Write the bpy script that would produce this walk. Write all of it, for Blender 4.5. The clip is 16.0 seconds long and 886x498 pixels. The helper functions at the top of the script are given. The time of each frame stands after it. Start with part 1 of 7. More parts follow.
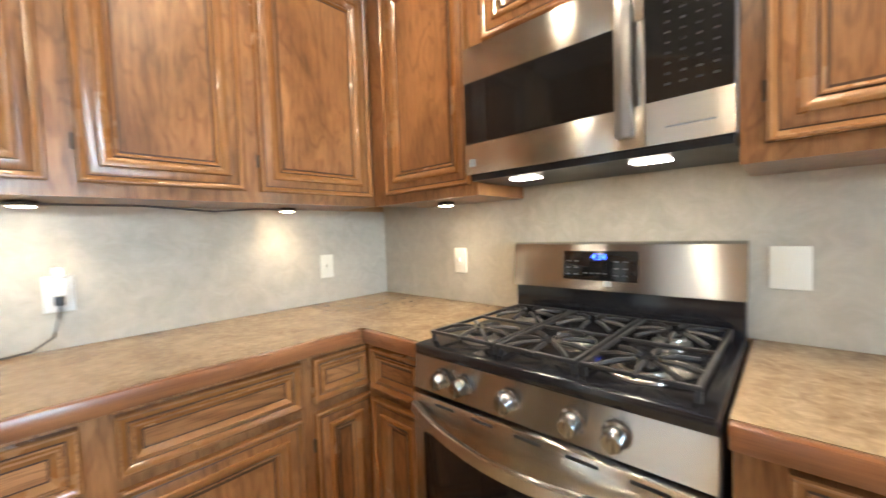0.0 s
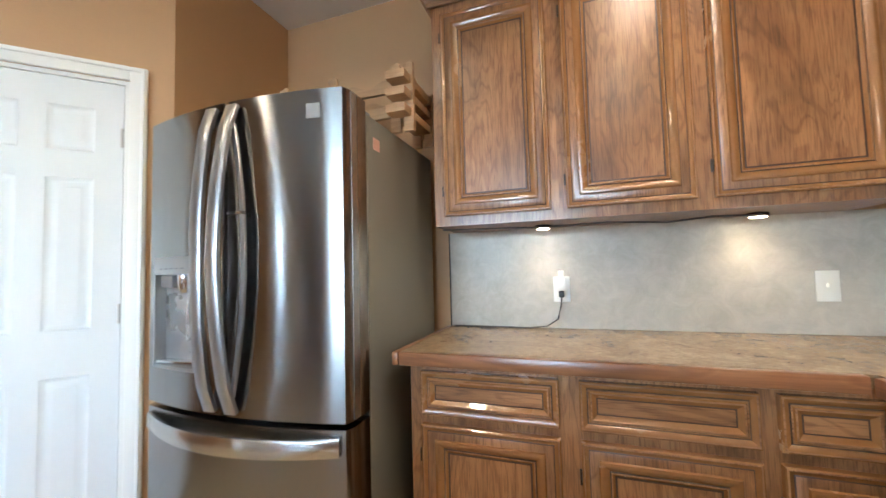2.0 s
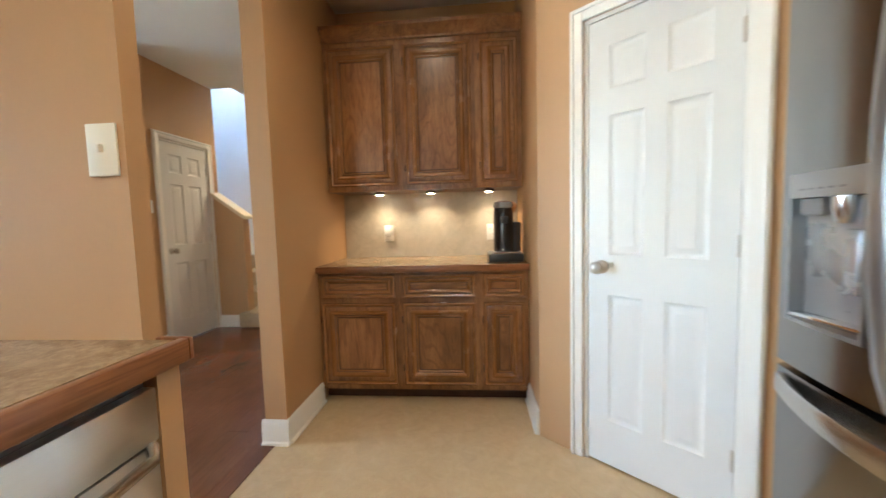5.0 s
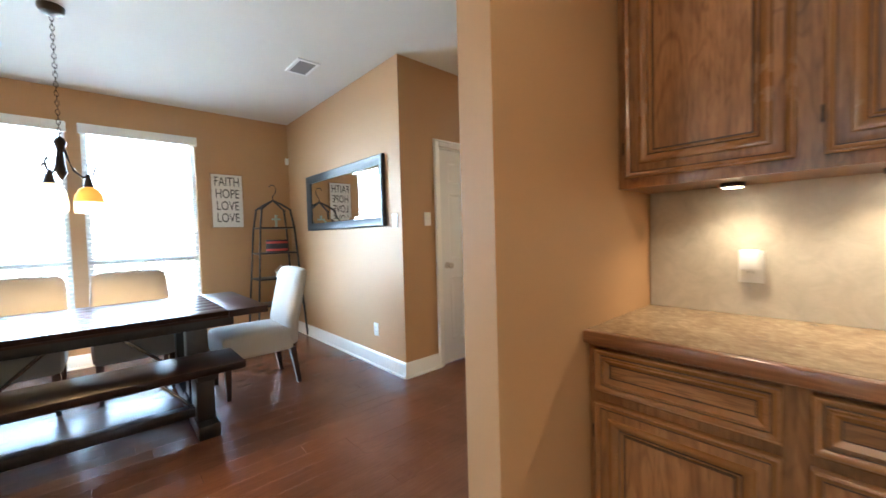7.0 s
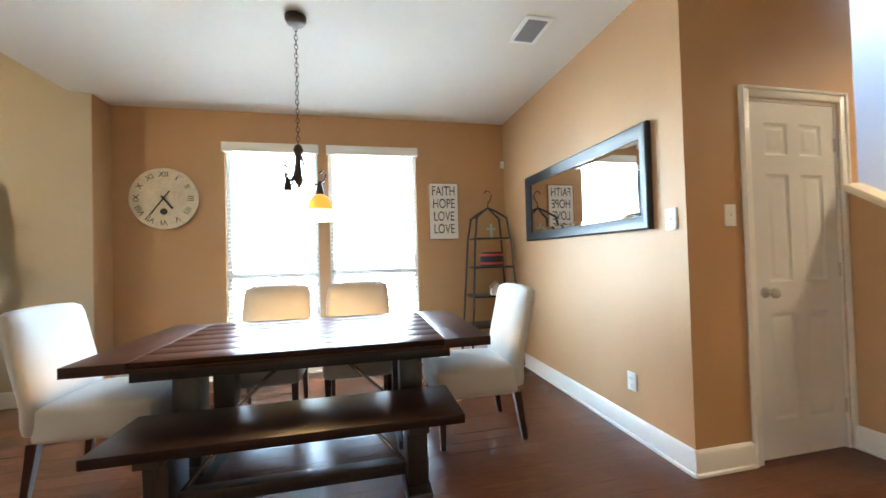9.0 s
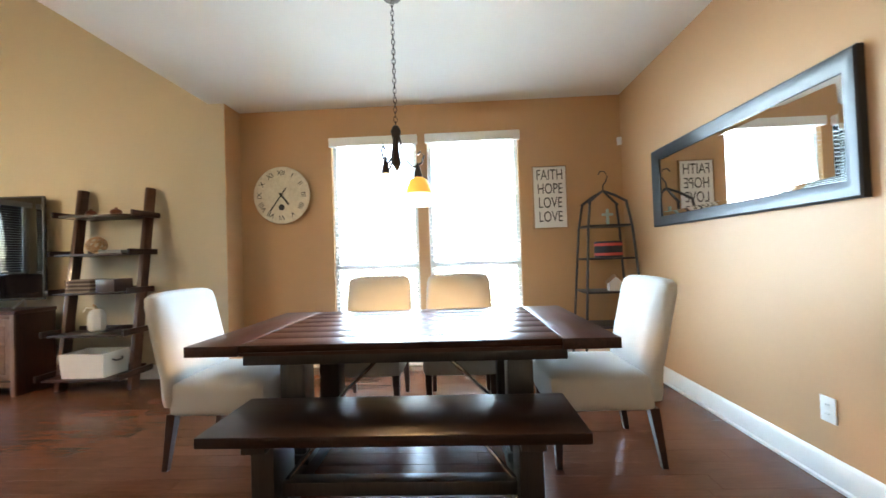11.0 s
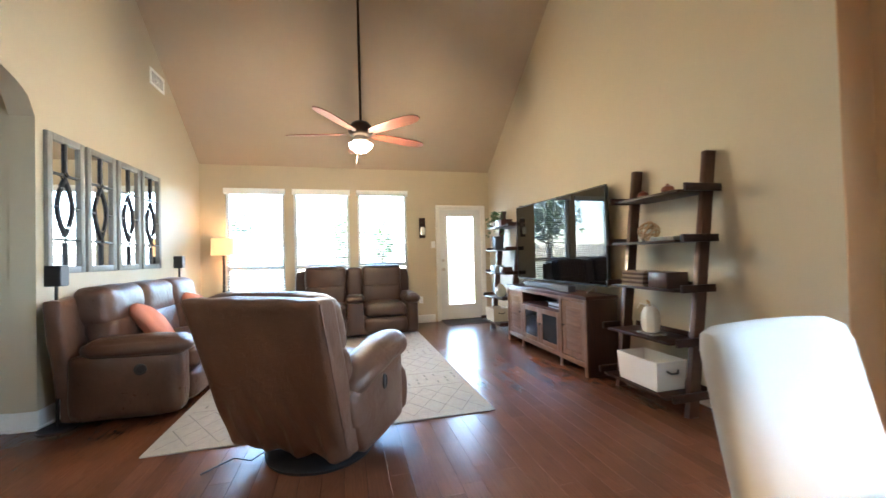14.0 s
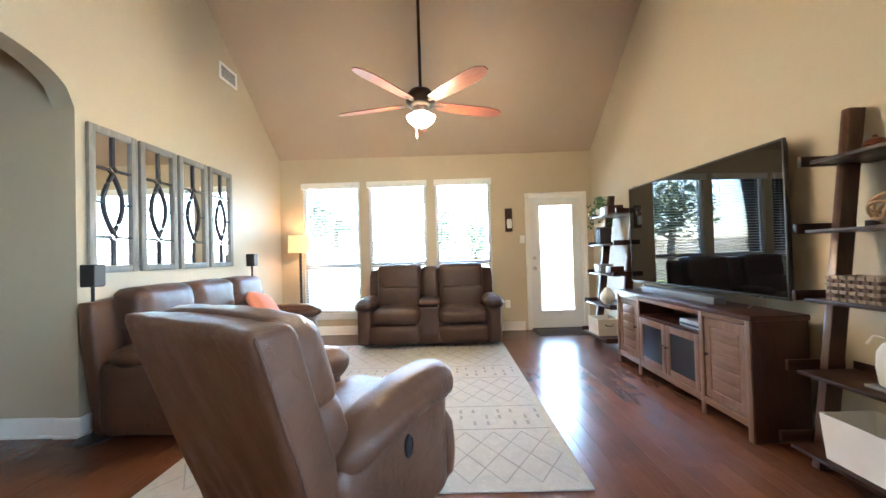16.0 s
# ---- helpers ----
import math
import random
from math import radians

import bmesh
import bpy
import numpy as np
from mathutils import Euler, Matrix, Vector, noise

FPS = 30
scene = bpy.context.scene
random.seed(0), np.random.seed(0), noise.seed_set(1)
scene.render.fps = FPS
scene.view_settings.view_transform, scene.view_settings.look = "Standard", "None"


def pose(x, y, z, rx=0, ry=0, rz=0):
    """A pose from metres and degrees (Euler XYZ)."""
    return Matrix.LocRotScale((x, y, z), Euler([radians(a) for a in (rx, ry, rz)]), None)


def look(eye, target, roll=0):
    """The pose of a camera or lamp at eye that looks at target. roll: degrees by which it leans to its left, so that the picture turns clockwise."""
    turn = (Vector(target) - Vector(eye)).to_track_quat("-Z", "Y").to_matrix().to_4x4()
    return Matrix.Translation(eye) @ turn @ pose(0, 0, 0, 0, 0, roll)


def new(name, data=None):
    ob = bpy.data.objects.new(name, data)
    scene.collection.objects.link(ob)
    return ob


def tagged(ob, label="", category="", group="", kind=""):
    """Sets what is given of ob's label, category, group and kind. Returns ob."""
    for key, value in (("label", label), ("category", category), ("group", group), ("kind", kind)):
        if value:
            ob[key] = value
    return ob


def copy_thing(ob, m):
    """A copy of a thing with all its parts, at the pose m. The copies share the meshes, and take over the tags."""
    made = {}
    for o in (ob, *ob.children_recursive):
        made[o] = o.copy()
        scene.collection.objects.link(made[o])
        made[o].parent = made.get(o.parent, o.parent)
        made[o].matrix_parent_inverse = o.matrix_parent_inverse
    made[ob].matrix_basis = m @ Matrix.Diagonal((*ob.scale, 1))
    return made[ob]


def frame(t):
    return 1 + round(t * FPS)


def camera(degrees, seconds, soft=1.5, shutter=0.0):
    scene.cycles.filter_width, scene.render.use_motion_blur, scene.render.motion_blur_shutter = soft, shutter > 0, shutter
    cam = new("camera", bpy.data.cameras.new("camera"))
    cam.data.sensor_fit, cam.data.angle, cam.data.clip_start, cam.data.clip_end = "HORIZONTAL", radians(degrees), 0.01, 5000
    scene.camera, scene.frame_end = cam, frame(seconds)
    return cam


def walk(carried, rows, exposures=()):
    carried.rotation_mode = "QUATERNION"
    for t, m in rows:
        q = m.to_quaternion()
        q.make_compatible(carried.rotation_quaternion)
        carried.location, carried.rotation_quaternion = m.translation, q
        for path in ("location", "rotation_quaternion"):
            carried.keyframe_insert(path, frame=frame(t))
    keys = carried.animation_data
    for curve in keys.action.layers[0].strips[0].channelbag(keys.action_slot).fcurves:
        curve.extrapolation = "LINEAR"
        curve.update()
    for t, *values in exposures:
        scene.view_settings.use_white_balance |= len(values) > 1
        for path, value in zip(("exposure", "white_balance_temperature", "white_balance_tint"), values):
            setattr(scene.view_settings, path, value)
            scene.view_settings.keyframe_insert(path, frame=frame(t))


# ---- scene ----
cam = camera(99.2, 16.0, shutter=0.3)
PATH = [
    (0, (-1.444, -1.799, 1.252), (0.025, -0.445, 1.163), -1.9),
    (0.5, (-1.479, -1.748, 1.219), (-0.524, 0.009, 1.258), -2.1),
    (1, (-1.46, -1.783, 1.219), (-1.172, 0.195, 1.292), -1.8),
    (1.5, (-1.436, -1.831, 1.191), (-1.717, 0.146, 1.304), -1.8),
    (2, (-1.335, -1.891, 1.198), (-1.988, -0.004, 1.306), -1.5),
    (2.5, (-1.207, -1.933, 1.206), (-2.155, -0.174, 1.295), -1.4),
    (3, (-1.142, -1.92, 1.185), (-2.346, -0.325, 1.242), -1.2),
    (3.5, (-1.114, -1.859, 1.179), (-2.609, -0.53, 1.16), -1.0),
    (4, (-1.174, -1.826, 1.162), (-2.919, -0.851, 1.078), -0.7),
    (4.5, (-1.402, -1.798, 1.176), (-3.355, -1.392, 1.031), -1.4),
    (5, (-1.709, -1.776, 1.17), (-3.696, -1.947, 1.019), -1.6),
    (5.2, (-1.834, -1.762, 1.188), (-3.792, -2.136, 1.027), -1.5),
    (7.3, (-2.913, -2.325, 1.241), (-4.1, -3.934, 1.189), -1.7),
    (7.5, (-2.958, -2.449, 1.25), (-4.039, -4.13, 1.213), -1.8),
    (8, (-3.005, -2.742, 1.257), (-3.844, -4.558, 1.256), -1.8),
    (8.5, (-3.019, -2.967, 1.245), (-3.653, -4.864, 1.268), -1.8),
    (9, (-2.999, -3.1, 1.196), (-3.428, -5.053, 1.232), -1.6),
    (9.2, (-2.983, -3.143, 1.172), (-3.346, -5.109, 1.209), -1.6),
    (11.5, (-2.982, -3.479, 1.133), (-2.583, -5.439, 1.172), -1.7),
    (12, (-2.884, -3.636, 1.166), (-2.002, -5.431, 1.197), -1.5),
    (12.5, (-2.731, -3.854, 1.194), (-1.346, -5.297, 1.216), -1.8),
    (13, (-2.553, -4.088, 1.227), (-0.885, -5.192, 1.25), -1.5),
    (13.5, (-2.34, -4.274, 1.214), (-0.498, -5.052, 1.244), -1.5),
    (14, (-2.102, -4.421, 1.193), (-0.166, -4.923, 1.228), -1.5),
    (14.5, (-1.88, -4.569, 1.197), (0.102, -4.838, 1.23), -1.7),
    (15, (-1.697, -4.67, 1.192), (0.299, -4.796, 1.221), -1.7),
    (15.5, (-1.485, -4.737, 1.202), (0.515, -4.776, 1.233), -1.7),
    (16, (-1.272, -4.809, 1.187), (0.727, -4.786, 1.22), -1.7),
]
walk(cam, [(t, look(eye, target, roll)) for t, eye, target, roll in PATH], exposures=[(0, 5.45, 6050, 6), (1.2, 5.35, 5700, 6), (2.5, 4.98, 5650, 5), (5.2, 4.95, 6100, 5), (7.3, 5.15, 5700, 5), (9.2, 5.15, 6250, 5), (12, 5.15, 6200, 5), (13.5, 5.27, 5800, 5), (16, 5.35, 5650, 5)])

# ---------------- sky, sun and lamps ----------------
world = bpy.data.worlds.new("sky")
scene.world = world
world.use_nodes = True
sky = world.node_tree.nodes.new("ShaderNodeTexSky")
sky.sky_type, sky.sun_disc = "NISHITA", False
sky.sun_elevation, sky.sun_rotation = radians(48), radians(-18)
sky_bg = world.node_tree.nodes["Background"]
sky_bg.inputs["Strength"].default_value = 0.15
world.node_tree.links.new(sky.outputs[0], sky_bg.inputs["Color"])
sun_lamp = bpy.data.lights.new("sun", "SUN")
sun_lamp.energy, sun_lamp.angle, sun_lamp.color = 5.0, radians(0.5), (1.0, 0.94, 0.85)
sun_ob = new("sun", sun_lamp)
sun_ob.matrix_basis = look((-4, 12, 14), (0, 0, 0))


def lamp(kind, place, energy, c, size=0.1, target=None, spot=120, blend=0.6):
    l = bpy.data.lights.new("lamp", kind)
    l.energy, l.color = energy, c
    if kind == "AREA":
        l.shape, l.size = "DISK", size
    else:
        l.shadow_soft_size = size
    if kind == "SPOT":
        l.spot_size, l.spot_blend = radians(spot), blend
    o = new("lamp", l)
    o.matrix_basis = look(place, target) if target else Matrix.Translation(place)
    return o


WARM = (1.0, 0.76, 0.50)


def window_light(place, target, w, h, energy, c=(0.66, 0.83, 1.0)):
    """Sky light standing in an opening."""
    l = bpy.data.lights.new("window_light", "AREA")
    l.shape, l.size, l.size_y, l.energy, l.color = "RECTANGLE", w, h, energy, c
    o = new("window_light", l)
    o.matrix_basis = look(place, target)
    return o


for x0, x1 in ((-2.57, -1.66), (-3.64, -2.68)):
    window_light(((x0 + x1) / 2, -7.62, 1.46), ((x0 + x1) / 2, -5, 1.3), 0.95, 1.95, 7)
window_light((4.80, -3.02, 1.35), (2, -3.02, 1.1), 0.9, 2.0, 0.9)
window_light((4.80, -6.50, 1.1), (2, -6.50, 0.9), 0.52, 1.64, 1.5)
window_light((-10.6, -4.67, 1.05), (-8, -4.67, 1.0), 1.1, 1.9, 0.4)
# added lamp at an unseen upstairs window, brightens the stairwell
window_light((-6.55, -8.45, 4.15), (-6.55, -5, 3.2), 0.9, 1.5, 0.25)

# recessed cans over the kitchen and a flush light in the hall
CANS = ((-0.95, -1.0), (-2.2, -1.55), (-0.95, -2.1), (-3.3, -2.1))
for cx, cy in CANS:
    lamp("SPOT", (cx, cy, 2.735), 0.9 if cx < -3 else 1.3 if cx < -2 else 2.1, (1.0, 0.79, 0.56), 0.06, (cx, cy, 0), 150, 0.8)
lamp("SPOT", (-6.68, -3.95, 2.72), 5.5, (1.0, 0.74, 0.45), 0.12, (-6.68, -3.95, 0), 160, 0.8)

# ---------------- helpers of this scene ----------------
CEIL = 2.75


def box(bm, x0, y0, z0, x1, y1, z1, bev=0.0):
    """Adds one box, with softened edges where bev is given."""
    m = Matrix.Translation(((x0 + x1) / 2, (y0 + y1) / 2, (z0 + z1) / 2)) @ Matrix.Diagonal((abs(x1 - x0), abs(y1 - y0), abs(z1 - z0), 1))
    vs = bmesh.ops.create_cube(bm, size=1, matrix=m)["verts"]
    if bev:
        es = list({e for v in vs for e in v.link_edges})
        bmesh.ops.bevel(bm, geom=es, offset=bev, segments=2, affect="EDGES", profile=0.5)
    return bm


def boxes(*rows, bev=0.0):
    bm = bmesh.new()
    for r in rows:
        box(bm, *r, bev=bev)
    return bm


def lathe(profile, n=24, bm=None, at=(0, 0, 0)):
    """Turns a list of (radius, height) round z."""
    bm = bm or bmesh.new()
    rings = []
    for r, z in profile:
        rings.append([bm.verts.new((at[0] + r * math.cos(2 * math.pi * k / n), at[1] + r * math.sin(2 * math.pi * k / n), at[2] + z)) for k in range(n)])
    for a, b in zip(rings, rings[1:]):
        for k in range(n):
            bm.faces.new((a[k], a[(k + 1) % n], b[(k + 1) % n], b[k]))
    for ring, flip in ((rings[0], True), (rings[-1], False)):
        bm.faces.new(ring[::-1] if flip else ring)
    for f in bm.faces:
        f.smooth = len(f.verts) == 4
    return bm


def tube(points, r, n=8, bm=None, closed=False):
    """A round bar through the points; r is one radius or one for each point."""
    bm = bm or bmesh.new()
    pts = [Vector(p) for p in points]
    rs = r if isinstance(r, (list, tuple)) else [r] * len(pts)
    rings = []
    for k, p in enumerate(pts):
        a = pts[k - 1] if (k or closed) else p
        b = pts[(k + 1) % len(pts)] if (k < len(pts) - 1 or closed) else p
        d = (b - a).normalized()
        u = d.cross(Vector((0, 0, 1)) if abs(d.z) < 0.9 else Vector((1, 0, 0))).normalized()
        w = d.cross(u)
        rings.append([bm.verts.new(p + rs[k] * (u * math.cos(2 * math.pi * i / n) + w * math.sin(2 * math.pi * i / n))) for i in range(n)])
    pairs = list(zip(rings, rings[1:])) + ([(rings[-1], rings[0])] if closed else [])
    for a, b in pairs:
        for i in range(n):
            f = bm.faces.new((a[i], a[(i + 1) % n], b[(i + 1) % n], b[i]))
            f.smooth = True
    if not closed:
        bm.faces.new(rings[0][::-1])
        bm.faces.new(rings[-1])
    return bm


def relief(w, h, steps, bm=None, x=0.0, z=0.0, y=0.0):
    """A panel in the xz plane that faces -y: rings of (inset, depth towards -y), the last one filled."""
    bm = bm or bmesh.new()
    rings = []
    for i, d in steps:
        rings.append([bm.verts.new((x + a, y - d, z + b)) for a, b in ((i, i), (w - i, i), (w - i, h - i), (i, h - i))])
    for a, b in zip(rings, rings[1:]):
        for k in range(4):
            bm.faces.new((a[k], a[(k + 1) % 4], b[(k + 1) % 4], b[k]))
    bm.faces.new(rings[-1])
    return bm


def soft_block(x0, y0, z0, x1, y1, z1, r, puff=0.0, cuts=7, seed=0, wrinkle=0.0):
    """An upholstered block: rounded edges, faces that swell by puff, and slight creases."""
    bm = bmesh.new()
    bmesh.ops.create_cube(bm, size=2)
    bmesh.ops.subdivide_edges(bm, edges=bm.edges[:], cuts=cuts, use_grid_fill=True)
    c = Vector(((x0 + x1) / 2, (y0 + y1) / 2, (z0 + z1) / 2))
    half = Vector((abs(x1 - x0) / 2, abs(y1 - y0) / 2, abs(z1 - z0) / 2))
    rr = min(r, *half)
    for v in bm.verts:
        q = v.co.copy()
        p = Vector([q[k] * half[k] for k in range(3)])
        inner = Vector([max(-(half[k] - rr), min(half[k] - rr, p[k])) for k in range(3)])
        d = p - inner
        if d.length > 1e-6:
            p = inner + d.normalized() * min(rr, d.length) if d.length > rr else p
        if puff:
            for k in range(3):
                if abs(q[k]) > 0.999:
                    o = [(1 - q[j] ** 2) for j in range(3) if j != k]
                    p[k] += math.copysign(puff * o[0] * o[1], q[k])
        if wrinkle:
            p += Vector((1, 1, 1)) * wrinkle * noise.noise((p + c) * 9 + Vector((seed, 0, 0)))
        v.co = c + p
    for f in bm.faces:
        f.smooth = True
    return bm


def extrude_outline(outline, y0, y1, bm=None, bev=0.0):
    """An outline of (x, z) pulled along y from y0 to y1."""
    bm = bm or bmesh.new()
    a = [bm.verts.new((x, y0, z)) for x, z in outline]
    b = [bm.verts.new((x, y1, z)) for x, z in outline]
    n = len(a)
    faces = [bm.faces.new(a), bm.faces.new(b[::-1])]
    for k in range(n):
        faces.append(bm.faces.new((a[k], b[k], b[(k + 1) % n], a[(k + 1) % n])))
    if bev:
        bmesh.ops.bevel(bm, geom=faces[0].edges[:] + faces[1].edges[:], offset=bev, segments=2, affect="EDGES", profile=0.5)
    return bm


def part(name, bm, material, parent=None, label="", m=None):
    me = bpy.data.meshes.new(name)
    bmesh.ops.recalc_face_normals(bm, faces=bm.faces[:])
    bm.to_mesh(me)
    bm.free()
    me.set_sharp_from_angle(angle=radians(42))
    me.materials.append(material)
    ob = new(name, me)
    if parent is not None:
        ob.parent = parent
    if m is not None:
        ob.matrix_basis = m
    if label:
        tagged(ob, label)
    return ob


def again(ob, m, parent=None):
    """Another part on the same mesh."""
    o = ob.copy()
    scene.collection.objects.link(o)
    o.parent = parent or ob.parent
    o.matrix_basis = m
    return o


def thing(name, label, category, m=None, group="", kind=""):
    ob = new(name)
    ob.empty_display_size = 0.1
    if m is not None:
        ob.matrix_basis = m
    return tagged(ob, label, category, group, kind)


def whole(name, bm, material, label, category, group="", kind="", m=None):
    """A thing that is one mesh."""
    return tagged(part(name, bm, material, None, "", m), label, category, group, kind)


# ---------------- materials ----------------
def shader(name):
    mt = bpy.data.materials.new(name)
    mt.use_nodes = True
    nt = mt.node_tree
    return mt, nt, nt.nodes["Principled BSDF"]


def link(nt, a, b):
    nt.links.new(a, b)


def coords(nt, scale, shift=True):
    tc = nt.nodes.new("ShaderNodeTexCoord")
    mp = nt.nodes.new("ShaderNodeMapping")
    mp.inputs["Scale"].default_value = scale
    link(nt, tc.outputs["Object"], mp.inputs["Vector"])
    if shift:
        oi = nt.nodes.new("ShaderNodeObjectInfo")
        mul = nt.nodes.new("ShaderNodeVectorMath")
        mul.operation = "SCALE"
        mul.inputs[0].default_value = (7.3, 11.9, 5.7)
        link(nt, oi.outputs["Random"], mul.inputs["Scale"])
        link(nt, mul.outputs[0], mp.inputs["Location"])
    return mp.outputs[0]


def noise_tex(nt, vec, scale, detail=4, rough=0.6, dist=0.0):
    n = nt.nodes.new("ShaderNodeTexNoise")
    n.inputs["Scale"].default_value, n.inputs["Detail"].default_value = scale, detail
    n.inputs["Roughness"].default_value, n.inputs["Distortion"].default_value = rough, dist
    link(nt, vec, n.inputs["Vector"])
    return n.outputs["Fac"]


def ramp(nt, fac, *stops):
    r = nt.nodes.new("ShaderNodeValToRGB")
    els = r.color_ramp.elements
    while len(els) < len(stops):
        els.new(0.5)
    for e, (p, c) in zip(els, stops):
        e.position, e.color = p, (*c, 1)
    link(nt, fac, r.inputs["Fac"])
    return r.outputs["Color"]


def bump(nt, bsdf, height, strength, distance=0.002):
    b = nt.nodes.new("ShaderNodeBump")
    b.inputs["Strength"].default_value, b.inputs["Distance"].default_value = strength, distance
    link(nt, height, b.inputs["Height"])
    link(nt, b.outputs[0], bsdf.inputs["Normal"])


def mix_rgb(nt, a, b, fac, mode="MIX"):
    n = nt.nodes.new("ShaderNodeMix")
    n.data_type, n.blend_type = "RGBA", mode
    if isinstance(fac, float):
        n.inputs["Factor"].default_value = fac
    else:
        link(nt, fac, n.inputs["Factor"])
    link(nt, a, n.inputs["A"])
    link(nt, b, n.inputs["B"])
    return n.outputs["Result"]


def scaled(c, k):
    return tuple(min(1, v * k) for v in c)


def plain(name, c, rough=0.5, metal=0.0, vary=0.08, scale=6.0, relief_scale=60.0, relief_amount=0.1, coat=0.0):
    """One colour with slight mottling at two scales and a fine relief."""
    mt, nt, b = shader(name)
    v = coords(nt, (1, 1, 1))
    n1 = noise_tex(nt, v, scale, 5)
    n2 = noise_tex(nt, v, relief_scale, 3)
    col = mix_rgb(nt, ramp(nt, n1, (0.3, scaled(c, 1 - vary)), (0.7, scaled(c, 1 + vary))), ramp(nt, n2, (0.3, scaled(c, 1 - vary / 2)), (0.7, scaled(c, 1 + vary / 2))), 0.4)
    link(nt, col, b.inputs["Base Color"])
    rr = nt.nodes.new("ShaderNodeMapRange")
    rr.inputs["To Min"].default_value, rr.inputs["To Max"].default_value = max(0.02, rough - 0.06), min(1, rough + 0.06)
    link(nt, n1, rr.inputs["Value"])
    link(nt, rr.outputs[0], b.inputs["Roughness"])
    b.inputs["Metallic"].default_value = metal
    b.inputs["Coat Weight"].default_value = coat
    if relief_amount:
        bump(nt, b, n2, relief_amount)
    return mt


def wood(name, dark, light, axis="z", rough=0.35, scale=1.0, coat=0.0, figure=0.5, tone=0.0):
    """Wood with the grain along an axis: long streaks, cathedral figure and open pores."""
    mt, nt, b = shader(name)
    k = {"x": (0.035, 1, 1), "y": (1, 0.035, 1), "z": (1, 1, 0.035)}[axis]
    s = tuple(a * scale for a in k)
    v = coords(nt, s)
    k2 = tuple(0.16 if a < 1 else 1.0 for a in k)
    big = noise_tex(nt, coords(nt, k2), 5.5 * scale, 3, 0.5, 0.8)
    wv = nt.nodes.new("ShaderNodeMath")
    wv.operation = "SINE"
    mu = nt.nodes.new("ShaderNodeMath")
    mu.operation = "MULTIPLY"
    mu.inputs[1].default_value = 46
    link(nt, big, mu.inputs[0])
    link(nt, mu.outputs[0], wv.inputs[0])
    fine = noise_tex(nt, v, 90, 5, 0.7)
    mid = scaled(tuple((a + c) / 2 for a, c in zip(dark, light)), 1.0)
    c1 = ramp(nt, wv.outputs[0], (0.0, mid), (0.6, light), (0.9, mid), (1.0, dark))
    c2 = ramp(nt, fine, (0.30, dark), (0.70, light))
    col = mix_rgb(nt, c2, c1, figure)
    blot = noise_tex(nt, coords(nt, (1, 1, 1)), 2.2, 3)
    col = mix_rgb(nt, col, ramp(nt, blot, (0.3, (0.62, 0.6, 0.58)), (0.7, (1, 1, 1))), 0.8, "MULTIPLY")
    if tone:
        oi = nt.nodes.new("ShaderNodeObjectInfo")
        col = mix_rgb(nt, col, ramp(nt, oi.outputs["Random"], (0.0, (1 - tone,) * 3), (1.0, (1, 1, 1))), 1.0, "MULTIPLY")
    link(nt, col, b.inputs["Base Color"])
    rr = nt.nodes.new("ShaderNodeMapRange")
    rr.inputs["To Min"].default_value, rr.inputs["To Max"].default_value = rough - 0.07, rough + 0.1
    link(nt, fine, rr.inputs["Value"])
    link(nt, rr.outputs[0], b.inputs["Roughness"])
    b.inputs["Coat Weight"].default_value = coat
    b.inputs["Coat Roughness"].default_value = 0.15
    bump(nt, b, fine, 0.12)
    return mt


def oak(name, axis, base=(0.28, 0.126, 0.047), light=(0.41, 0.195, 0.076)):
    """Stained flat-sawn oak: cathedral arches in patches, short dark pores, uneven stain, satin lacquer."""
    mt, nt, b = shader(name)
    long = {"x": 0, "y": 1, "z": 2}[axis]
    stretch = lambda f: tuple(f if k == long else 1.0 for k in range(3))
    arch = noise_tex(nt, coords(nt, stretch(0.22)), 5.0, 3, 0.5, 0.7)
    mu = nt.nodes.new("ShaderNodeMath")
    mu.operation = "MULTIPLY"
    mu.inputs[1].default_value = 95
    link(nt, arch, mu.inputs[0])
    sn = nt.nodes.new("ShaderNodeMath")
    sn.operation = "SINE"
    link(nt, mu.outputs[0], sn.inputs[0])
    pores = noise_tex(nt, coords(nt, stretch(0.045)), 260, 3, 0.6)
    streak = noise_tex(nt, coords(nt, stretch(0.06)), 22, 4, 0.55)
    col = mix_rgb(nt, ramp(nt, streak, (0.3, base), (0.72, light)), ramp(nt, sn.outputs[0], (0.45, (1, 1, 1)), (0.98, (0.62, 0.56, 0.52))), 0.62, "MULTIPLY")
    col = mix_rgb(nt, col, ramp(nt, pores, (0.38, (0.34, 0.28, 0.24)), (0.50, (1, 1, 1))), 0.5, "MULTIPLY")
    blot = noise_tex(nt, coords(nt, stretch(0.5)), 3.2, 4, 0.6, 0.6)
    col = mix_rgb(nt, col, ramp(nt, blot, (0.34, (0.55, 0.52, 0.50)), (0.62, (1.1, 1.1, 1.1))), 0.9, "MULTIPLY")
    link(nt, col, b.inputs["Base Color"])
    rr = nt.nodes.new("ShaderNodeMapRange")
    rr.inputs["To Min"].default_value, rr.inputs["To Max"].default_value = 0.26, 0.44
    link(nt, blot, rr.inputs["Value"])
    link(nt, rr.outputs[0], b.inputs["Roughness"])
    b.inputs["Coat Weight"].default_value = 0.35
    b.inputs["Coat Roughness"].default_value = 0.22
    bump(nt, b, pores, 0.10)
    return mt


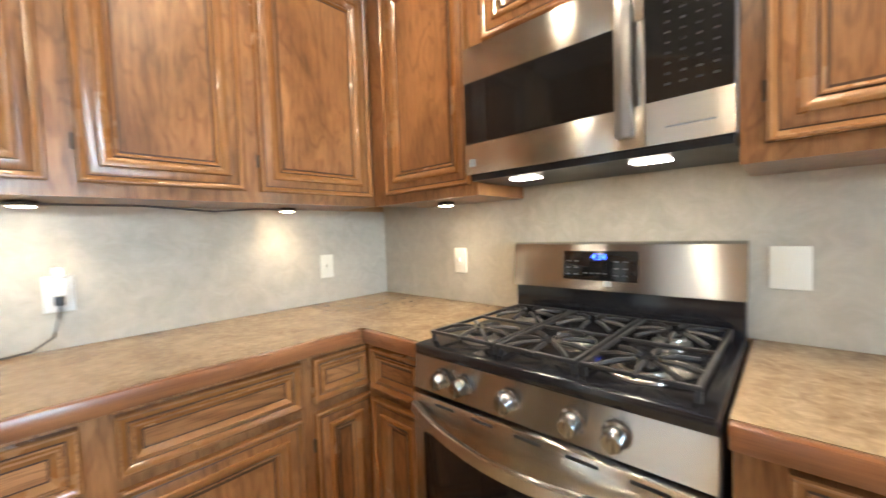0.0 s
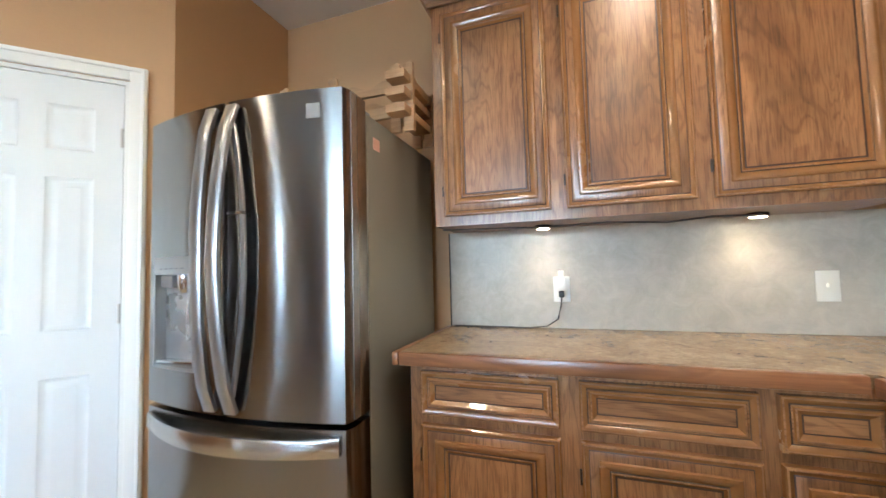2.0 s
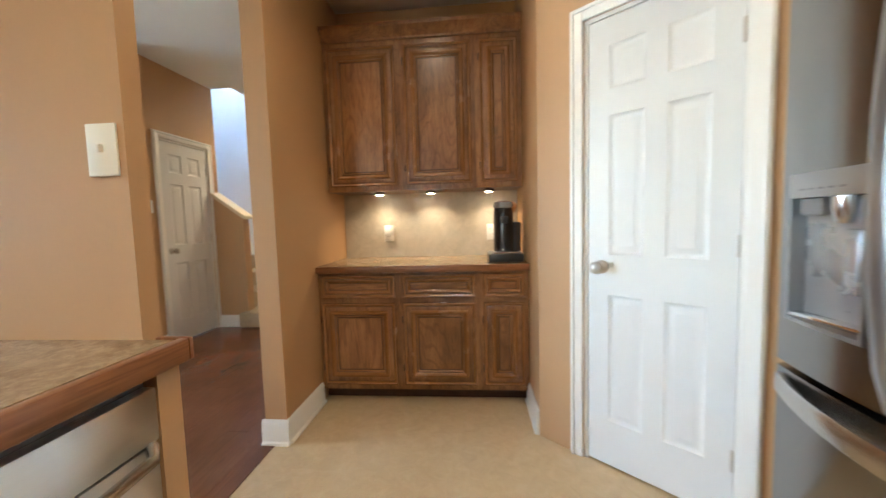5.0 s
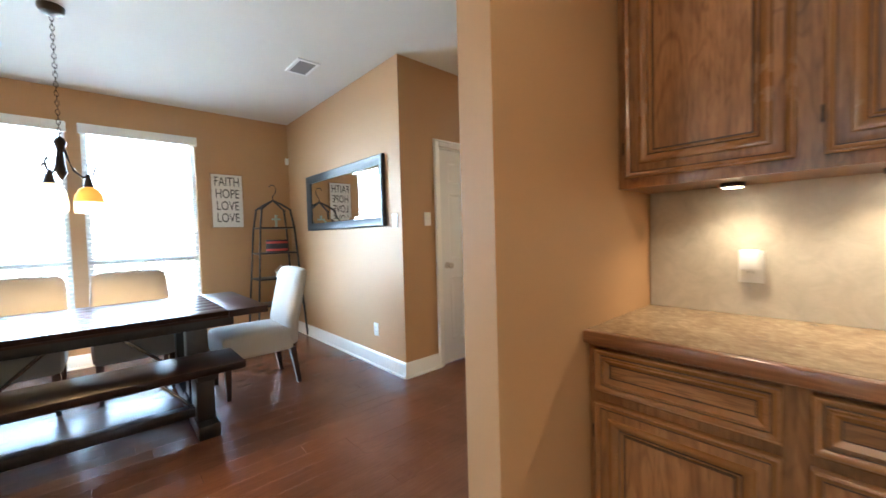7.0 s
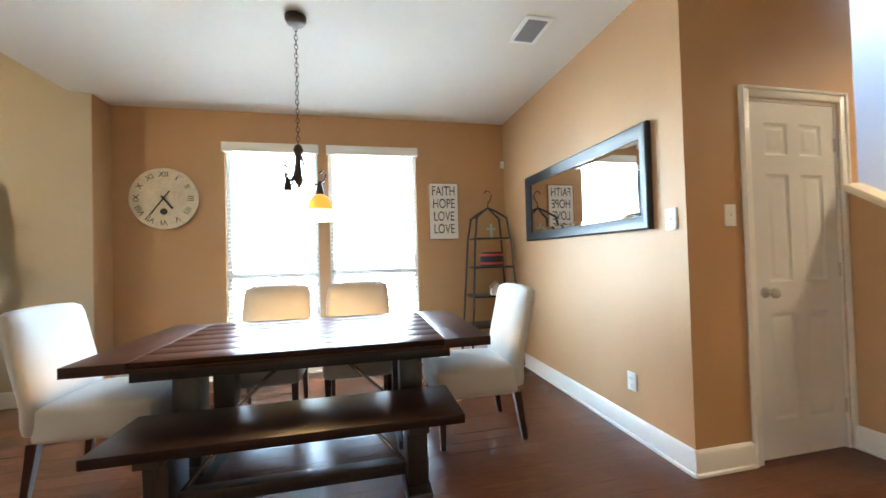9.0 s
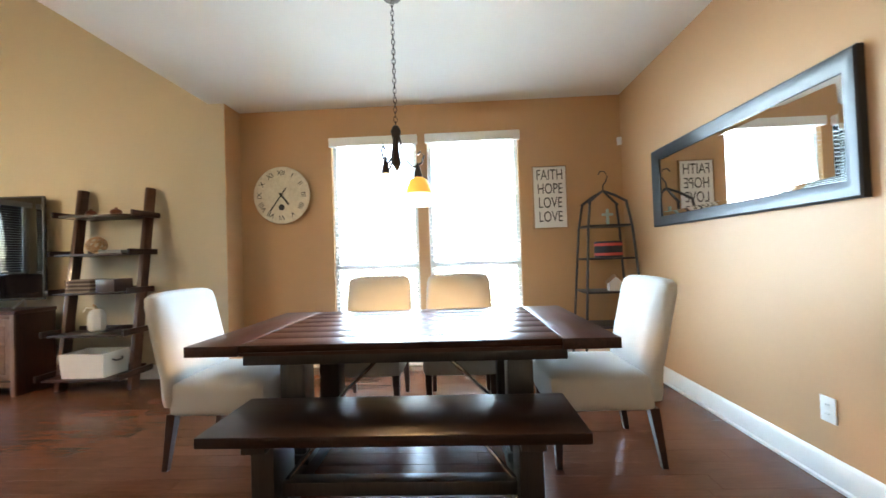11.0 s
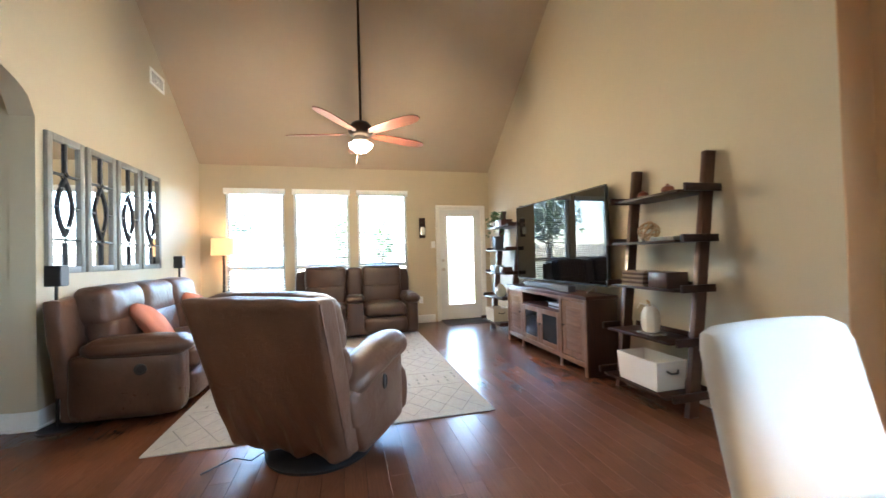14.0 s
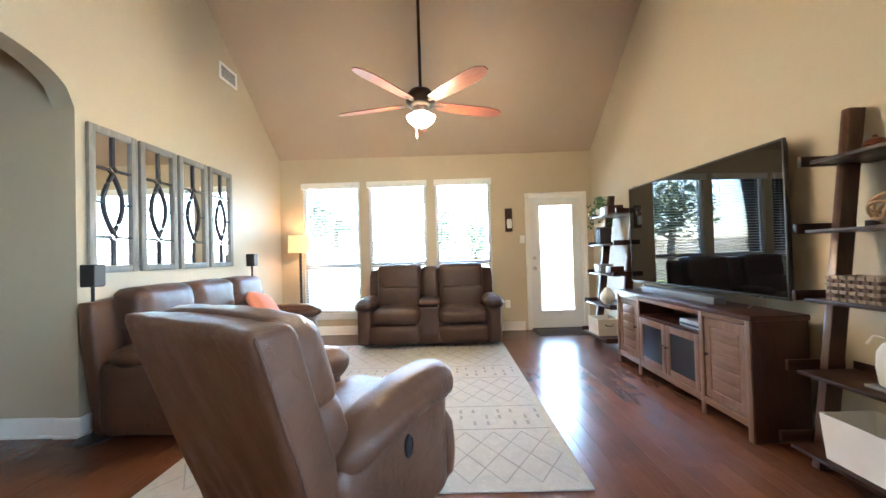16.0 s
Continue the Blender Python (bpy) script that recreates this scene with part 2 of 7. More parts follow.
def brushed(name, c, axis="x", rough=0.28):
    mt, nt, b = shader(name)
    s = {"x": (0.02, 1, 1), "y": (1, 0.02, 1), "z": (1, 1, 0.02)}[axis]
    f = noise_tex(nt, coords(nt, s), 260, 4, 0.6)
    link(nt, ramp(nt, f, (0.3, scaled(c, 0.965)), (0.7, c)), b.inputs["Base Color"])
    b.inputs["Metallic"].default_value = 1.0
    rr = nt.nodes.new("ShaderNodeMapRange")
    rr.inputs["To Min"].default_value, rr.inputs["To Max"].default_value = rough - 0.025, rough + 0.03
    link(nt, f, rr.inputs["Value"])
    link(nt, rr.outputs[0], b.inputs["Roughness"])
    b.inputs["Anisotropic"].default_value = 1.0
    tg = nt.nodes.new("ShaderNodeTangent")
    tg.direction_type, tg.axis = "RADIAL", "Z"
    link(nt, tg.outputs[0], b.inputs["Tangent"])
    b.inputs["Anisotropic Rotation"].default_value = 0.25
    return mt


def leather(name, c, rough=0.36):
    mt, nt, b = shader(name)
    v = coords(nt, (1, 1, 1))
    big = noise_tex(nt, v, 3.5, 5, 0.6, 0.4)
    vor = nt.nodes.new("ShaderNodeTexVoronoi")
    vor.inputs["Scale"].default_value = 260
    link(nt, v, vor.inputs["Vector"])
    crease = noise_tex(nt, v, 14, 6, 0.65, 1.5)
    link(nt, ramp(nt, big, (0.3, scaled(c, 0.75)), (0.55, c), (0.75, scaled(c, 1.25))), b.inputs["Base Color"])
    rr = nt.nodes.new("ShaderNodeMapRange")
    rr.inputs["To Min"].default_value, rr.inputs["To Max"].default_value = rough - 0.1, rough + 0.14
    link(nt, crease, rr.inputs["Value"])
    link(nt, rr.outputs[0], b.inputs["Roughness"])
    ad = nt.nodes.new("ShaderNodeMath")
    ad.operation = "MULTIPLY_ADD"
    ad.inputs[1].default_value = 6.0
    link(nt, crease, ad.inputs[0])
    link(nt, vor.outputs["Distance"], ad.inputs[2])
    b.inputs["Specular IOR Level"].default_value = 0.38
    bump(nt, b, ad.outputs[0], 0.32, 0.003)
    return mt


def glow(name, c, strength):
    mt, nt, b = shader(name)
    b.inputs["Base Color"].default_value = (*c, 1)
    b.inputs["Emission Color"].default_value = (*c, 1)
    b.inputs["Emission Strength"].default_value = strength
    return mt


def glass(name, c=(1, 1, 1), rough=0.0, alpha=0.12):
    """A thin pane: mostly clear, with the gloss of glass."""
    mt, nt, b = shader(name)
    out = nt.nodes["Material Output"]
    tr = nt.nodes.new("ShaderNodeBsdfTransparent")
    tr.inputs["Color"].default_value = (*c, 1)
    gl = nt.nodes.new("ShaderNodeBsdfGlossy")
    gl.inputs["Roughness"].default_value = rough + 0.01
    fr = nt.nodes.new("ShaderNodeFresnel")
    fr.inputs["IOR"].default_value = 1.45
    mx = nt.nodes.new("ShaderNodeMixShader")
    link(nt, fr.outputs[0], mx.inputs[0])
    link(nt, tr.outputs[0], mx.inputs[1])
    link(nt, gl.outputs[0], mx.inputs[2])
    link(nt, mx.outputs[0], out.inputs["Surface"])
    return mt


def stone(name, a, c, d, rough=0.3, scale=1.0):
    """Mottled laminate or stone in three colours."""
    mt, nt, b = shader(name)
    v = coords(nt, (1, 1, 1), False)
    n1 = noise_tex(nt, v, 5 * scale, 6, 0.65, 0.6)
    n2 = noise_tex(nt, v, 38 * scale, 5, 0.7, 0.8)
    col = mix_rgb(nt, ramp(nt, n1, (0.32, a), (0.5, c), (0.7, d)), ramp(nt, n2, (0.35, a), (0.52, c), (0.66, d)), 0.5)
    link(nt, col, b.inputs["Base Color"])
    rr = nt.nodes.new("ShaderNodeMapRange")
    rr.inputs["To Min"].default_value, rr.inputs["To Max"].default_value = rough - 0.08, rough + 0.1
    link(nt, n2, rr.inputs["Value"])
    link(nt, rr.outputs[0], b.inputs["Roughness"])
    bump(nt, b, n2, 0.04)
    return mt


CARAMEL = plain("caramel wall paint", (0.485, 0.290, 0.140), 0.55, vary=0.04, scale=1.5, relief_scale=90, relief_amount=0.22)
KHAKI = plain("khaki wall paint", (0.515, 0.44, 0.31), 0.6, vary=0.04, scale=1.5, relief_scale=90, relief_amount=0.22)
VAULT = plain("tan ceiling paint", (0.44, 0.35, 0.26), 0.75, vary=0.04, scale=1.5, relief_scale=70, relief_amount=0.3)
CEILING = plain("flat white ceiling paint", (0.74, 0.71, 0.65), 0.8, vary=0.03, scale=1.5, relief_scale=70, relief_amount=0.3)
STAIRWHITE = plain("pale stairwell paint", (0.72, 0.74, 0.78), 0.7, vary=0.03, scale=1.5, relief_scale=80, relief_amount=0.2)
TRIM = plain("white gloss trim paint", (0.80, 0.79, 0.76), 0.3, vary=0.03, scale=3, relief_amount=0.05)
DOORWHITE = plain("white door paint", (0.71, 0.72, 0.72), 0.35, vary=0.03, scale=3, relief_amount=0.06)
CREAM = plain("cream painted ledge", (0.75, 0.66, 0.48), 0.4, vary=0.04)
CAB_V = oak("stained oak, upright grain", "z")
CAB_X = oak("stained oak, level grain", "x")
EDGE_X = wood("oak counter edge", (0.16, 0.055, 0.022), (0.36, 0.16, 0.068), "x", 0.3, 1.0, 0.2, 0.3)
EDGE_Y = wood("oak counter edge across", (0.16, 0.055, 0.022), (0.36, 0.16, 0.068), "y", 0.3, 1.0, 0.2, 0.3)
LAMINATE = stone("tan mottled laminate", (0.17, 0.105, 0.056), (0.30, 0.212, 0.125), (0.44, 0.33, 0.205), 0.22)
SPLASH = stone("grey beige plaster splash", (0.38, 0.335, 0.265), (0.47, 0.42, 0.34), (0.55, 0.50, 0.415), 0.38, 0.35)
VINYL = stone("beige vinyl floor", (0.50, 0.37, 0.22), (0.58, 0.45, 0.28), (0.64, 0.52, 0.35), 0.4, 0.35)
STEEL_X = brushed("stainless steel, level brushing", (0.56, 0.54, 0.51), "x", 0.25)
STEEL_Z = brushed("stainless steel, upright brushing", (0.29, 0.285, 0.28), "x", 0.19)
SATIN = plain("satin steel handle", (0.42, 0.42, 0.425), 0.32, 1.0, 0.03)
KNOBSTEEL = plain("dull steel knob", (0.30, 0.30, 0.30), 0.22, 1.0, 0.03)
CHROME = plain("polished chrome", (0.8, 0.8, 0.8), 0.12, 1.0, 0.03)
NICKEL = plain("satin nickel", (0.55, 0.52, 0.48), 0.3, 1.0, 0.04)
GREYSIDE = plain("grey fridge side", (0.25, 0.24, 0.205), 0.45, 0.3, 0.05, 3, 150, 0.1)
BLACKGLASS = plain("black glass", (0.008, 0.008, 0.009), 0.06, 0.0, 0.02, relief_amount=0)
BLACK = plain("black plastic", (0.015, 0.015, 0.017), 0.4)
ENAMEL = plain("black enamel", (0.012, 0.012, 0.015), 0.15)
IRON = plain("cast iron grate", (0.022, 0.022, 0.025), 0.42, 0.2)
PLATE = plain("ivory plastic", (0.78, 0.74, 0.64), 0.35, vary=0.02)
WHITEPL = plain("white plastic", (0.82, 0.82, 0.80), 0.35, vary=0.02)
GREYPL = plain("grey plastic", (0.22, 0.22, 0.23), 0.4)
CABLE = plain("dark cable", (0.06, 0.05, 0.045), 0.5)
BLUEDIGIT = glow("blue digits", (0.03, 0.07, 1.0), 0.35)
PUCK = glow("warm lamp disc", (1.0, 0.78, 0.5), 1.8)
FLOORWOOD = wood("dark cherry floor", (0.13, 0.050, 0.026), (0.20, 0.080, 0.042), "x", 0.25, 1.0, 0.0, 0.35, 0.22)
FLOORWOOD.node_tree.nodes["Principled BSDF"].inputs["Specular IOR Level"].default_value = 0.3
for nd in FLOORWOOD.node_tree.nodes:
    if nd.type == "BUMP":
        nd.inputs["Strength"].default_value = 0.03
    if nd.type == "MAP_RANGE":
        nd.inputs["To Min"].default_value, nd.inputs["To Max"].default_value = 0.22, 0.29
FLOORGAP = plain("dark floor joint", (0.02, 0.01, 0.008), 0.6)
CARPET = plain("beige carpet", (0.42, 0.33, 0.22), 0.95, vary=0.15, scale=20, relief_scale=300, relief_amount=0.8)
ESPRESSO_X = wood("dark espresso wood", (0.016, 0.007, 0.005), (0.066, 0.028, 0.018), "x", 0.30, 1.0, 0.0, 0.35, 0.25)
ESPRESSO_X.node_tree.nodes["Principled BSDF"].inputs["Specular IOR Level"].default_value = 0.2
ESPRESSO_Y = wood("dark espresso wood across", (0.018, 0.008, 0.006), (0.062, 0.026, 0.017), "y", 0.30, 1.0, 0.0, 0.35, 0.25)
ESPRESSO_Y.node_tree.nodes["Principled BSDF"].inputs["Specular IOR Level"].default_value = 0.25
ESPRESSO_Z = wood("dark espresso wood upright", (0.022, 0.010, 0.007), (0.072, 0.028, 0.018), "z", 0.3, 1.0, 0.2, 0.3, 0.2)
BLACKWOOD = wood("black stained wood", (0.008, 0.007, 0.008), (0.03, 0.024, 0.022), "z", 0.35, 1.0, 0.2, 0.3)
STANDWOOD = wood("brown washed wood", (0.13, 0.07, 0.045), (0.30, 0.175, 0.115), "z", 0.4, 1.0, 0.1, 0.35)
STANDWOOD_X = wood("brown washed wood level", (0.13, 0.07, 0.045), (0.30, 0.175, 0.115), "x", 0.4, 1.0, 0.1, 0.35)
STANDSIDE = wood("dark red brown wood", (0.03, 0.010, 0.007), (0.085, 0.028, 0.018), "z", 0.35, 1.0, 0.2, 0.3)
PINE = wood("light pine", (0.36, 0.2, 0.09), (0.58, 0.37, 0.19), "x", 0.55, 1.0, 0.0, 0.3)
LINEN = plain("cream linen", (0.46, 0.44, 0.41), 0.9, vary=0.06, scale=4, relief_scale=420, relief_amount=0.5)
LEATHER = leather("brown leather", (0.088, 0.044, 0.029), 0.29)
# darker copy of the sofa leather: backlight shade put into the colour
LEATHERBACKLIT = leather("backlit-dark brown leather", (0.056, 0.030, 0.022), 0.32)
LEATHER2 = leather("tan brown leather", (0.104, 0.051, 0.031), 0.31)
GREYFRAME = wood("weathered grey wood", (0.17, 0.165, 0.15), (0.34, 0.33, 0.30), "z", 0.55, 1.0, 0.0, 0.3)
MIRROR = plain("mirror silver", (0.86, 0.88, 0.88), 0.015, 1.0, 0.0, relief_amount=0)
PANE = glass("window glass")
BLIND = plain("white blind slat", (0.82, 0.82, 0.80), 0.45, vary=0.02)
VINYLFRAME = plain("window frame vinyl", (0.62, 0.63, 0.64), 0.4, vary=0.03)
BRONZE = plain("dark bronze", (0.045, 0.032, 0.024), 0.4, 0.8)
CLOCKFACE = stone("aged cream clock face", (0.52, 0.44, 0.31), (0.66, 0.59, 0.45), (0.74, 0.68, 0.54), 0.6, 0.8)
INK = plain("black ink", (0.02, 0.018, 0.016), 0.6)
SIGNWHITE = plain("white sign board", (0.78, 0.77, 0.74), 0.6, vary=0.03)

LADDER = wood("dark walnut wood upright", (0.045, 0.017, 0.010), (0.13, 0.055, 0.034), "z", 0.3, 1.0, 0.2, 0.3, 0.2)
CAB_EDGE = plain("stained oak moulding", (0.26, 0.118, 0.040), 0.26, vary=0.2, scale=5, relief_amount=0.05)
CAB_EDGE.node_tree.nodes["Principled BSDF"].inputs["Coat Weight"].default_value = 0.5

GROOVE_DARK = plain("dark brown in the moulding grooves", (0.055, 0.022, 0.010), 0.4, vary=0.3, scale=9)


# ---------------- structure ----------------
def wall(name, axis, face, back, a0, a1, z0, z1, material, holes=(), label=""):
    """A wall with its room face at `face` and its back at `back` across the axis, from a0 to a1 along the other axis, with holes (b0, b1, z0, z1)."""
    bm = bmesh.new()
    cuts = sorted({a0, a1, *(h[0] for h in holes), *(h[1] for h in holes)})
    for p, q in zip(cuts, cuts[1:]):
        levels = [(z0, z1)]
        for b0, b1, c0, c1 in holes:
            if b0 <= p + 1e-6 and q <= b1 + 1e-6:
                levels = [r for lo, hi in levels for r in ((lo, min(hi, c0)), (max(lo, c1), hi)) if r[1] - r[0] > 1e-4]
        for lo, hi in levels:
            if axis == "x":
                box(bm, face, p, lo, back, q, hi)
            else:
                box(bm, p, face, lo, q, back, hi)
    return whole(name, bm, material, label or "painted plaster wall with fine orange-peel texture", "wall", kind="structure")


def baseboard(rows, h=0.135):
    """White boards along (x0, y0, x1, y1), standing off to the left of the line."""
    for x0, y0, x1, y1 in rows:
        d = Vector((x1 - x0, y1 - y0, 0))
        n = Vector((-d.y, d.x, 0)).normalized()
        length = d.length
        prof = [(0, 0), (0.026, 0), (0.026, 0.014), (0.016, 0.02), (0.015, h - 0.02), (0.009, h - 0.008), (0.004, h), (0, h)]
        bm = bmesh.new()
        rings = []
        for k in (0.0, length):
            rings.append([bm.verts.new(Vector((x0, y0, 0)) + d.normalized() * k + n * (a + 0.001) + Vector((0, 0, b + 0.001))) for a, b in prof])
        for k in range(len(prof)):
            j = (k + 1) % len(prof)
            bm.faces.new((rings[0][k], rings[0][j], rings[1][j], rings[1][k]))
        bm.faces.new(rings[0])
        bm.faces.new(rings[1][::-1])
        whole("baseboard", bm, TRIM, "white painted moulded baseboard along the wall", "baseboard", kind="structure")


T = 0.12
# kitchen shell
wall("wall_kitchen_north", "y", 0, T, -3.25, 0.12, 0, CEIL, CARAMEL)
wall("wall_kitchen_east", "x", 0, T, -2.22, 0, 0, CEIL, CARAMEL)
wall("wall_fridge_side", "x", -3.0, -3.12, -0.717, 0, 0, CEIL, CARAMEL)
PD0, PD1 = Vector((-3.695, -1.45, 0)), Vector((-3.0, -0.717, 0))
# diagonal pantry wall with its door opening
pd_dir = (PD1 - PD0).normalized()
pd_ang = math.degrees(math.atan2(pd_dir.y, pd_dir.x))
PD_LEN = (PD1 - PD0).length
PM = pose(PD0.x, PD0.y, 0, 0, 0, pd_ang)
whole("wall_pantry", boxes((0, 0, 0, 0.25, T, CEIL), (0.855, 0, 0, PD_LEN, T, CEIL), (0.25, 0, 2.04, 0.855, T, CEIL)), CARAMEL, "caramel painted angled wall round the pantry door", "wall", kind="structure", m=PM)
# unseen walls added to keep outside light from leaking under the pantry door
wall("wall_pantry_west", "x", -4.62, -4.74, -1.33, 0.12, 0, CEIL, CARAMEL)
wall("wall_pantry_north", "y", 0, T, -4.62, -3.25, 0, CEIL, CARAMEL)
wall("wall_nook_north", "y", -1.45, -1.33, -4.74, -3.70, 0, CEIL, CARAMEL)
wall("wall_nook_back", "x", -4.62, -4.74, -2.795, -1.45, 0, CEIL, CARAMEL)
wall("wall_nook_south", "y", -2.795, -2.915, -4.74, -3.565, 0, CEIL, CARAMEL)
wall("wall_bar_end", "x", -2.53, -2.585, -3.0, -2.575, 0, CEIL, CARAMEL)
# hall and stairs
wall("wall_hall_north", "y", -2.0, -1.9, -10.4, -4.74, 0, CEIL, CARAMEL)
wall("wall_hall_link", "x", -4.74, -4.86, -2.915, -2.0, 0, CEIL, CARAMEL)
wall("wall_hall_door", "y", -4.78, -4.90, -5.95, -4.70, 0, CEIL, CARAMEL, holes=[(-5.80, -5.13, 0, 2.04)])
wall("wall_dining_west", "x", -4.70, -4.82, -7.34, -4.78, 0, CEIL, CARAMEL)
wall("wall_dining_south", "y", -7.34, -7.50, -4.82, -0.66, 0, CEIL, CARAMEL, holes=[(-2.57, -1.66, 0.48, 2.40), (-3.64, -2.68, 0.48, 2.40)])
wall("wall_stair_east", "x", -5.95, -5.83, -8.2, -4.90, 0, 5.4, STAIRWHITE)
wall("wall_stair_west", "x", -7.20, -7.32, -8.2, -5.12, 0, 5.4, STAIRWHITE)
wall("wall_stair_upper", "x", -7.20, -7.32, -5.12, -4.53, 2.76, 5.4, STAIRWHITE)
# the hole is for the added window, out of view, that lights the stairs
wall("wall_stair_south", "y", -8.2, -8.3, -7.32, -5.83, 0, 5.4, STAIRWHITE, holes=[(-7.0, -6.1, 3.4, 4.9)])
wall("wall_stair_north_upper", "y", -4.53, -4.43, -7.32, -5.83, 2.76, 5.4, STAIRWHITE)
whole("ceiling_stairwell", boxes((-7.4, -8.3, 5.4, -5.8, -4.4, 5.5)), CEILING, "white painted ceiling high over the stairs", "ceiling", kind="structure")
wall("wall_front_room_south", "y", -5.14, -5.26, -8.40, -7.32, 0, CEIL, CARAMEL)
wall("wall_front_room_recess", "y", -5.40, -5.52, -10.4, -8.40, 0, CEIL, CARAMEL)
wall("wall_front_room_return", "x", -8.40, -8.30, -5.40, -5.26, 0, CEIL, CARAMEL)
wall("wall_front_room_west", "x", -10.3, -10.42, -5.40, -2.0, 0, CEIL, CARAMEL, holes=[(-5.25, -4.1, 0.10, 2.0)])
# living room
wall("wall_living_south", "y", -7.07, -7.34, -0.66, 4.72, 0, 5.0, KHAKI, label="khaki painted tall wall under the vault")
wall("wall_living_east", "x", 4.58, 4.72, -7.07, -2.22, 0, 2.74, KHAKI, holes=[(-3.46, -2.58, 0.34, 2.34), (-4.50, -3.60, 0.34, 2.34), (-5.50, -4.64, 0.34, 2.34), (-6.915, -6.085, 0, 2.05)])
# north wall with the arch
AX0, AX1, ASPR, ARISE = 0.17, 1.33, 2.30, 0.29
bm = boxes((0.0, -2.22, 0, AX0, -2.065, 5.0), (AX1, -2.22, 0, 4.72, -2.065, 5.0))
N = 20
under = [(AX0 + (AX1 - AX0) * k / N, ASPR + ARISE * math.sqrt(max(0, 1 - (2 * k / N - 1) ** 2))) for k in range(N + 1)]
extrude_outline(under + [(AX1, 5.0), (AX0, 5.0)], -2.22, -2.065, bm)
whole("wall_living_north", bm, KHAKI, "khaki painted wall with a rounded arch opening", "wall", kind="structure")
wall("wall_bar_gable", "x", 0.0, 0.12, -2.22, -2.065, CEIL, 5.0, KHAKI)
wall("wall_arch_hall_east", "x", 1.345, 1.46, -2.065, 0.2, 0, CEIL, KHAKI)
wall("wall_arch_hall_west", "x", 0.155, 0.12, -2.065, 0.2, 0, CEIL, KHAKI)
wall("wall_arch_hall_back", "y", 0.2, 0.3, 0.12, 1.46, 0, CEIL, KHAKI)
whole("ceiling_arch_hall", boxes((0.12, -2.065, CEIL, 1.46, 0.3, CEIL + 0.1)), CEILING, "white ceiling of the small hall", "ceiling", kind="structure")
# wall over the bar that carries the vault's west end
wall("wall_vault_north_upper", "y", -2.22, -2.065, -0.5, 0.0, CEIL + 0.1, 5.0, KHAKI)

# ceilings
whole("ceiling_flat", boxes((-10.42, -4.53, CEIL, -0.5, 0.12, CEIL + 0.1), (-5.94, -7.50, CEIL, -0.5, -4.53, CEIL + 0.1), (-10.42, -7.5, CEIL, -7.21, -4.53, CEIL + 0.1), (-0.5, -2.22, CEIL, 0.12, 0.12, CEIL + 0.1)), CEILING, "white textured flat ceiling over dining room and kitchen", "ceiling", kind="structure")
RX, RZ = 2.02, 4.68
bm = bmesh.new()
extrude_outline([(4.72, 2.64), (RX, RZ), (-0.5, CEIL + 0.012), (-0.5, CEIL + 0.16), (RX, RZ + 0.13), (4.72, 2.80)], -7.34, -2.065, bm)
whole("ceiling_vault", bm, VAULT, "tan painted vaulted ceiling sloping up to a ridge", "ceiling", kind="structure")

# floors
whole("floor_arch_hall", boxes((0.12, -2.065, -0.05, 1.345, 0.2, -0.0005)), FLOORWOOD, "dark cherry wood floor of the small hall", "floor", kind="structure")
whole("wall_return", boxes((-0.665, -7.339, 0.001, -0.6605, -7.071, CEIL - 0.001)), CARAMEL, "narrow caramel painted wall return", "wall", kind="structure")
whole("floor_kitchen", boxes((-4.74, -2.86, -0.05, 0.12, 0.12, 0.0)), VINYL, "beige mottled vinyl kitchen floor", "floor", kind="structure")
whole("floor_base", boxes((-10.42, -8.3, -0.12, 4.72, 0.3, -0.052)), FLOORGAP, "dark underlay below the floor boards", "floor", kind="structure")
whole("floor_hall_room", boxes((-10.42, -5.4, -0.05, -7.32, -2.0, -0.001), (-7.32, -2.87, -0.05, -4.745, -2.0, -0.001)), FLOORWOOD, "dark cherry wood floor in the hall", "floor", kind="structure")

baseboard([(-3.70, -1.45, -4.09, -1.45), (-4.03, -2.795, -3.565, -2.795), (-3.565, -2.78, -3.565, -2.93), (-3.565, -2.915, -4.86, -2.915)])
baseboard([(-4.70, -4.765, -4.70, -7.34)][::-1])
baseboard([(-5.07, -4.78, -4.685, -4.78), (-5.95, -4.78, -5.86, -4.78), (-4.70, -7.34, -0.66, -7.34), (-0.66, -7.07, 4.58, -7.07), (4.58, -5.98, 4.58, -2.22), (4.58, -2.22, 1.33, -2.22)])
baseboard([(1.33, -2.24, 1.33, -2.065), (1.345, -2.065, 1.345, -1.58), (-7.32, -5.14, -8.40, -5.14), (-8.40, -5.40, -10.3, -5.40)])
baseboard([(-2.585, -3.0, -2.585, -2.575)][::-1])


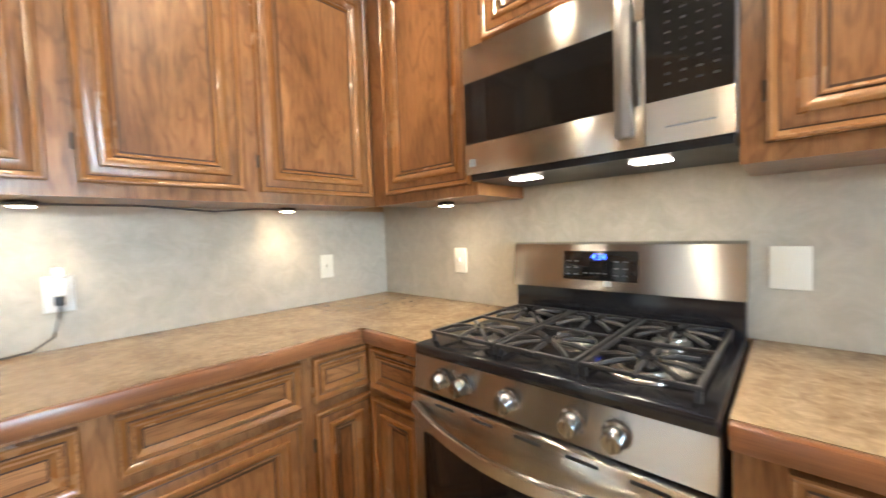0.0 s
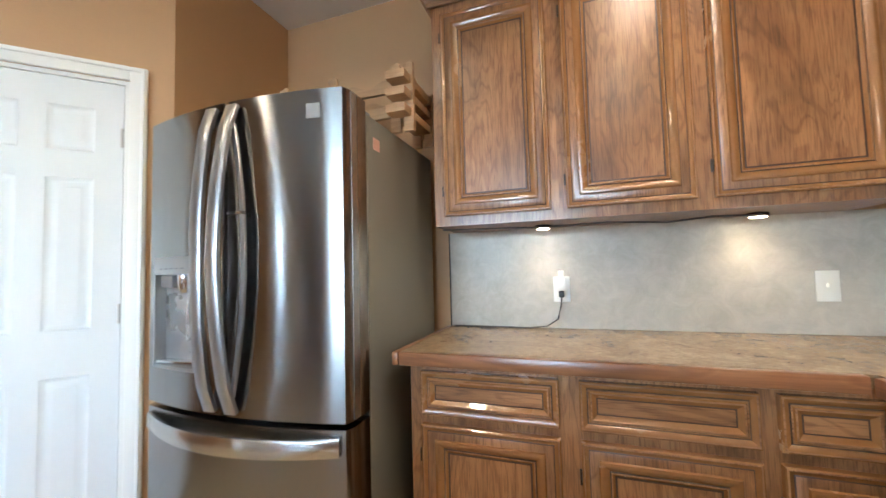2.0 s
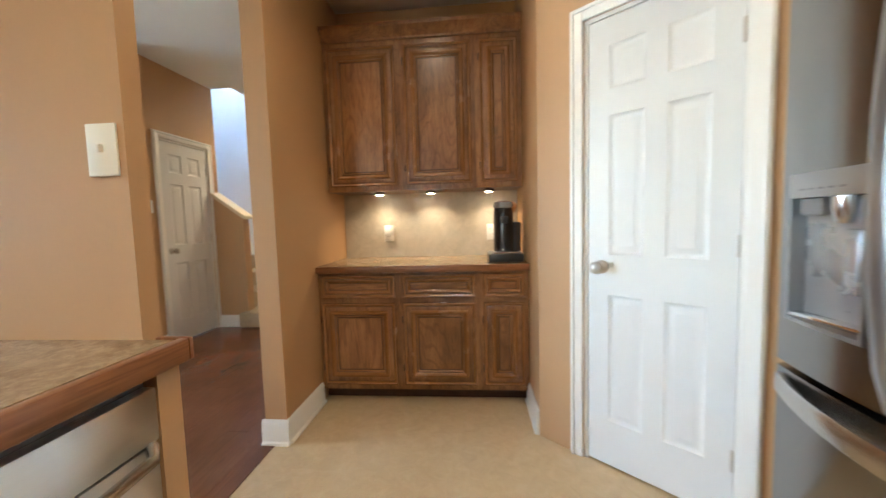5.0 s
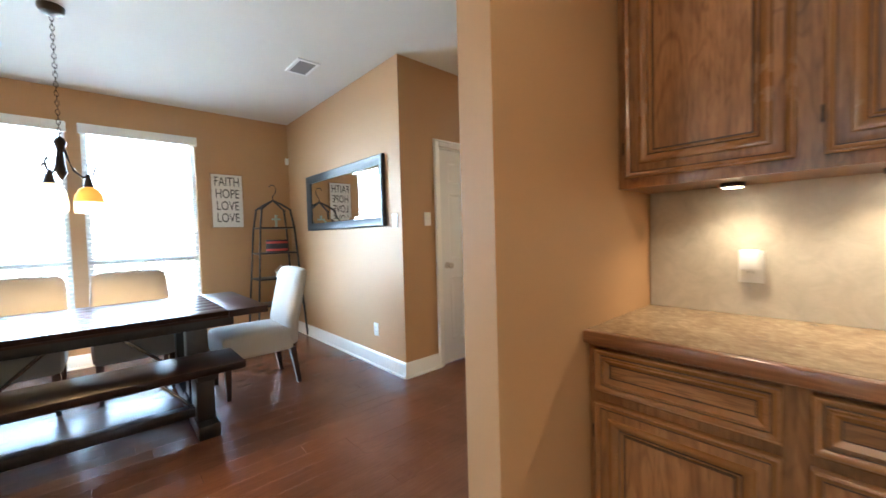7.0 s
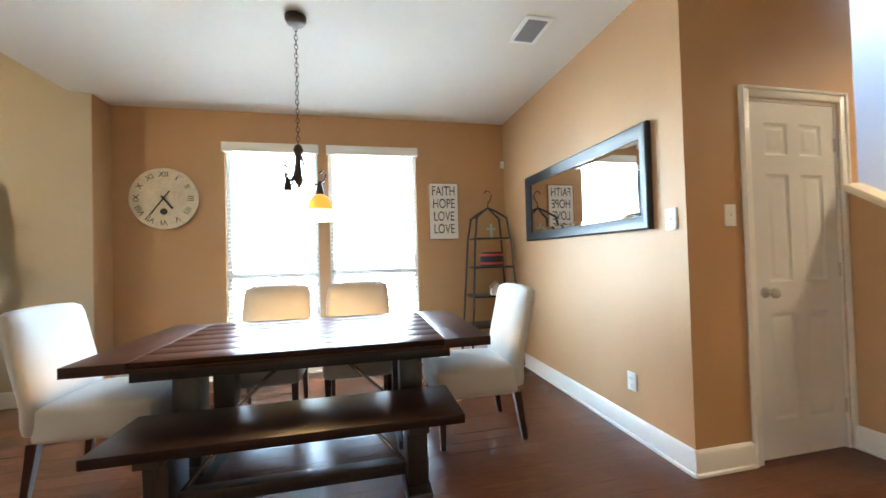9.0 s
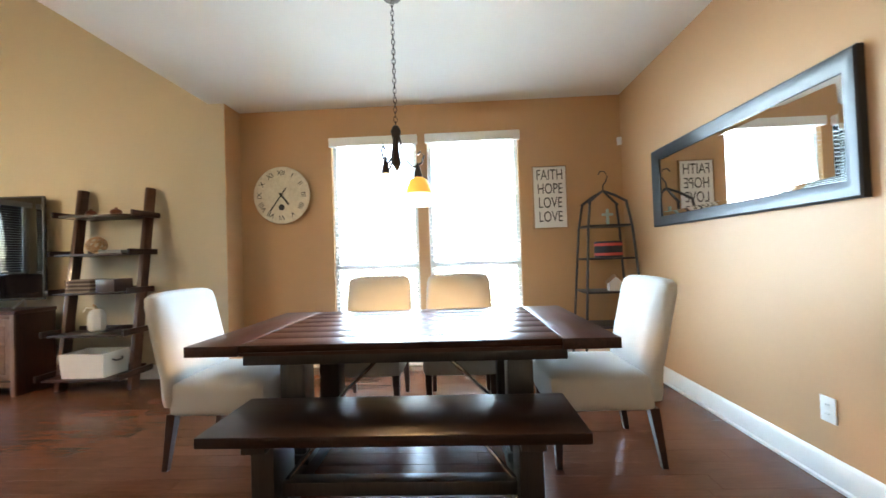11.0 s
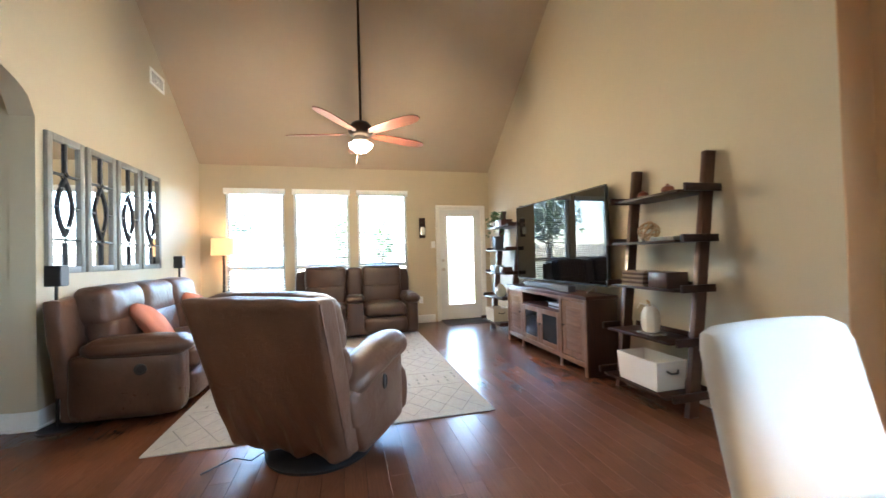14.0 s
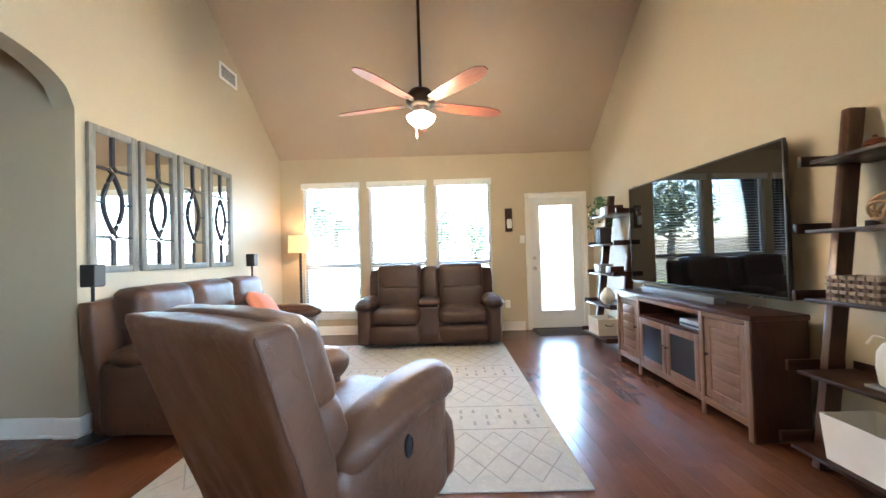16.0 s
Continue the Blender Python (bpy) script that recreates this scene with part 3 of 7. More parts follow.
# ---------------- windows and doors ----------------
def window(name, label, width, height, mid, m, slats=True, sill=True):
    """A single-hung window whose opening starts at the origin: x along the wall, y into the room negative, z up."""
    w = thing(name, label, "window", m, kind="structure")
    f = 0.045
    part("window_frame", boxes((0, 0.05, 0, f, 0.11, height), (width - f, 0.05, 0, width, 0.11, height), (f, 0.05, 0, width - f, 0.11, f), (f, 0.05, height - f, width - f, 0.11, height)), VINYLFRAME, w)
    part("sash_rail", boxes((f, 0.045, mid - 0.03, width - f, 0.10, mid + 0.03), bev=0.004), VINYLFRAME, w)
    g = part("pane", boxes((f, 0.077, f, width - f, 0.081, mid - 0.03)), PANE, w)
    g.visible_shadow = False
    g = part("pane", boxes((f, 0.077, mid + 0.03, width - f, 0.081, height - f)), PANE, w)
    g.visible_shadow = False
    if sill:
        part("window_sill", boxes((-0.06, -0.05, -0.03, width + 0.06, 0.05, -0.002), (-0.04, -0.018, -0.10, width + 0.04, -0.002, -0.031), bev=0.004), TRIM, w)
    if slats:
        part("valance", boxes((-0.015, -0.055, height - 0.075, width + 0.015, 0.0, height + 0.02), bev=0.008), BLIND, w, "white blind valance")
        first = part("slat", boxes((0.012, -0.022, -0.0012, width - 0.012, 0.022, 0.0012)), BLIND, w)
        first.matrix_basis = pose(0, 0.018, 0.07, 12)
        k = 1
        while 0.07 + 0.043 * k < height - 0.09:
            again(first, pose(0, 0.018, 0.07 + 0.043 * k, 12), w)
            k += 1
        part("bottom_rail", boxes((0.012, -0.005, 0.012, width - 0.012, 0.04, 0.036), bev=0.004), BLIND, w)
        for x in (0.14, width - 0.14):
            part("cord", boxes((x - 0.0015, 0.016, 0.03, x + 0.0015, 0.019, height - 0.07)), BLIND, w)
        part("wand", tube([(0.09, -0.03, height - 0.08), (0.088, -0.032, height - 0.75)], 0.004, 6), WHITEPL, w)
    return w


# south windows face the room to the north: x runs west from each opening's east end
for k, (x0, x1) in enumerate(((-2.57, -1.66), (-3.64, -2.68))):
    window(f"window_{k + 1}", "tall window with white horizontal blind in brown wall", x1 - x0, 1.92, 0.575, pose(x1, -7.34, 0.48, 0, 0, 180))
for k, (y0, y1) in enumerate(((-3.46, -2.58), (-4.50, -3.60), (-5.50, -4.64))):
    window(f"window_{k + 3}", "tall living room window with raised-slat white blind", y1 - y0, 2.0, 0.72, pose(4.58, y1, 0.34, 0, 0, -90))
window("window_6", "bright front room window down to the floor", 1.15, 1.9, 0.9, pose(-10.3, -5.25, 0.10, 0, 0, 90))
# added window out of view; its blind dims the stairwell's light
window("window_7", "unseen added upstairs window with white blind, lighting the stairwell", 0.9, 1.5, 0.75, pose(-6.1, -8.2, 3.4, 0, 0, 180), sill=False)


def casing(width, height, w, y=-0.018, cw=0.062):
    """Moulded white trim round an opening that starts at x 0."""
    part("casing", boxes((-cw, y, 0.001, 0, -0.001, height + cw), (width, y, 0.001, width + cw, -0.001, height + cw), (0, y, height, width, -0.001, height + cw), bev=0.005), TRIM, w, "white moulded door casing")
    part("casing_bead", boxes((-cw + 0.008, y - 0.008, 0.001, -cw + 0.022, y + 0.004, height + cw - 0.008), (width + cw - 0.022, y - 0.008, 0.001, width + cw - 0.008, y + 0.004, height + cw - 0.008), (-cw + 0.022, y - 0.008, height + cw - 0.022, width + cw - 0.022, y + 0.004, height + cw - 0.008), bev=0.003), TRIM, w)
    part("jamb", boxes((0, 0.001, 0, 0.018, 0.11, height), (width - 0.018, 0.001, 0, width, 0.11, height), (0.018, 0.001, height - 0.018, width - 0.018, 0.11, height)), TRIM, w)


def panel_door(name, label, width, height, m, knob="left", setback=0.006):
    """A closed six-panel door in its casing; the room lies at -y."""
    d = thing(name, label, "door", m, kind="structure")
    casing(width, height, d)
    x0, x1, z0, z1 = 0.021, width - 0.021, 0.012, height - 0.021
    W, H, y = x1 - x0, z1 - z0, setback
    leaf = part("leaf", boxes((x0, y + 0.011, z0, x1, y + 0.035, z1)), DOORWHITE, d)
    st, mid = 0.115 * W / 0.7, 0.10 * W / 0.7
    pw = (W - 2 * st - mid) / 2
    rows = [(0.21, 0.80), (0.98, 1.59), (1.70, 1.885)]
    rows = [(z0 + a * H / 2.0, z0 + b * H / 2.0) for a, b in rows]
    bars = [(x0, y, z0, x0 + st, y + 0.011, z1), (x1 - st, y, z0, x1, y + 0.011, z1), (x0 + st + pw, y, z0, x1 - st - pw, y + 0.011, z1)]
    levels = [z0] + [v for r in rows for v in r] + [z1]
    for a, b in zip(levels[::2], levels[1::2]):
        for xa in (x0 + st, x1 - st - pw):
            bars.append((xa, y, a, xa + pw, y + 0.011, b))
    part("stile", boxes(*bars), DOORWHITE, leaf)
    for a, b in rows:
        for xa in (x0 + st, x1 - st - pw):
            part("panel", relief(pw, b - a, [(0.0, 0.0), (0.012, -0.009), (0.022, -0.009), (0.04, -0.001), (0.043, -0.001)], x=xa, z=a, y=y), DOORWHITE, leaf)
    kx = x0 + 0.062 if knob == "left" else x1 - 0.062
    rose = lathe([(0.031, 0), (0.031, 0.006), (0.024, 0.012), (0.012, 0.014), (0.012, 0.036)], 20)
    part("door_handle", rose, NICKEL, leaf, "satin nickel rose", pose(kx, y, 0.94, 90))
    part("knob", lathe([(0.010, 0.034), (0.022, 0.040), (0.029, 0.052), (0.027, 0.064), (0.016, 0.071), (0.004, 0.072)], 20), NICKEL, leaf, "satin nickel knob", pose(kx, y, 0.94, 90))
    hx = x1 - 0.004 if knob == "left" else x0 + 0.004
    for z in (0.25, 1.05, height - 0.25):
        part("hinge", tube([(hx, y - 0.004, z - 0.04), (hx, y - 0.004, z + 0.04)], 0.006, 8), NICKEL, leaf)
    return d


panel_door("door_1", "white six-panel pantry door with nickel knob, closed", 0.605, 2.04, PM @ pose(0.25, 0, 0), "left")
panel_door("door_2", "white six-panel hall closet door with nickel knob, closed", 0.67, 2.04, pose(-5.13, -4.78, 0, 0, 0, 180), "left")
# casing of another door down the arch hall
d = thing("door_3", "white painted door and casing in the small hall", "door", pose(1.345, -0.74, 0, 0, 0, -90), kind="structure")
part("casing", boxes((-0.06, -0.018, 0, 0, -0.002, 2.10), (0.76, -0.018, 0, 0.83, -0.002, 2.10), (0, -0.018, 2.04, 0.76, -0.002, 2.10), bev=0.004), TRIM, d)
part("leaf", boxes((0.002, -0.01, 0.01, 0.758, -0.003, 2.038)), DOORWHITE, d)

# glazed back door
d = thing("door_4", "white back door with one large bright pane, closed", "door", pose(4.58, -6.085, 0, 0, 0, -90), kind="structure")
casing(0.83, 2.05, d)
leaf = part("leaf", boxes((0.021, 0.02, 0.015, 0.155, 0.06, 2.03), (0.675, 0.02, 0.015, 0.809, 0.06, 2.03), (0.155, 0.02, 0.015, 0.675, 0.06, 0.28), (0.155, 0.02, 1.92, 0.675, 0.06, 2.03)), DOORWHITE, d)
part("glazing_bead", boxes((0.14, 0.008, 0.265, 0.17, 0.022, 1.935), (0.66, 0.008, 0.265, 0.69, 0.022, 1.935), (0.17, 0.008, 0.265, 0.66, 0.022, 0.295), (0.17, 0.008, 1.905, 0.66, 0.022, 1.935), bev=0.005), TRIM, leaf)
g = part("pane", boxes((0.17, 0.036, 0.295, 0.66, 0.040, 1.905)), PANE, leaf)
g.visible_shadow = False
sl = part("slat", boxes((0.172, -0.009, -0.0006, 0.658, 0.009, 0.0006)), BLIND, leaf, "", pose(0, 0.05, 0.31, 15))
for k in range(1, 72):
    again(sl, pose(0, 0.05, 0.31 + k * 0.022, 15), leaf)
part("threshold", boxes((0.0, -0.03, 0.001, 0.83, 0.12, 0.022), bev=0.004), BRONZE, d, "dark metal threshold")
part("deadbolt", lathe([(0.028, 0), (0.028, 0.012), (0.02, 0.018)], 18), NICKEL, leaf, "", pose(0.07, 0.02, 1.10, 90))
part("knob", lathe([(0.03, 0), (0.03, 0.008), (0.011, 0.012), (0.011, 0.035), (0.024, 0.042), (0.028, 0.055), (0.02, 0.068), (0.004, 0.07)], 18), NICKEL, leaf, "", pose(0.07, 0.02, 0.94, 90))

# ---------------- stairs ----------------
# bottom step juts out past the half wall, the flight climbs south
st = thing("staircase", "beige carpeted stairs climbing beside half walls", "stairs", kind="structure")
part("step", soft_block(-7.12, -4.50, 0.0, -5.74, -4.21, 0.185, 0.035, 0.0, 6), CARPET, st)
for k in range(1, 14):
    part("step", soft_block(-7.195, -4.47 - 0.26 * k - 0.06, 0.0 if k < 3 else 0.18 * (k - 2), -5.955, -4.47 - 0.26 * (k - 1), 0.185 * (k + 1), 0.03, 0.0, 5), CARPET, st)
part("tread_base", boxes((-7.10, -4.60, 0.0, -5.96, -4.47, 0.18)), CARPET, st)
# sloped half walls with caps
def half_wall(x0, x1, ya, yb, za, zb, capmat, body):
    h = thing("half_wall", "low sloped stair wall with a painted cap", "half wall", kind="structure")
    bm = bmesh.new()
    vs = [[bm.verts.new((x, y, z)) for y, z in ((ya, 0), (yb, 0), (yb, zb - 0.045), (ya, za - 0.045))] for x in (x0, x1)]
    bm.faces.new(vs[0])
    bm.faces.new(vs[1][::-1])
    for k in range(4):
        bm.faces.new((vs[0][k], vs[1][k], vs[1][(k + 1) % 4], vs[0][(k + 1) % 4]))
    part("wall_body", bm, body, h)
    bm = bmesh.new()
    s = (zb - za) / (yb - ya)
    y2 = yb + 0.035
    vs = [[bm.verts.new((x, y, z)) for y, z in ((ya, za - 0.043), (y2, za + s * (y2 - ya) - 0.043), (y2, za + s * (y2 - ya)), (ya, za))] for x in (x0 - 0.035, x1 + 0.035)]
    bm.faces.new(vs[0])
    bm.faces.new(vs[1][::-1])
    for k in range(4):
        bm.faces.new((vs[0][k], vs[1][k], vs[1][(k + 1) % 4], vs[0][(k + 1) % 4]))
    bmesh.ops.bevel(bm, geom=bm.edges[:], offset=0.008, segments=2, affect="EDGES")
    part("cap", bm, capmat, h, "painted sloping cap")


half_wall(-5.95, -5.83, -4.78, -4.42, 1.57, 1.31, CREAM, CARAMEL)
half_wall(-7.32, -7.20, -5.12, -4.50, 1.80, 1.30, TRIM, STAIRWHITE)
whole("trim", extrude_outline([(-7.197, 0.3), (-7.18, 0.3), (-7.18, 0.42), (-7.197, 0.42)], -4.55, -4.50), TRIM, "white skirting beside the stairs", "trim", kind="structure")
bm = bmesh.new()
vs = [[bm.verts.new((x, y, z)) for y, z in ((-4.52, 0.28), (-4.52, 0.44), (-7.9, 0.44 + 0.7115 * 3.38), (-7.9, 0.28 + 0.7115 * 3.38))] for x in (-7.197, -7.178)]
bm.faces.new(vs[0]); bm.faces.new(vs[1][::-1])
for k in range(4):
    bm.faces.new((vs[0][k], vs[1][k], vs[1][(k + 1) % 4], vs[0][(k + 1) % 4]))
whole("trim", bm, TRIM, "white sloping stair skirting board", "trim", kind="structure")
baseboard([(-5.83, -4.405, -5.83, -4.78), (-5.95, -4.42, -5.815, -4.42)])

# ---------------- outside ----------------
GRASS = plain("lawn", (0.09, 0.12, 0.035), 0.95, vary=0.35, scale=3, relief_scale=60, relief_amount=0.8)
FENCEWOOD = wood("cedar fence", (0.36, 0.32, 0.27), (0.56, 0.51, 0.44), "z", 0.8, 1.0, 0.0, 0.2, 0.3)
BARK = plain("bark", (0.07, 0.05, 0.035), 0.95, vary=0.4, scale=12, relief_scale=40, relief_amount=1.0)
LEAF = plain("tree leaf", (0.055, 0.085, 0.035), 0.6, vary=0.4, scale=8)
HOUSEWALL = plain("pale brick house", (0.42, 0.34, 0.27), 0.9, vary=0.15, scale=3)
ROOF = plain("grey shingle roof", (0.14, 0.13, 0.12), 0.9, vary=0.2, scale=8)
whole("ground", boxes((-400, -400, -0.6, 400, 400, -0.2)), GRASS, "green lawn reaching to the horizon", "ground", kind="structure")
whole("patio", boxes((4.75, -8.5, -0.19, 7.6, -1.0, -0.06), bev=0.01), plain("patio concrete", (0.42, 0.40, 0.37), 0.9, vary=0.12), "pale concrete patio outside the living room", "patio", kind="structure")


def fence(x, y0, y1, m, n):
    f = thing("fence", "weathered cedar board fence round the garden", "fence", m)
    first = part("board", boxes((0, -0.07, -0.2, 0.02, 0.07, 1.62), bev=0.004), FENCEWOOD, f)
    first.matrix_basis = pose(x, y0, 0)
    for k in range(1, n):
        again(first, pose(x, y0 + (y1 - y0) * k / (n - 1), random.uniform(-0.01, 0.01)), f)
    for z in (0.2, 0.8, 1.4):
        part("rail", boxes((x + 0.022, y0, z, x + 0.06, y1, z + 0.09)), FENCEWOOD, f)


fence(15.0, -16, 8, None, 150)
fence(0, -7.0, 13.0, pose(-4, -13.5, 0, 0, 0, -90), 120)


def tree(x, y, h, r, seed, count=2600):
    rnd = random.Random(seed)
    t = thing("tree", "leafy broad garden tree behind the fence", "tree", pose(x, y, -0.2))
    bm = tube([(0, 0, 0), (0.05, 0.02, h * 0.22), (0.0, 0.08, h * 0.45), (0.05, 0, h * 0.8)], [0.2, 0.16, 0.12, 0.03], 8)
    for k in range(9):
        a, z = rnd.uniform(0, 6.28), h * rnd.uniform(0.28, 0.6)
        l = r * rnd.uniform(0.6, 0.95)
        tube([(0, 0, z), (math.cos(a) * l * 0.5, math.sin(a) * l * 0.5, z + l * 0.35), (math.cos(a) * l, math.sin(a) * l, z + l * 0.5)], [0.07, 0.045, 0.015], 6, bm)
    part("trunk", bm, BARK, t)
    verts, faces = [], []
    for k in range(count):
        d = Vector((rnd.gauss(0, 1), rnd.gauss(0, 1), rnd.gauss(0, 1))).normalized() * (rnd.random() ** 0.4)
        lump = 0.75 + 0.35 * noise.noise(d * 2.3 + Vector((seed, 0, 0)))
        c = Vector((d.x * r * lump, d.y * r * lump, h * 0.62 + d.z * h * 0.38 * lump))
        u = Vector((rnd.gauss(0, 1), rnd.gauss(0, 1), rnd.gauss(0, 1))).normalized()
        w = u.orthogonal().normalized()
        s = rnd.uniform(0.07, 0.16)
        i = len(verts)
        verts += [c - u * s, c + w * s * 0.5, c + u * s, c - w * s * 0.5]
        faces.append((i, i + 1, i + 2, i + 3))
    me = bpy.data.meshes.new("crown")
    me.from_pydata([tuple(v) for v in verts], [], faces)
    me.materials.append(LEAF)
    ob = new("crown", me)
    ob.parent = t


tree(14.4, -4.35, 4.2, 1.3, 3, 800)
tree(13.6, -5.9, 3.4, 0.6, 5, 500)
tree(13.5, 1.2, 5.2, 2.0, 13)
tree(22, 2, 6.5, 3, 7)
hs = thing("house", "pale neighbour house with grey roof beyond the fence", "house", pose(34, 4, -0.2))
part("wall", boxes((0, -7, 0, 9, 7, 2.9)), HOUSEWALL, hs)
part("roof", extrude_outline([(-0.6, 2.85), (9.6, 2.85), (4.5, 5.4)], -7.6, 7.6), ROOF, hs)


# ---------------- kitchen ----------------
DOOR_STEPS = [(0, -0.019), (0, 0.003), (0.003, 0.006), (0.008, 0.006), (0.012, 0.001), (0.020, -0.002), (0.023, 0.0), (0.048, 0.0), (0.051, 0.006), (0.057, 0.008), (0.062, 0.006), (0.078, -0.007), (0.081, -0.004), (0.085, -0.004), (0.092, -0.011), (0.098, -0.011)]
DRAWER_STEPS = [(0, -0.019), (0, 0.003), (0.003, 0.006), (0.008, 0.006), (0.021, -0.005), (0.024, -0.002), (0.028, -0.002), (0.031, 0.003), (0.036, 0.003), (0.049, -0.009), (0.053, -0.009)]


def front(name, x0, x1, z0, z1, parent, kind="door"):
    steps = DOOR_STEPS if kind == "door" else DRAWER_STEPS
    f = min(1.0, (x1 - x0) / 2 / 0.10, (z1 - z0) / 2 / 0.056 if kind != "door" else 1.0)
    steps = [(i * f, d) for i, d in steps]
    bm = relief(x1 - x0, z1 - z0, steps)
    bm.faces.new([v for v in bm.verts][3::-1])
    bm.normal_update()
    for fc in bm.faces:
        if abs(fc.normal.y) < 0.97:
            fc.material_index = 1
    bm.faces.ensure_lookup_table()
    # narrow groove rings take a darker brown than the moulding
    for k in ((5, 11, 14) if kind == "door" else (4, 9)):
        for fc in bm.faces[4 * k:4 * k + 4]:
            fc.material_index = 2
    ob = part(name, bm, CAB_V if kind == "door" else CAB_X, parent)
    ob.data.materials.append(CAB_EDGE)
    ob.data.materials.append(GROOVE_DARK)
    ob.matrix_basis = pose(x0, -0.0195, z0)
    if kind == "door" and z1 - z0 > 0.4:
        for z in (0.09, z1 - z0 - 0.13):
            part("hinge", boxes((-0.008, -0.001, z, -0.001, 0.012, z + 0.045), bev=0.002), BRONZE, ob)
    return ob


def cabinet(name, label, m, w, depth, z0, z1, fronts, toe=0.0, group=""):
    c = thing(name, label, "cabinet", m, group)
    part("body", boxes((0, 0.019, z0 + toe, w, depth, z1)), CAB_V, c)
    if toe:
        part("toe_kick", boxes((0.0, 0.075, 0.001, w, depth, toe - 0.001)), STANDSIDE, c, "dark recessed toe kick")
    part("face_frame", boxes((0, 0, z0 + toe, w, 0.0185, z1)), CAB_V, c)
    for kind, x0, x1, a, b in fronts:
        front("door" if kind == "door" else "drawer", x0, x1, a, b, c, kind)
    return c


BASEZ = 0.865
base_label = "stained oak base cabinet with raised-panel door and drawer"
up_label = "stained oak wall cabinet with raised-panel door"
# north run, x from the west end
for n, (x0, x1, d0, d1) in enumerate(((-1.915, -1.368, -1.868, -1.398), (-1.368, -0.855, -1.337, -0.877), (-0.855, -0.575, -0.833, -0.597))):
    cabinet("base_cabinet", base_label, pose(x0, -0.61, 0), x1 - x0, 0.60, 0, BASEZ, [("drawer", d0 - x0, d1 - x0, 0.69, 0.84), ("door", d0 - x0, d1 - x0, 0.125, 0.655)], 0.1, "kitchen base cabinets")
for n, (x0, x1, d0, d1) in enumerate(((-1.905, -1.38, -1.857, -1.410), (-1.38, -0.885, -1.351, -0.911), (-0.885, -0.315, -0.858, -0.350))):
    cabinet("wall_cabinet", up_label, pose(x0, -0.33, 0), x1 - x0, 0.325, 1.385, 2.40, [("door", d0 - x0, d1 - x0, 1.425, 2.335)], 0, "kitchen wall cabinets")
# east run, x local runs south
EB = lambda y, x: pose(x, y, 0, 0, 0, -90)
cabinet("base_cabinet", base_label, EB(-0.63, -0.61), 0.315, 0.60, 0, BASEZ, [("drawer", 0.04, 0.30, 0.69, 0.84), ("door", 0.04, 0.30, 0.125, 0.655)], 0.1, "kitchen base cabinets")
cabinet("base_cabinet", base_label, EB(-1.725, -0.61), 0.70, 0.60, 0, BASEZ, [("drawer", 0.075, 0.64, 0.69, 0.84), ("door", 0.075, 0.64, 0.125, 0.655)], 0.1, "kitchen base cabinets")
cabinet("wall_cabinet", up_label, EB(-0.345, -0.33), 0.612, 0.325, 1.385, 2.40, [("door", 0.105, 0.585, 1.425, 2.335)], 0, "kitchen wall cabinets")
cabinet("wall_cabinet", "short stained oak cabinet above the microwave", EB(-0.957, -0.33), 0.755, 0.325, 1.885, 2.40, [("door", 0.045, 0.365, 1.915, 2.335), ("door", 0.385, 0.71, 1.915, 2.335)], 0, "kitchen wall cabinets")
cabinet("wall_cabinet", up_label, EB(-1.712, -0.33), 0.60, 0.325, 1.385, 2.40, [("door", 0.048, 0.555, 1.425, 2.335)], 0, "kitchen wall cabinets")


def crown(name, pts, parent_label):
    """Crown moulding along a level line of (x, y) points; its room side lies to the right."""
    prof = [(0.0, 2.385), (0.012, 2.385), (0.014, 2.40), (0.022, 2.405), (0.03, 2.43), (0.05, 2.452), (0.056, 2.455), (0.056, 2.478), (0.0, 2.478)]
    bm = bmesh.new()
    P = [Vector((*p, 0)) for p in pts]
    rings = []
    for k, p in enumerate(P):
        d1 = (P[k] - P[k - 1]).normalized() if k else (P[1] - P[0]).normalized()
        d2 = (P[k + 1] - P[k]).normalized() if k < len(P) - 1 else d1
        n1, n2 = Vector((d1.y, -d1.x, 0)), Vector((d2.y, -d2.x, 0))
        nn = (n1 + n2) / max(0.2, 1 + n1.dot(n2))
        rings.append([bm.verts.new(p + nn * a + Vector((0, 0, z))) for a, z in prof])
    for r0, r1 in zip(rings, rings[1:]):
        for k in range(len(prof)):
            j = (k + 1) % len(prof)
            bm.faces.new((r0[k], r0[j], r1[j], r1[k]))
    bm.faces.new(rings[0])
    bm.faces.new(rings[-1][::-1])
    return whole(name, bm, CAB_X, parent_label, "trim", kind="structure")


crown("trim_crown_kitchen", [(-1.907, -0.01), (-1.907, -0.332), (-0.332, -0.332), (-0.332, -2.32)], "stained oak crown moulding on the wall cabinets")
# worktops
ct = thing("countertop", "tan mottled laminate counter with oak edge", "countertop")
part("slab", boxes((-1.945, -0.625, 0.868, -0.0, -0.0, 0.905), (-0.625, -0.952, 0.868, -0.0, -0.6255, 0.905)), LAMINATE, ct)
part("edge", boxes((-1.945, -0.652, 0.858, -0.652, -0.6255, 0.906), bev=0.006), EDGE_X, ct, "oak counter edge")
part("edge", boxes((-1.972, -0.652, 0.858, -1.9455, -0.002, 0.906), bev=0.006), EDGE_Y, ct, "oak counter edge")
part("edge", boxes((-0.652, -0.952, 0.858, -0.6255, -0.6535, 0.906), bev=0.006), EDGE_Y, ct, "oak counter edge")
ct = thing("countertop", "tan mottled laminate bar counter with oak edge", "countertop")
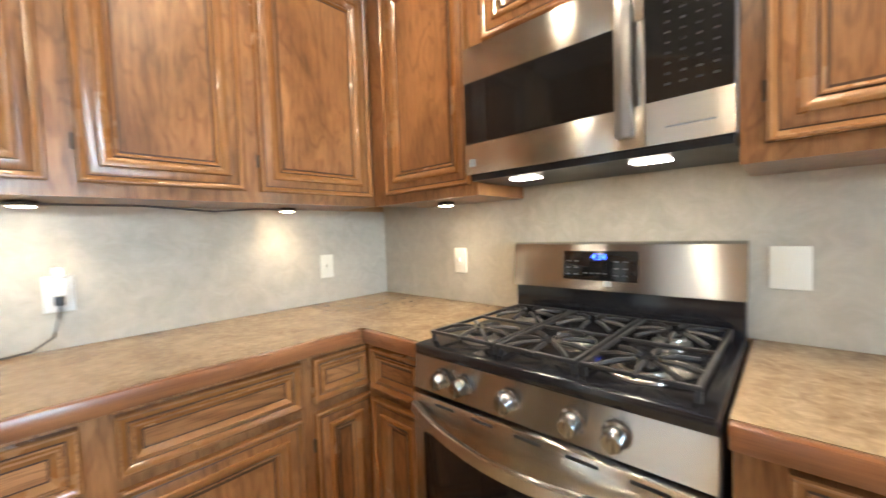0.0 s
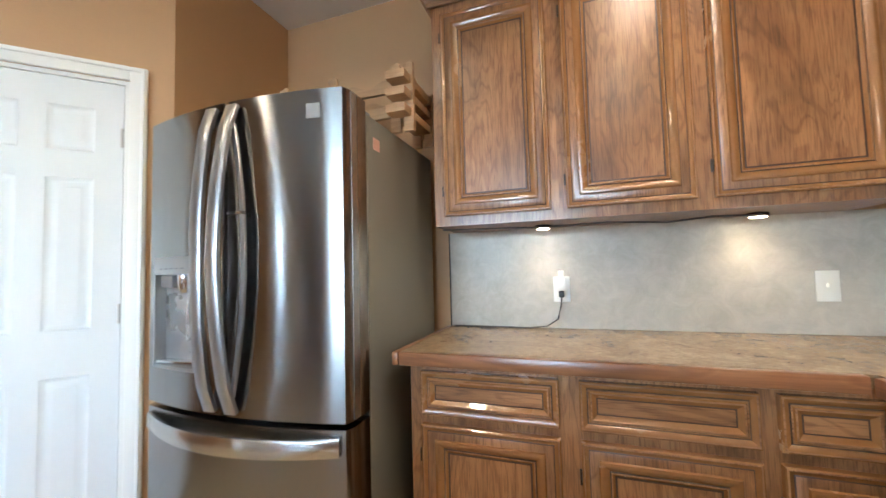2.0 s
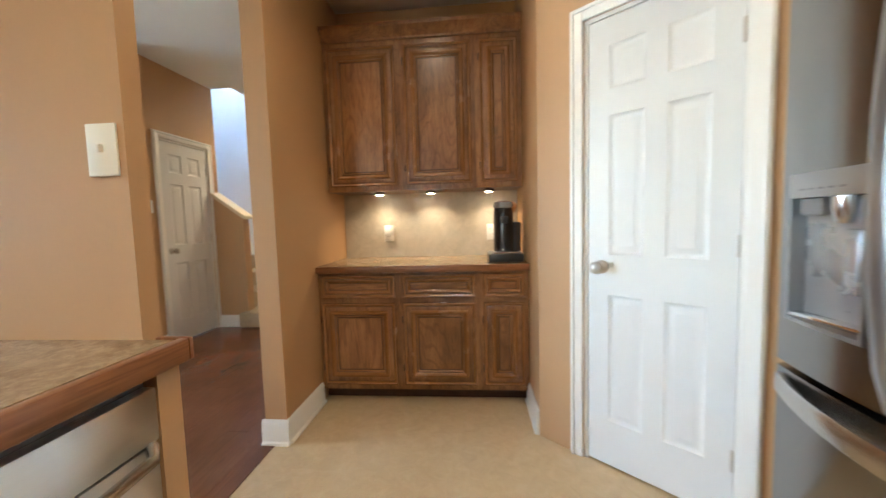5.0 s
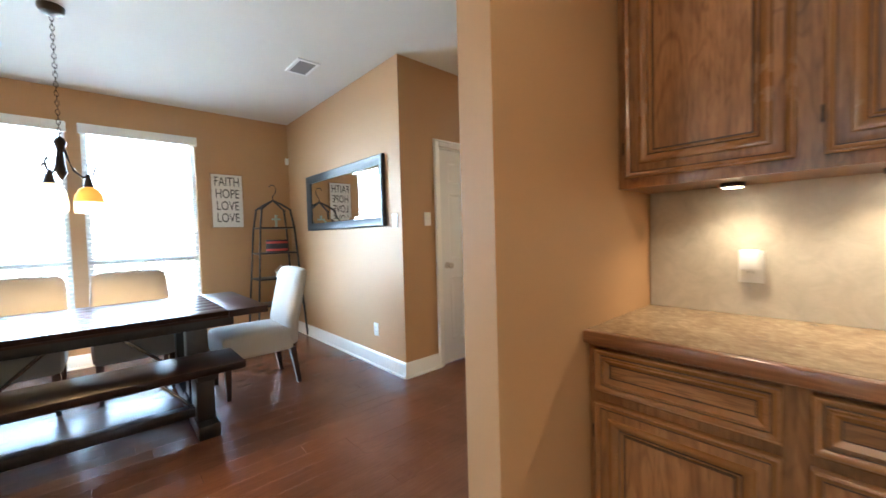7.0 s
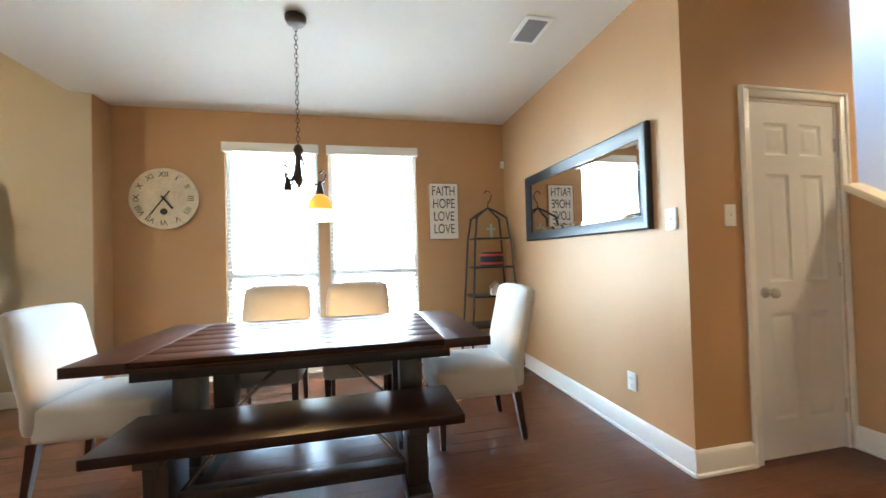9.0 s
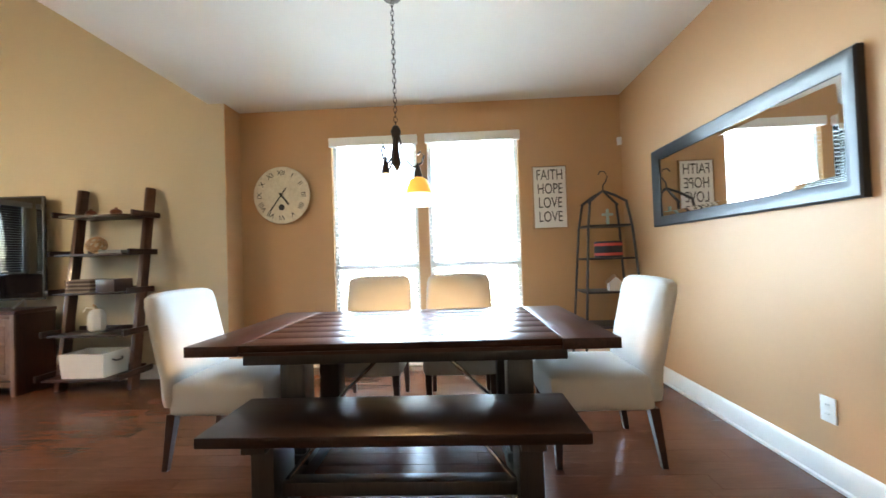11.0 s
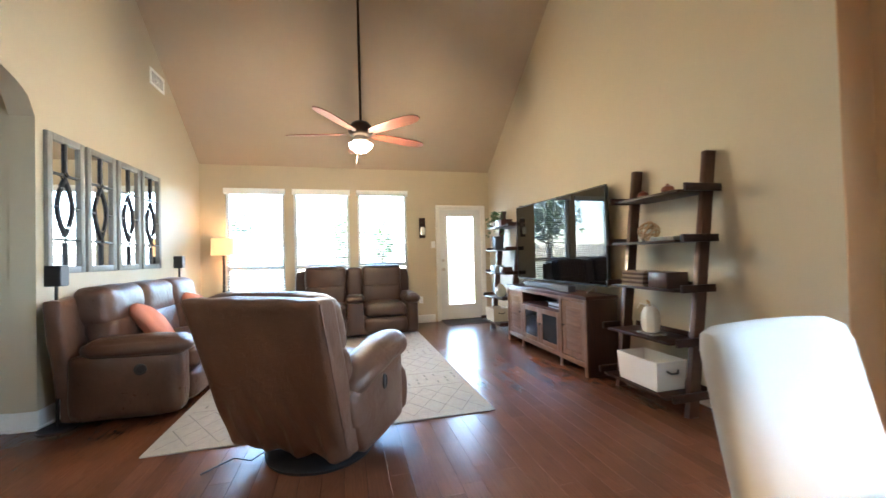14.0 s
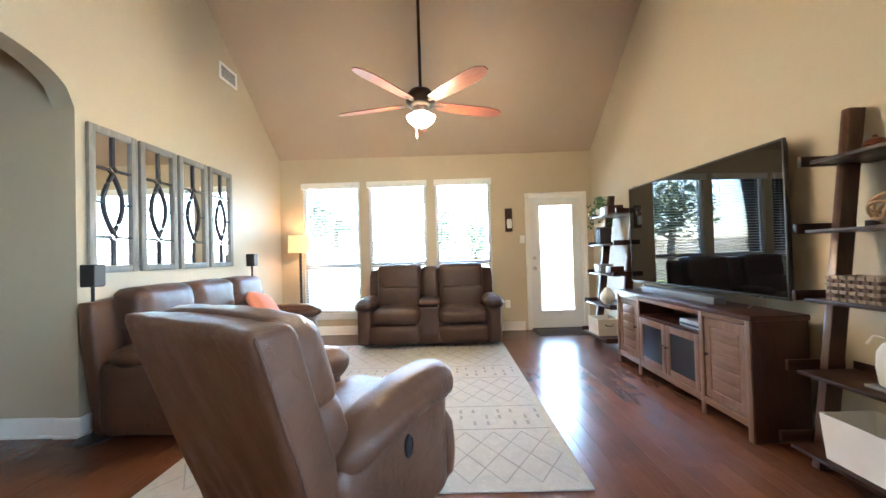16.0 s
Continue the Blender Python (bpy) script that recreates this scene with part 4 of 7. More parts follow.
part("slab", boxes((-0.625, -2.95, 0.868, -0.12, -1.722, 0.905), (-0.12, -2.60, 0.868, -0.0, -1.722, 0.905), (-2.528, -2.95, 0.868, -0.6255, -2.495, 0.905)), LAMINATE, ct)
part("edge", boxes((-0.652, -2.468, 0.858, -0.6255, -1.722, 0.906), bev=0.006), EDGE_Y, ct, "oak counter edge")
part("edge", boxes((-2.545, -2.494, 0.850, -0.653, -2.468, 0.906), bev=0.006), EDGE_X, ct, "oak counter edge")
part("edge", boxes((-2.56, -2.56, 0.850, -2.5455, -2.468, 0.906), bev=0.006), EDGE_X, ct, "oak counter edge")
whole("backsplash", boxes((-1.945, -0.012, 0.906, -0.013, -0.001, 1.384)), SPLASH, "grey beige plaster backsplash panel", "backsplash", kind="structure")
whole("backsplash", boxes((-0.012, -2.2, 0.906, -0.001, -0.001, 1.60)), SPLASH, "grey beige plaster backsplash panel", "backsplash", kind="structure")
whole("trim", boxes((-1.951, -0.016, 0.906, -1.946, -0.001, 1.384)), BRONZE, "dark edge strip of the backsplash", "trim", kind="structure")
# bar: cabinet behind the dishwasher, painted end
whole("bar_panel", boxes((-2.527, -2.535, 0.001, -2.463, -2.485, 0.866), (-2.50, -2.95, 0.001, -0.62, -2.90, 0.866)), CARAMEL, "caramel painted bar end and back panel", "bar panel")
dw = thing("dishwasher", "pale stainless dishwasher under the bar counter", "dishwasher", pose(-1.862, -2.485, 0, 0, 0, 180))
part("body", boxes((0, 0.03, 0.1, 0.597, 0.41, 0.862)), GREYPL, dw)
part("door", boxes((0.003, 0.0, 0.11, 0.594, 0.028, 0.70), bev=0.006), brushed("pale steel front", (0.72, 0.72, 0.72), "x", 0.3), dw)
part("control_strip", boxes((0.003, -0.004, 0.705, 0.594, 0.028, 0.825), bev=0.006), brushed("pale steel strip", (0.68, 0.68, 0.68), "x", 0.32), dw, "pale steel control strip")
part("handle", tube([(0.03, -0.004, 0.70), (0.06, -0.035, 0.69), (0.3, -0.05, 0.685), (0.54, -0.035, 0.69), (0.57, -0.004, 0.70)], 0.013, 10), STEEL_X, dw)
part("toe_kick", boxes((0.003, 0.06, 0.001, 0.594, 0.08, 0.1)), BLACK, dw)
cabinet("base_cabinet", base_label, pose(-0.64, -2.485, 0, 0, 0, 180), 1.215, 0.41, 0, BASEZ, [("drawer", 0.05, 0.58, 0.69, 0.84), ("door", 0.05, 0.58, 0.125, 0.655), ("drawer", 0.63, 1.17, 0.69, 0.84), ("door", 0.63, 1.17, 0.125, 0.655)], 0.1, "kitchen base cabinets")


def outlet_plate(m, label, w=0.075, h=0.12, kind="outlet", material=None):
    o = thing("wall_plate" if kind != "switch" else "light_switch", label, "outlet" if kind == "outlet" else "switch", m)
    part("plate", boxes((-w / 2, -0.007, -h / 2, w / 2, 0, h / 2), bev=0.0025), material or PLATE, o)
    gangs = max(1, round(w / 0.06) - (1 if w < 0.1 else 0))
    for g in range(gangs):
        cx = (g - (gangs - 1) / 2) * 0.046
        if kind == "outlet":
            for z in (-0.021, 0.021):
                part("socket", boxes((cx - 0.016, -0.0085, z - 0.014, cx + 0.016, -0.006, z + 0.014), bev=0.001), material or PLATE, o)
                part("slot", boxes((cx - 0.008, -0.0092, z - 0.004, cx - 0.006, -0.0083, z + 0.005), (cx + 0.006, -0.0092, z - 0.004, cx + 0.008, -0.0083, z + 0.005)), BLACK, o)
        else:
            part("toggle", boxes((cx - 0.005, -0.018, -0.006, cx + 0.005, -0.006, 0.012), bev=0.002), material or PLATE, o)
    return o


# plates on the backsplash
outlet_plate(pose(-0.41, -0.0125, 1.095), "ivory switch plate on the backsplash", kind="switch")
o = outlet_plate(pose(-1.395, -0.0125, 1.09), "white outlet with plugged-in adapter and cord", material=WHITEPL)
ad = thing("power_adapter", "white plug adapter with dark cord lying along the counter", "adapter", pose(-1.395, -0.022, 1.115))
part("adapter_body", boxes((-0.022, -0.045, -0.03, 0.022, 0, 0.03), (-0.014, -0.04, 0.03, 0.014, -0.005, 0.065), bev=0.006), WHITEPL, ad)
part("plug", boxes((-0.012, -0.05, -0.06, 0.012, -0.025, -0.03), bev=0.004), BLACK, ad)
part("cord", tube([(0, -0.035, -0.06), (-0.005, -0.035, -0.10), (-0.02, -0.035, -0.16), (-0.07, -0.03, -0.195), (-0.15, -0.02, -0.205), (-0.35, -0.004, -0.206), (-0.53, -0.002, -0.206)], 0.0035, 6), CABLE, ad)
outlet_plate(pose(-0.0125, -0.60, 1.11, 0, 0, -90), "ivory switch plate on the backsplash", kind="switch")
outlet_plate(pose(-0.0125, -1.80, 1.12, 0, 0, -90), "wide ivory switch plate beside the range", 0.088, 0.122, "switch")
outlet_plate(pose(-2.5295, -2.628, 1.354, 0, 0, 90), "ivory light switch on the painted bar wall", kind="switch")


def puck(x, y, z, energy=0.10):
    p = thing("puck_light", "small round warm light under the cabinet", "light", pose(x, y, z), "under-cabinet lights")
    part("housing", lathe([(0.036, -0.016), (0.036, -0.001), (0.03, 0.0)], 20), BRONZE, p)
    part("lens", lathe([(0.026, -0.019), (0.028, -0.0165)], 20), PUCK, p)
    lamp("SPOT", (x, y, z - 0.03), energy, WARM, 0.02, (x, y, z - 1), 140, 0.9)


puck(-1.46, -0.15, 1.384)
puck(-0.66, -0.13, 1.384)
puck(-0.20, -0.68, 1.384)
whole("lamp_cable", tube([(-1.90, -0.25, 1.379), (-1.46, -0.19, 1.372), (-1.2, -0.27, 1.368), (-1.0, -0.29, 1.352), (-0.85, -0.27, 1.366), (-0.66, -0.17, 1.372)], 0.004, 6), CABLE, "dark cord of the under-cabinet lights", "cord")

# ---- fridge ----
FX0, FX1 = -2.955, -2.028
fr = thing("refrigerator", "stainless French-door refrigerator with ice dispenser, closed", "refrigerator", pose(FX0, 0, 0))
FW = FX1 - FX0
part("body", boxes((0.0, -0.70, 0.03, FW, -0.05, 1.775), bev=0.006), GREYSIDE, fr, "grey painted side and top")


def bowed(x0, x1, z0, z1, back=-0.712, r=0.0, n=10):
    """A door whose front bows outward over the whole fridge width."""
    f = lambda x: -0.838 - 0.055 * (1 - (2 * x / FW - 1) ** 2)
    pts = [(x0 + 0.006, f(x0) + 0.012)] + [(x, f(x)) for x in (x0 + 0.012 + (x1 - x0 - 0.024) * k / n for k in range(n + 1))] + [(x1 - 0.006, f(x1) + 0.012)]
    loop = [(x0, back), *[(x0, f(x0) + 0.03)], *pts, (x1, f(x1) + 0.03), (x1, back)]
    bm = bmesh.new()
    a = [bm.verts.new((x, y, z0)) for x, y in loop]
    b = [bm.verts.new((x, y, z1)) for x, y in loop]
    for k in range(len(a)):
        j = (k + 1) % len(a)
        q = bm.faces.new((a[k], a[j], b[j], b[k]))
        q.smooth = 2 < k < len(a) - 4
    bm.faces.new(a[::-1])
    bm.faces.new(b)
    return bm


part("gasket", boxes((0.01, -0.711, 0.06, FW - 0.01, -0.701, 1.77)), BLACK, fr)
def bowed_with_recess(x0, x1, z0, z1, hx0, hx1, hz0, hz1, back=-0.712, n=12):
    """The left door: the same bow with a pocket let in for the dispenser."""
    f = lambda x: -0.838 - 0.055 * (1 - (2 * x / FW - 1) ** 2)
    xs = sorted({x0, x0 + 0.008, hx0, hx1, x1 - 0.008, x1, *(hx0 + (hx1 - hx0) * k / 5 for k in range(1, 5)), *(hx1 + (x1 - 0.008 - hx1) * k / 5 for k in range(1, 5))})
    zs = [z0, hz0, hz1, z1]
    front = lambda x: f(x) + (0.014 if x in (x0, x1) else 0.0)
    bm = bmesh.new()
    grid = [[bm.verts.new((x, front(x), z)) for z in zs] for x in xs]
    for i in range(len(xs) - 1):
        for j in range(3):
            if j == 1 and hx0 - 1e-6 <= xs[i] and xs[i + 1] <= hx1 + 1e-6:
                continue
            q = bm.faces.new((grid[i][j], grid[i + 1][j], grid[i + 1][j + 1], grid[i][j + 1]))
            q.smooth = True
    rear = [[bm.verts.new((x, back, z)) for z in zs] for x in (x0, x1)]
    for side, g in ((0, grid[0]), (1, grid[-1])):
        for j in range(3):
            bm.faces.new((g[j], g[j + 1], rear[side][j + 1], rear[side][j]))
    bm.faces.new([g[0] for g in grid] + [rear[1][0], rear[0][0]])
    bm.faces.new([g[3] for g in grid] + [rear[1][3], rear[0][3]])
    bm.faces.new([rear[0][0], rear[1][0], rear[1][3], rear[0][3]])
    return bm


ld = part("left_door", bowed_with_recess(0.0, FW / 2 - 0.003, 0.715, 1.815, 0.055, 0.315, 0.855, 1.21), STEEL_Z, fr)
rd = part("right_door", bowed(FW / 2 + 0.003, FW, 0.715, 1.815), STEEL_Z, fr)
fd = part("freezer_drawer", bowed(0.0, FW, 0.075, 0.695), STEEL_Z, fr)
part("edge_trim", boxes((FW + 0.0005, -0.81, 0.72, FW + 0.003, -0.775, 1.81)), SATIN, rd)
part("plinth", boxes((0.02, -0.70, 0.005, FW - 0.02, -0.66, 0.07)), BLACK, fr)


def strap(points, w, t, across):
    """A flat bowed handle: the points' line with a width across and a thickness."""
    bm = bmesh.new()
    ac = Vector(across) * w / 2
    P = [Vector(p) for p in points]
    rings = []
    for k, p in enumerate(P):
        d = (P[min(k + 1, len(P) - 1)] - P[max(k - 1, 0)]).normalized()
        n = d.cross(Vector(across)).normalized() * t / 2
        rings.append([bm.verts.new(p + s * ac + q * n) for s, q in ((-1, -0.6), (-0.8, -1), (0.8, -1), (1, -0.6), (1, 0.6), (0.8, 1), (-0.8, 1), (-1, 0.6))])
    for a, b in zip(rings, rings[1:]):
        for k in range(8):
            f = bm.faces.new((a[k], a[(k + 1) % 8], b[(k + 1) % 8], b[k]))
            f.smooth = True
    bm.faces.new(rings[0])
    bm.faces.new(rings[-1][::-1])
    return bm


for sgn, dd in ((-1, ld), (1, rd)):
    hx = FW / 2 + sgn * 0.036
    pts = [(hx + sgn * 0.012 * abs(2 * k / 12 - 1), -0.905 - 0.055 * (1 - (2 * k / 12 - 1) ** 2) - (0.012 if 0 < k < 12 else 0), 0.735 + 1.055 * k / 12) for k in range(13)]
    part("handle", strap(pts, 0.052, 0.02, (1, 0, 0)), SATIN, dd, "bowed steel handle")
part("door_lever", boxes((FW / 2 + 0.055, -0.935, 1.40, FW / 2 + 0.12, -0.915, 1.412), bev=0.003), STEEL_X, rd)
part("inner_handle", strap([(FW / 2 + 0.062 + 0.05 * (1 - (2 * k / 12 - 1) ** 2), -0.916, 0.79 + 0.93 * k / 12) for k in range(13)], 0.020, 0.012, (1, 0, 0)), SATIN, rd)
part("drawer_handle", strap([(0.03 + (FW - 0.06) * k / 14, -0.85 - 0.10 * (1 - (2 * k / 14 - 1) ** 2), 0.645 + 0.0 * k) for k in range(15)], 0.06, 0.02, (0, 0, 1)), STEEL_X, fd, "long bowed steel handle")
# dispenser, let into the left door
def bow(x):
    return -0.838 - 0.055 * (1 - (2 * x / FW - 1) ** 2)


def bow_patch(x0, x1, z0, z1, proud, back, n=8):
    """A plate that follows the door's bow, its front `proud` of the door and its back at a fixed depth."""
    bm = bmesh.new()
    xs = [x0 + (x1 - x0) * k / n for k in range(n + 1)]
    loop = [(x, bow(x) - proud) for x in xs] + [(x1, back), (x0, back)]
    lo = [bm.verts.new((x, y, z0)) for x, y in loop]
    hi = [bm.verts.new((x, y, z1)) for x, y in loop]
    bm.faces.new(lo[::-1])
    bm.faces.new(hi)
    for k in range(len(lo)):
        bm.faces.new((lo[k], lo[(k + 1) % len(lo)], hi[(k + 1) % len(lo)], hi[k]))
    return bm


SILVERPL = plain("silver plastic", (0.50, 0.51, 0.53), 0.28, 0.7)
DX0, DX1 = 0.052, 0.318
dp = part("dispenser", bow_patch(DX0, DX1, 1.205, 1.272, 0.005, -0.83), SATIN, ld, "silver ice and water dispenser panel")
part("side_rim", bow_patch(DX0, DX0 + 0.010, 0.862, 1.204, 0.005, -0.80, 2), SATIN, dp)
part("side_rim", bow_patch(DX1 - 0.010, DX1, 0.862, 1.204, 0.005, -0.80, 2), SATIN, dp)
part("bottom_rim", bow_patch(DX0, DX1, 0.85, 0.8615, 0.005, -0.80), SATIN, dp)
part("recess_back", boxes((DX0 + 0.011, -0.815, 0.862, DX1 - 0.011, -0.80, 1.204), bev=0.002), SILVERPL, dp, "silver recess lining")
part("tray", boxes((DX0 + 0.012, -0.855, 0.8625, DX1 - 0.012, -0.816, 0.876), bev=0.003), CHROME, dp)
part("nozzle", lathe([(0.020, 1.135), (0.026, 1.15), (0.030, 1.175), (0.030, 1.204)], 18, None, (0.215, -0.845, 0)), CHROME, dp)
part("chute", boxes((0.10, -0.865, 1.155, 0.165, -0.817, 1.203), bev=0.008), GREYPL, dp)
part("paddle", boxes((0.195, -0.832, 0.95, 0.237, -0.818, 1.12), bev=0.006), SILVERPL, dp)
part("control_marks", boxes(*[(0.10 + 0.035 * k, bow(0.10 + 0.035 * k) - 0.0075, 1.225, 0.115 + 0.035 * k, bow(0.10 + 0.035 * k) - 0.003, 1.230) for k in range(5)]), GREYPL, dp)
part("badge", boxes((-0.025, -0.0035, 1.715, 0.025, 0.002, 1.765), bev=0.001), GREYPL, rd, "small grey badge", pose(FW - 0.11, -0.862, 0, 0, 0, 10.3))
part("sticker", boxes((FW + 0.0005, -0.66, 1.655, FW + 0.0015, -0.61, 1.70)), plain("pale pink sticker", (0.75, 0.45, 0.38), 0.6), fr, "small red and white sticker")
part("hinge_cover", boxes((0.02, -0.80, 1.776, 0.12, -0.64, 1.80), (FW - 0.12, -0.80, 1.776, FW - 0.02, -0.64, 1.80), bev=0.006), GREYPL, fr)
# wooden rack on the fridge
rk = thing("wooden_rack", "light pine slatted rack lying on top of the refrigerator", "rack", pose(-2.02, -0.30, 1.776, 0, 0, 0))
scallop = [(-0.62 + 0.70 * k / 28, 0.235 + 0.014 * math.sin(k * 0.9)) for k in range(29)]
for yy in (-0.16, 0.02):
    part("rail", extrude_outline(scallop + [(0.08, 0.19), (-0.62, 0.19)], yy, yy + 0.018), PINE, rk)
for xx in (-0.60, -0.33, -0.02, 0.04):
    part("post", extrude_outline([(xx, 0), (xx + 0.045, 0), (xx + 0.045, 0.29), (xx + 0.03, 0.30), (xx + 0.015, 0.285), (xx, 0.29)], -0.185, -0.165, bev=0.002), PINE, rk)
    part("post", extrude_outline([(xx, 0), (xx + 0.045, 0), (xx + 0.045, 0.25), (xx + 0.03, 0.26), (xx + 0.015, 0.245), (xx, 0.25)], 0.04, 0.06, bev=0.002), PINE, rk)
for z in (0.06, 0.13, 0.20):
    part("slat", boxes((-0.01, -0.25, z, 0.075, 0.10, z + 0.035), bev=0.003), PINE, rk)
part("slat", boxes((-0.61, -0.16, 0.08, 0.05, -0.14, 0.13), bev=0.003), PINE, rk)

# ---- range ----
rg = thing("gas_range", "stainless gas range with black cast iron grates", "range", EB(-0.955, -0.66))
RW = 0.757
part("body", boxes((0.0, 0.03, 0.02, RW, 0.645, 0.895)), BLACK, rg)
cook = part("cooktop", boxes((0.0, -0.012, 0.885, RW, 0.575, 0.918), bev=0.008), ENAMEL, rg, "black enamel cooktop")
part("back_panel", boxes((0.004, 0.578, 0.90, RW - 0.004, 0.64, 1.03), bev=0.004), ENAMEL, rg)
bm = bmesh.new()
vs = [[bm.verts.new((x, y, z)) for y, z in ((0.556, 1.028), (0.645, 1.028), (0.645, 1.198), (0.590, 1.198), (0.580, 1.190))] for x in (0.0, RW)]
bm.faces.new(vs[0])
bm.faces.new(vs[1][::-1])
for k in range(5):
    bm.faces.new((vs[0][k], vs[1][k], vs[1][(k + 1) % 5], vs[0][(k + 1) % 5]))
part("backguard", bm, STEEL_X, rg)
slope = math.degrees(math.atan2(0.024, 0.162))
disp = part("display", boxes((0.215, -0.003, 0.035, 0.475, 0.001, 0.14), bev=0.002), BLACKGLASS, rg, "black control display")
disp.matrix_basis = pose(0, 0.556, 1.028, -slope)


def lettering(text, size, material, parent, m, name="lettering", spacing=1.0):
    cu = bpy.data.curves.new(name, "FONT")
    cu.body, cu.size, cu.align_x, cu.align_y, cu.extrude = text, size, "CENTER", "CENTER", 0.0006
    cu.space_character = spacing
    ob = bpy.data.objects.new(name, cu)
    scene.collection.objects.link(ob)
    me = bpy.data.meshes.new_from_object(ob)
    bpy.data.objects.remove(ob)
    me.materials.append(material)
    o = new(name, me)
    o.parent = parent
    o.matrix_basis = m
    return o


lettering("4:34", 0.03, BLUEDIGIT, disp, pose(0.345, -0.0045, 0.118, 90), "clock_digits")
rows_of = [(0.235 + 0.03 * i, 0.055 + 0.024 * j) for i in (0, 1) for j in range(3)] + [(0.405 + 0.03 * i, 0.055 + 0.024 * j) for i in (0, 1) for j in range(3)] + [(0.30 + 0.022 * i, 0.06) for i in range(4)]
part("button_marks", boxes(*[(x - 0.007, -0.0042, z - 0.002, x + 0.007, -0.0032, z + 0.002) for x, z in rows_of]), plain("dim button print", (0.09, 0.09, 0.095), 0.5), disp)
part("badge", boxes((0.368, 0.551, 1.045, 0.392, 0.557, 1.062)), GREYPL, rg)
# burners and grates
for bx, by, br in ((0.15, 0.13, 0.045), (0.15, 0.42, 0.036), (0.378, 0.28, 0.05), (0.60, 0.13, 0.055), (0.60, 0.42, 0.036)):
    bu = part("burner", lathe([(br + 0.012, 0), (br + 0.012, 0.006), (br, 0.012), (br * 0.95, 0.02)], 24, None, (bx, by, 0.918)), NICKEL, cook, "aluminium burner ring")
    part("burner_cap", lathe([(br * 0.8, 0.020), (br * 0.85, 0.024), (br * 0.8, 0.03), (br * 0.3, 0.032)], 24, None, (bx, by, 0.918)), ENAMEL, bu)
for gx0, gx1 in ((0.03, 0.262), (0.268, 0.49), (0.496, 0.728)):
    bm = bmesh.new()
    z = 0.952
    cx = (gx0 + gx1) / 2
    for y in (0.035, 0.285, 0.535):
        box(bm, gx0, y - 0.006, z - 0.010, gx1, y + 0.006, z, bev=0.003)
    for x in (gx0 + 0.006, gx1 - 0.006):
        box(bm, x - 0.006, 0.035, z - 0.010, x + 0.006, 0.535, z, bev=0.003)
    for cy in (0.13, 0.42):
        for a in range(0, 360, 45):
            r0, r1 = 0.028, 0.118 if a % 90 else 0.105
            ca, sa = math.cos(radians(a)), math.sin(radians(a))
            tube([(cx + ca * r0, cy + sa * r0, z + 0.004), (cx + ca * r1 * 0.6, cy + sa * r1 * 0.6, z + 0.003), (cx + ca * r1, cy + sa * r1, z - 0.006)], [0.005, 0.0065, 0.0065], 6, bm)
    for x in (gx0 + 0.008, gx1 - 0.008):
        for y in (0.04, 0.53):
            box(bm, x - 0.006, y - 0.006, 0.9185, x + 0.006, y + 0.006, z - 0.008)
    part("grate", bm, IRON, cook, "cast iron grate")
# sloped control strip with knobs
bm = bmesh.new()
vs = [[bm.verts.new((x, y, z)) for y, z in ((-0.018, 0.785), (0.03, 0.785), (0.03, 0.884), (-0.006, 0.884))] for x in (0.0, RW)]
bm.faces.new(vs[0]); bm.faces.new(vs[1][::-1])
for k in range(4):
    bm.faces.new((vs[0][k], vs[1][k], vs[1][(k + 1) % 4], vs[0][(k + 1) % 4]))
panel = part("control_panel", bm, STEEL_X, rg)
for kx in (0.115, 0.19, 0.335, 0.50, 0.59):
    kn = part("knob", lathe([(0.029, 0), (0.029, 0.005), (0.024, 0.009), (0.0215, 0.034), (0.018, 0.039)], 22), KNOBSTEEL, panel, "chrome control knob", pose(kx, -0.012, 0.835, 97))
    part("grip", boxes((kx - 0.006, -0.055, 0.812, kx + 0.006, -0.045, 0.858), bev=0.003), KNOBSTEEL, kn) .matrix_basis = kn.matrix_basis.inverted()
od = part("oven_door", boxes((0.004, -0.03, 0.215, RW - 0.004, 0.028, 0.775), bev=0.008), STEEL_X, rg)
part("oven_glass", boxes((0.05, -0.034, 0.23, RW - 0.05, -0.0305, 0.665), bev=0.002), BLACKGLASS, od, "black oven window")
for k in range(5):
    part("vent_slot", boxes((0.10 + 0.13 * k, -0.032, 0.757, 0.17 + 0.13 * k, -0.0302, 0.764)), BLACK, od)
part("handle", strap([(0.02 + (RW - 0.04) * k / 12, -0.04 - 0.06 * (1 - (2 * k / 12 - 1) ** 2), 0.735 - 0.03 * (1 - (2 * k / 12 - 1) ** 2)) for k in range(13)], 0.035, 0.018, (0, 0, 1)), STEEL_X, od, "bowed steel handle")
part("drawer", boxes((0.004, -0.025, 0.05, RW - 0.004, 0.028, 0.205), bev=0.008), STEEL_X, rg)

# ---- microwave ----
mw = thing("microwave", "stainless over-the-range microwave with black glass door", "microwave", EB(-0.957, -0.40))
MW = 0.754
KEYMARK = plain("dim key print", (0.014, 0.014, 0.016), 0.8)
part("body", boxes((0, 0.028, 1.455, MW, 0.385, 1.878)), GREYPL, mw)
dr = part("door", boxes((0, 0.004, 1.448, 0.575, 0.027, 1.878)), STEEL_X, mw)
part("lower_rail", boxes((0, 0, 1.448, 0.575, 0.0038, 1.552), bev=0.001), STEEL_X, dr)
part("upper_rail", boxes((0, 0, 1.76, 0.575, 0.0038, 1.878), bev=0.001), STEEL_X, dr)
part("window", boxes((0.004, -0.001, 1.553, 0.50, 0.0035, 1.759)), BLACKGLASS, dr, "black glass door window")
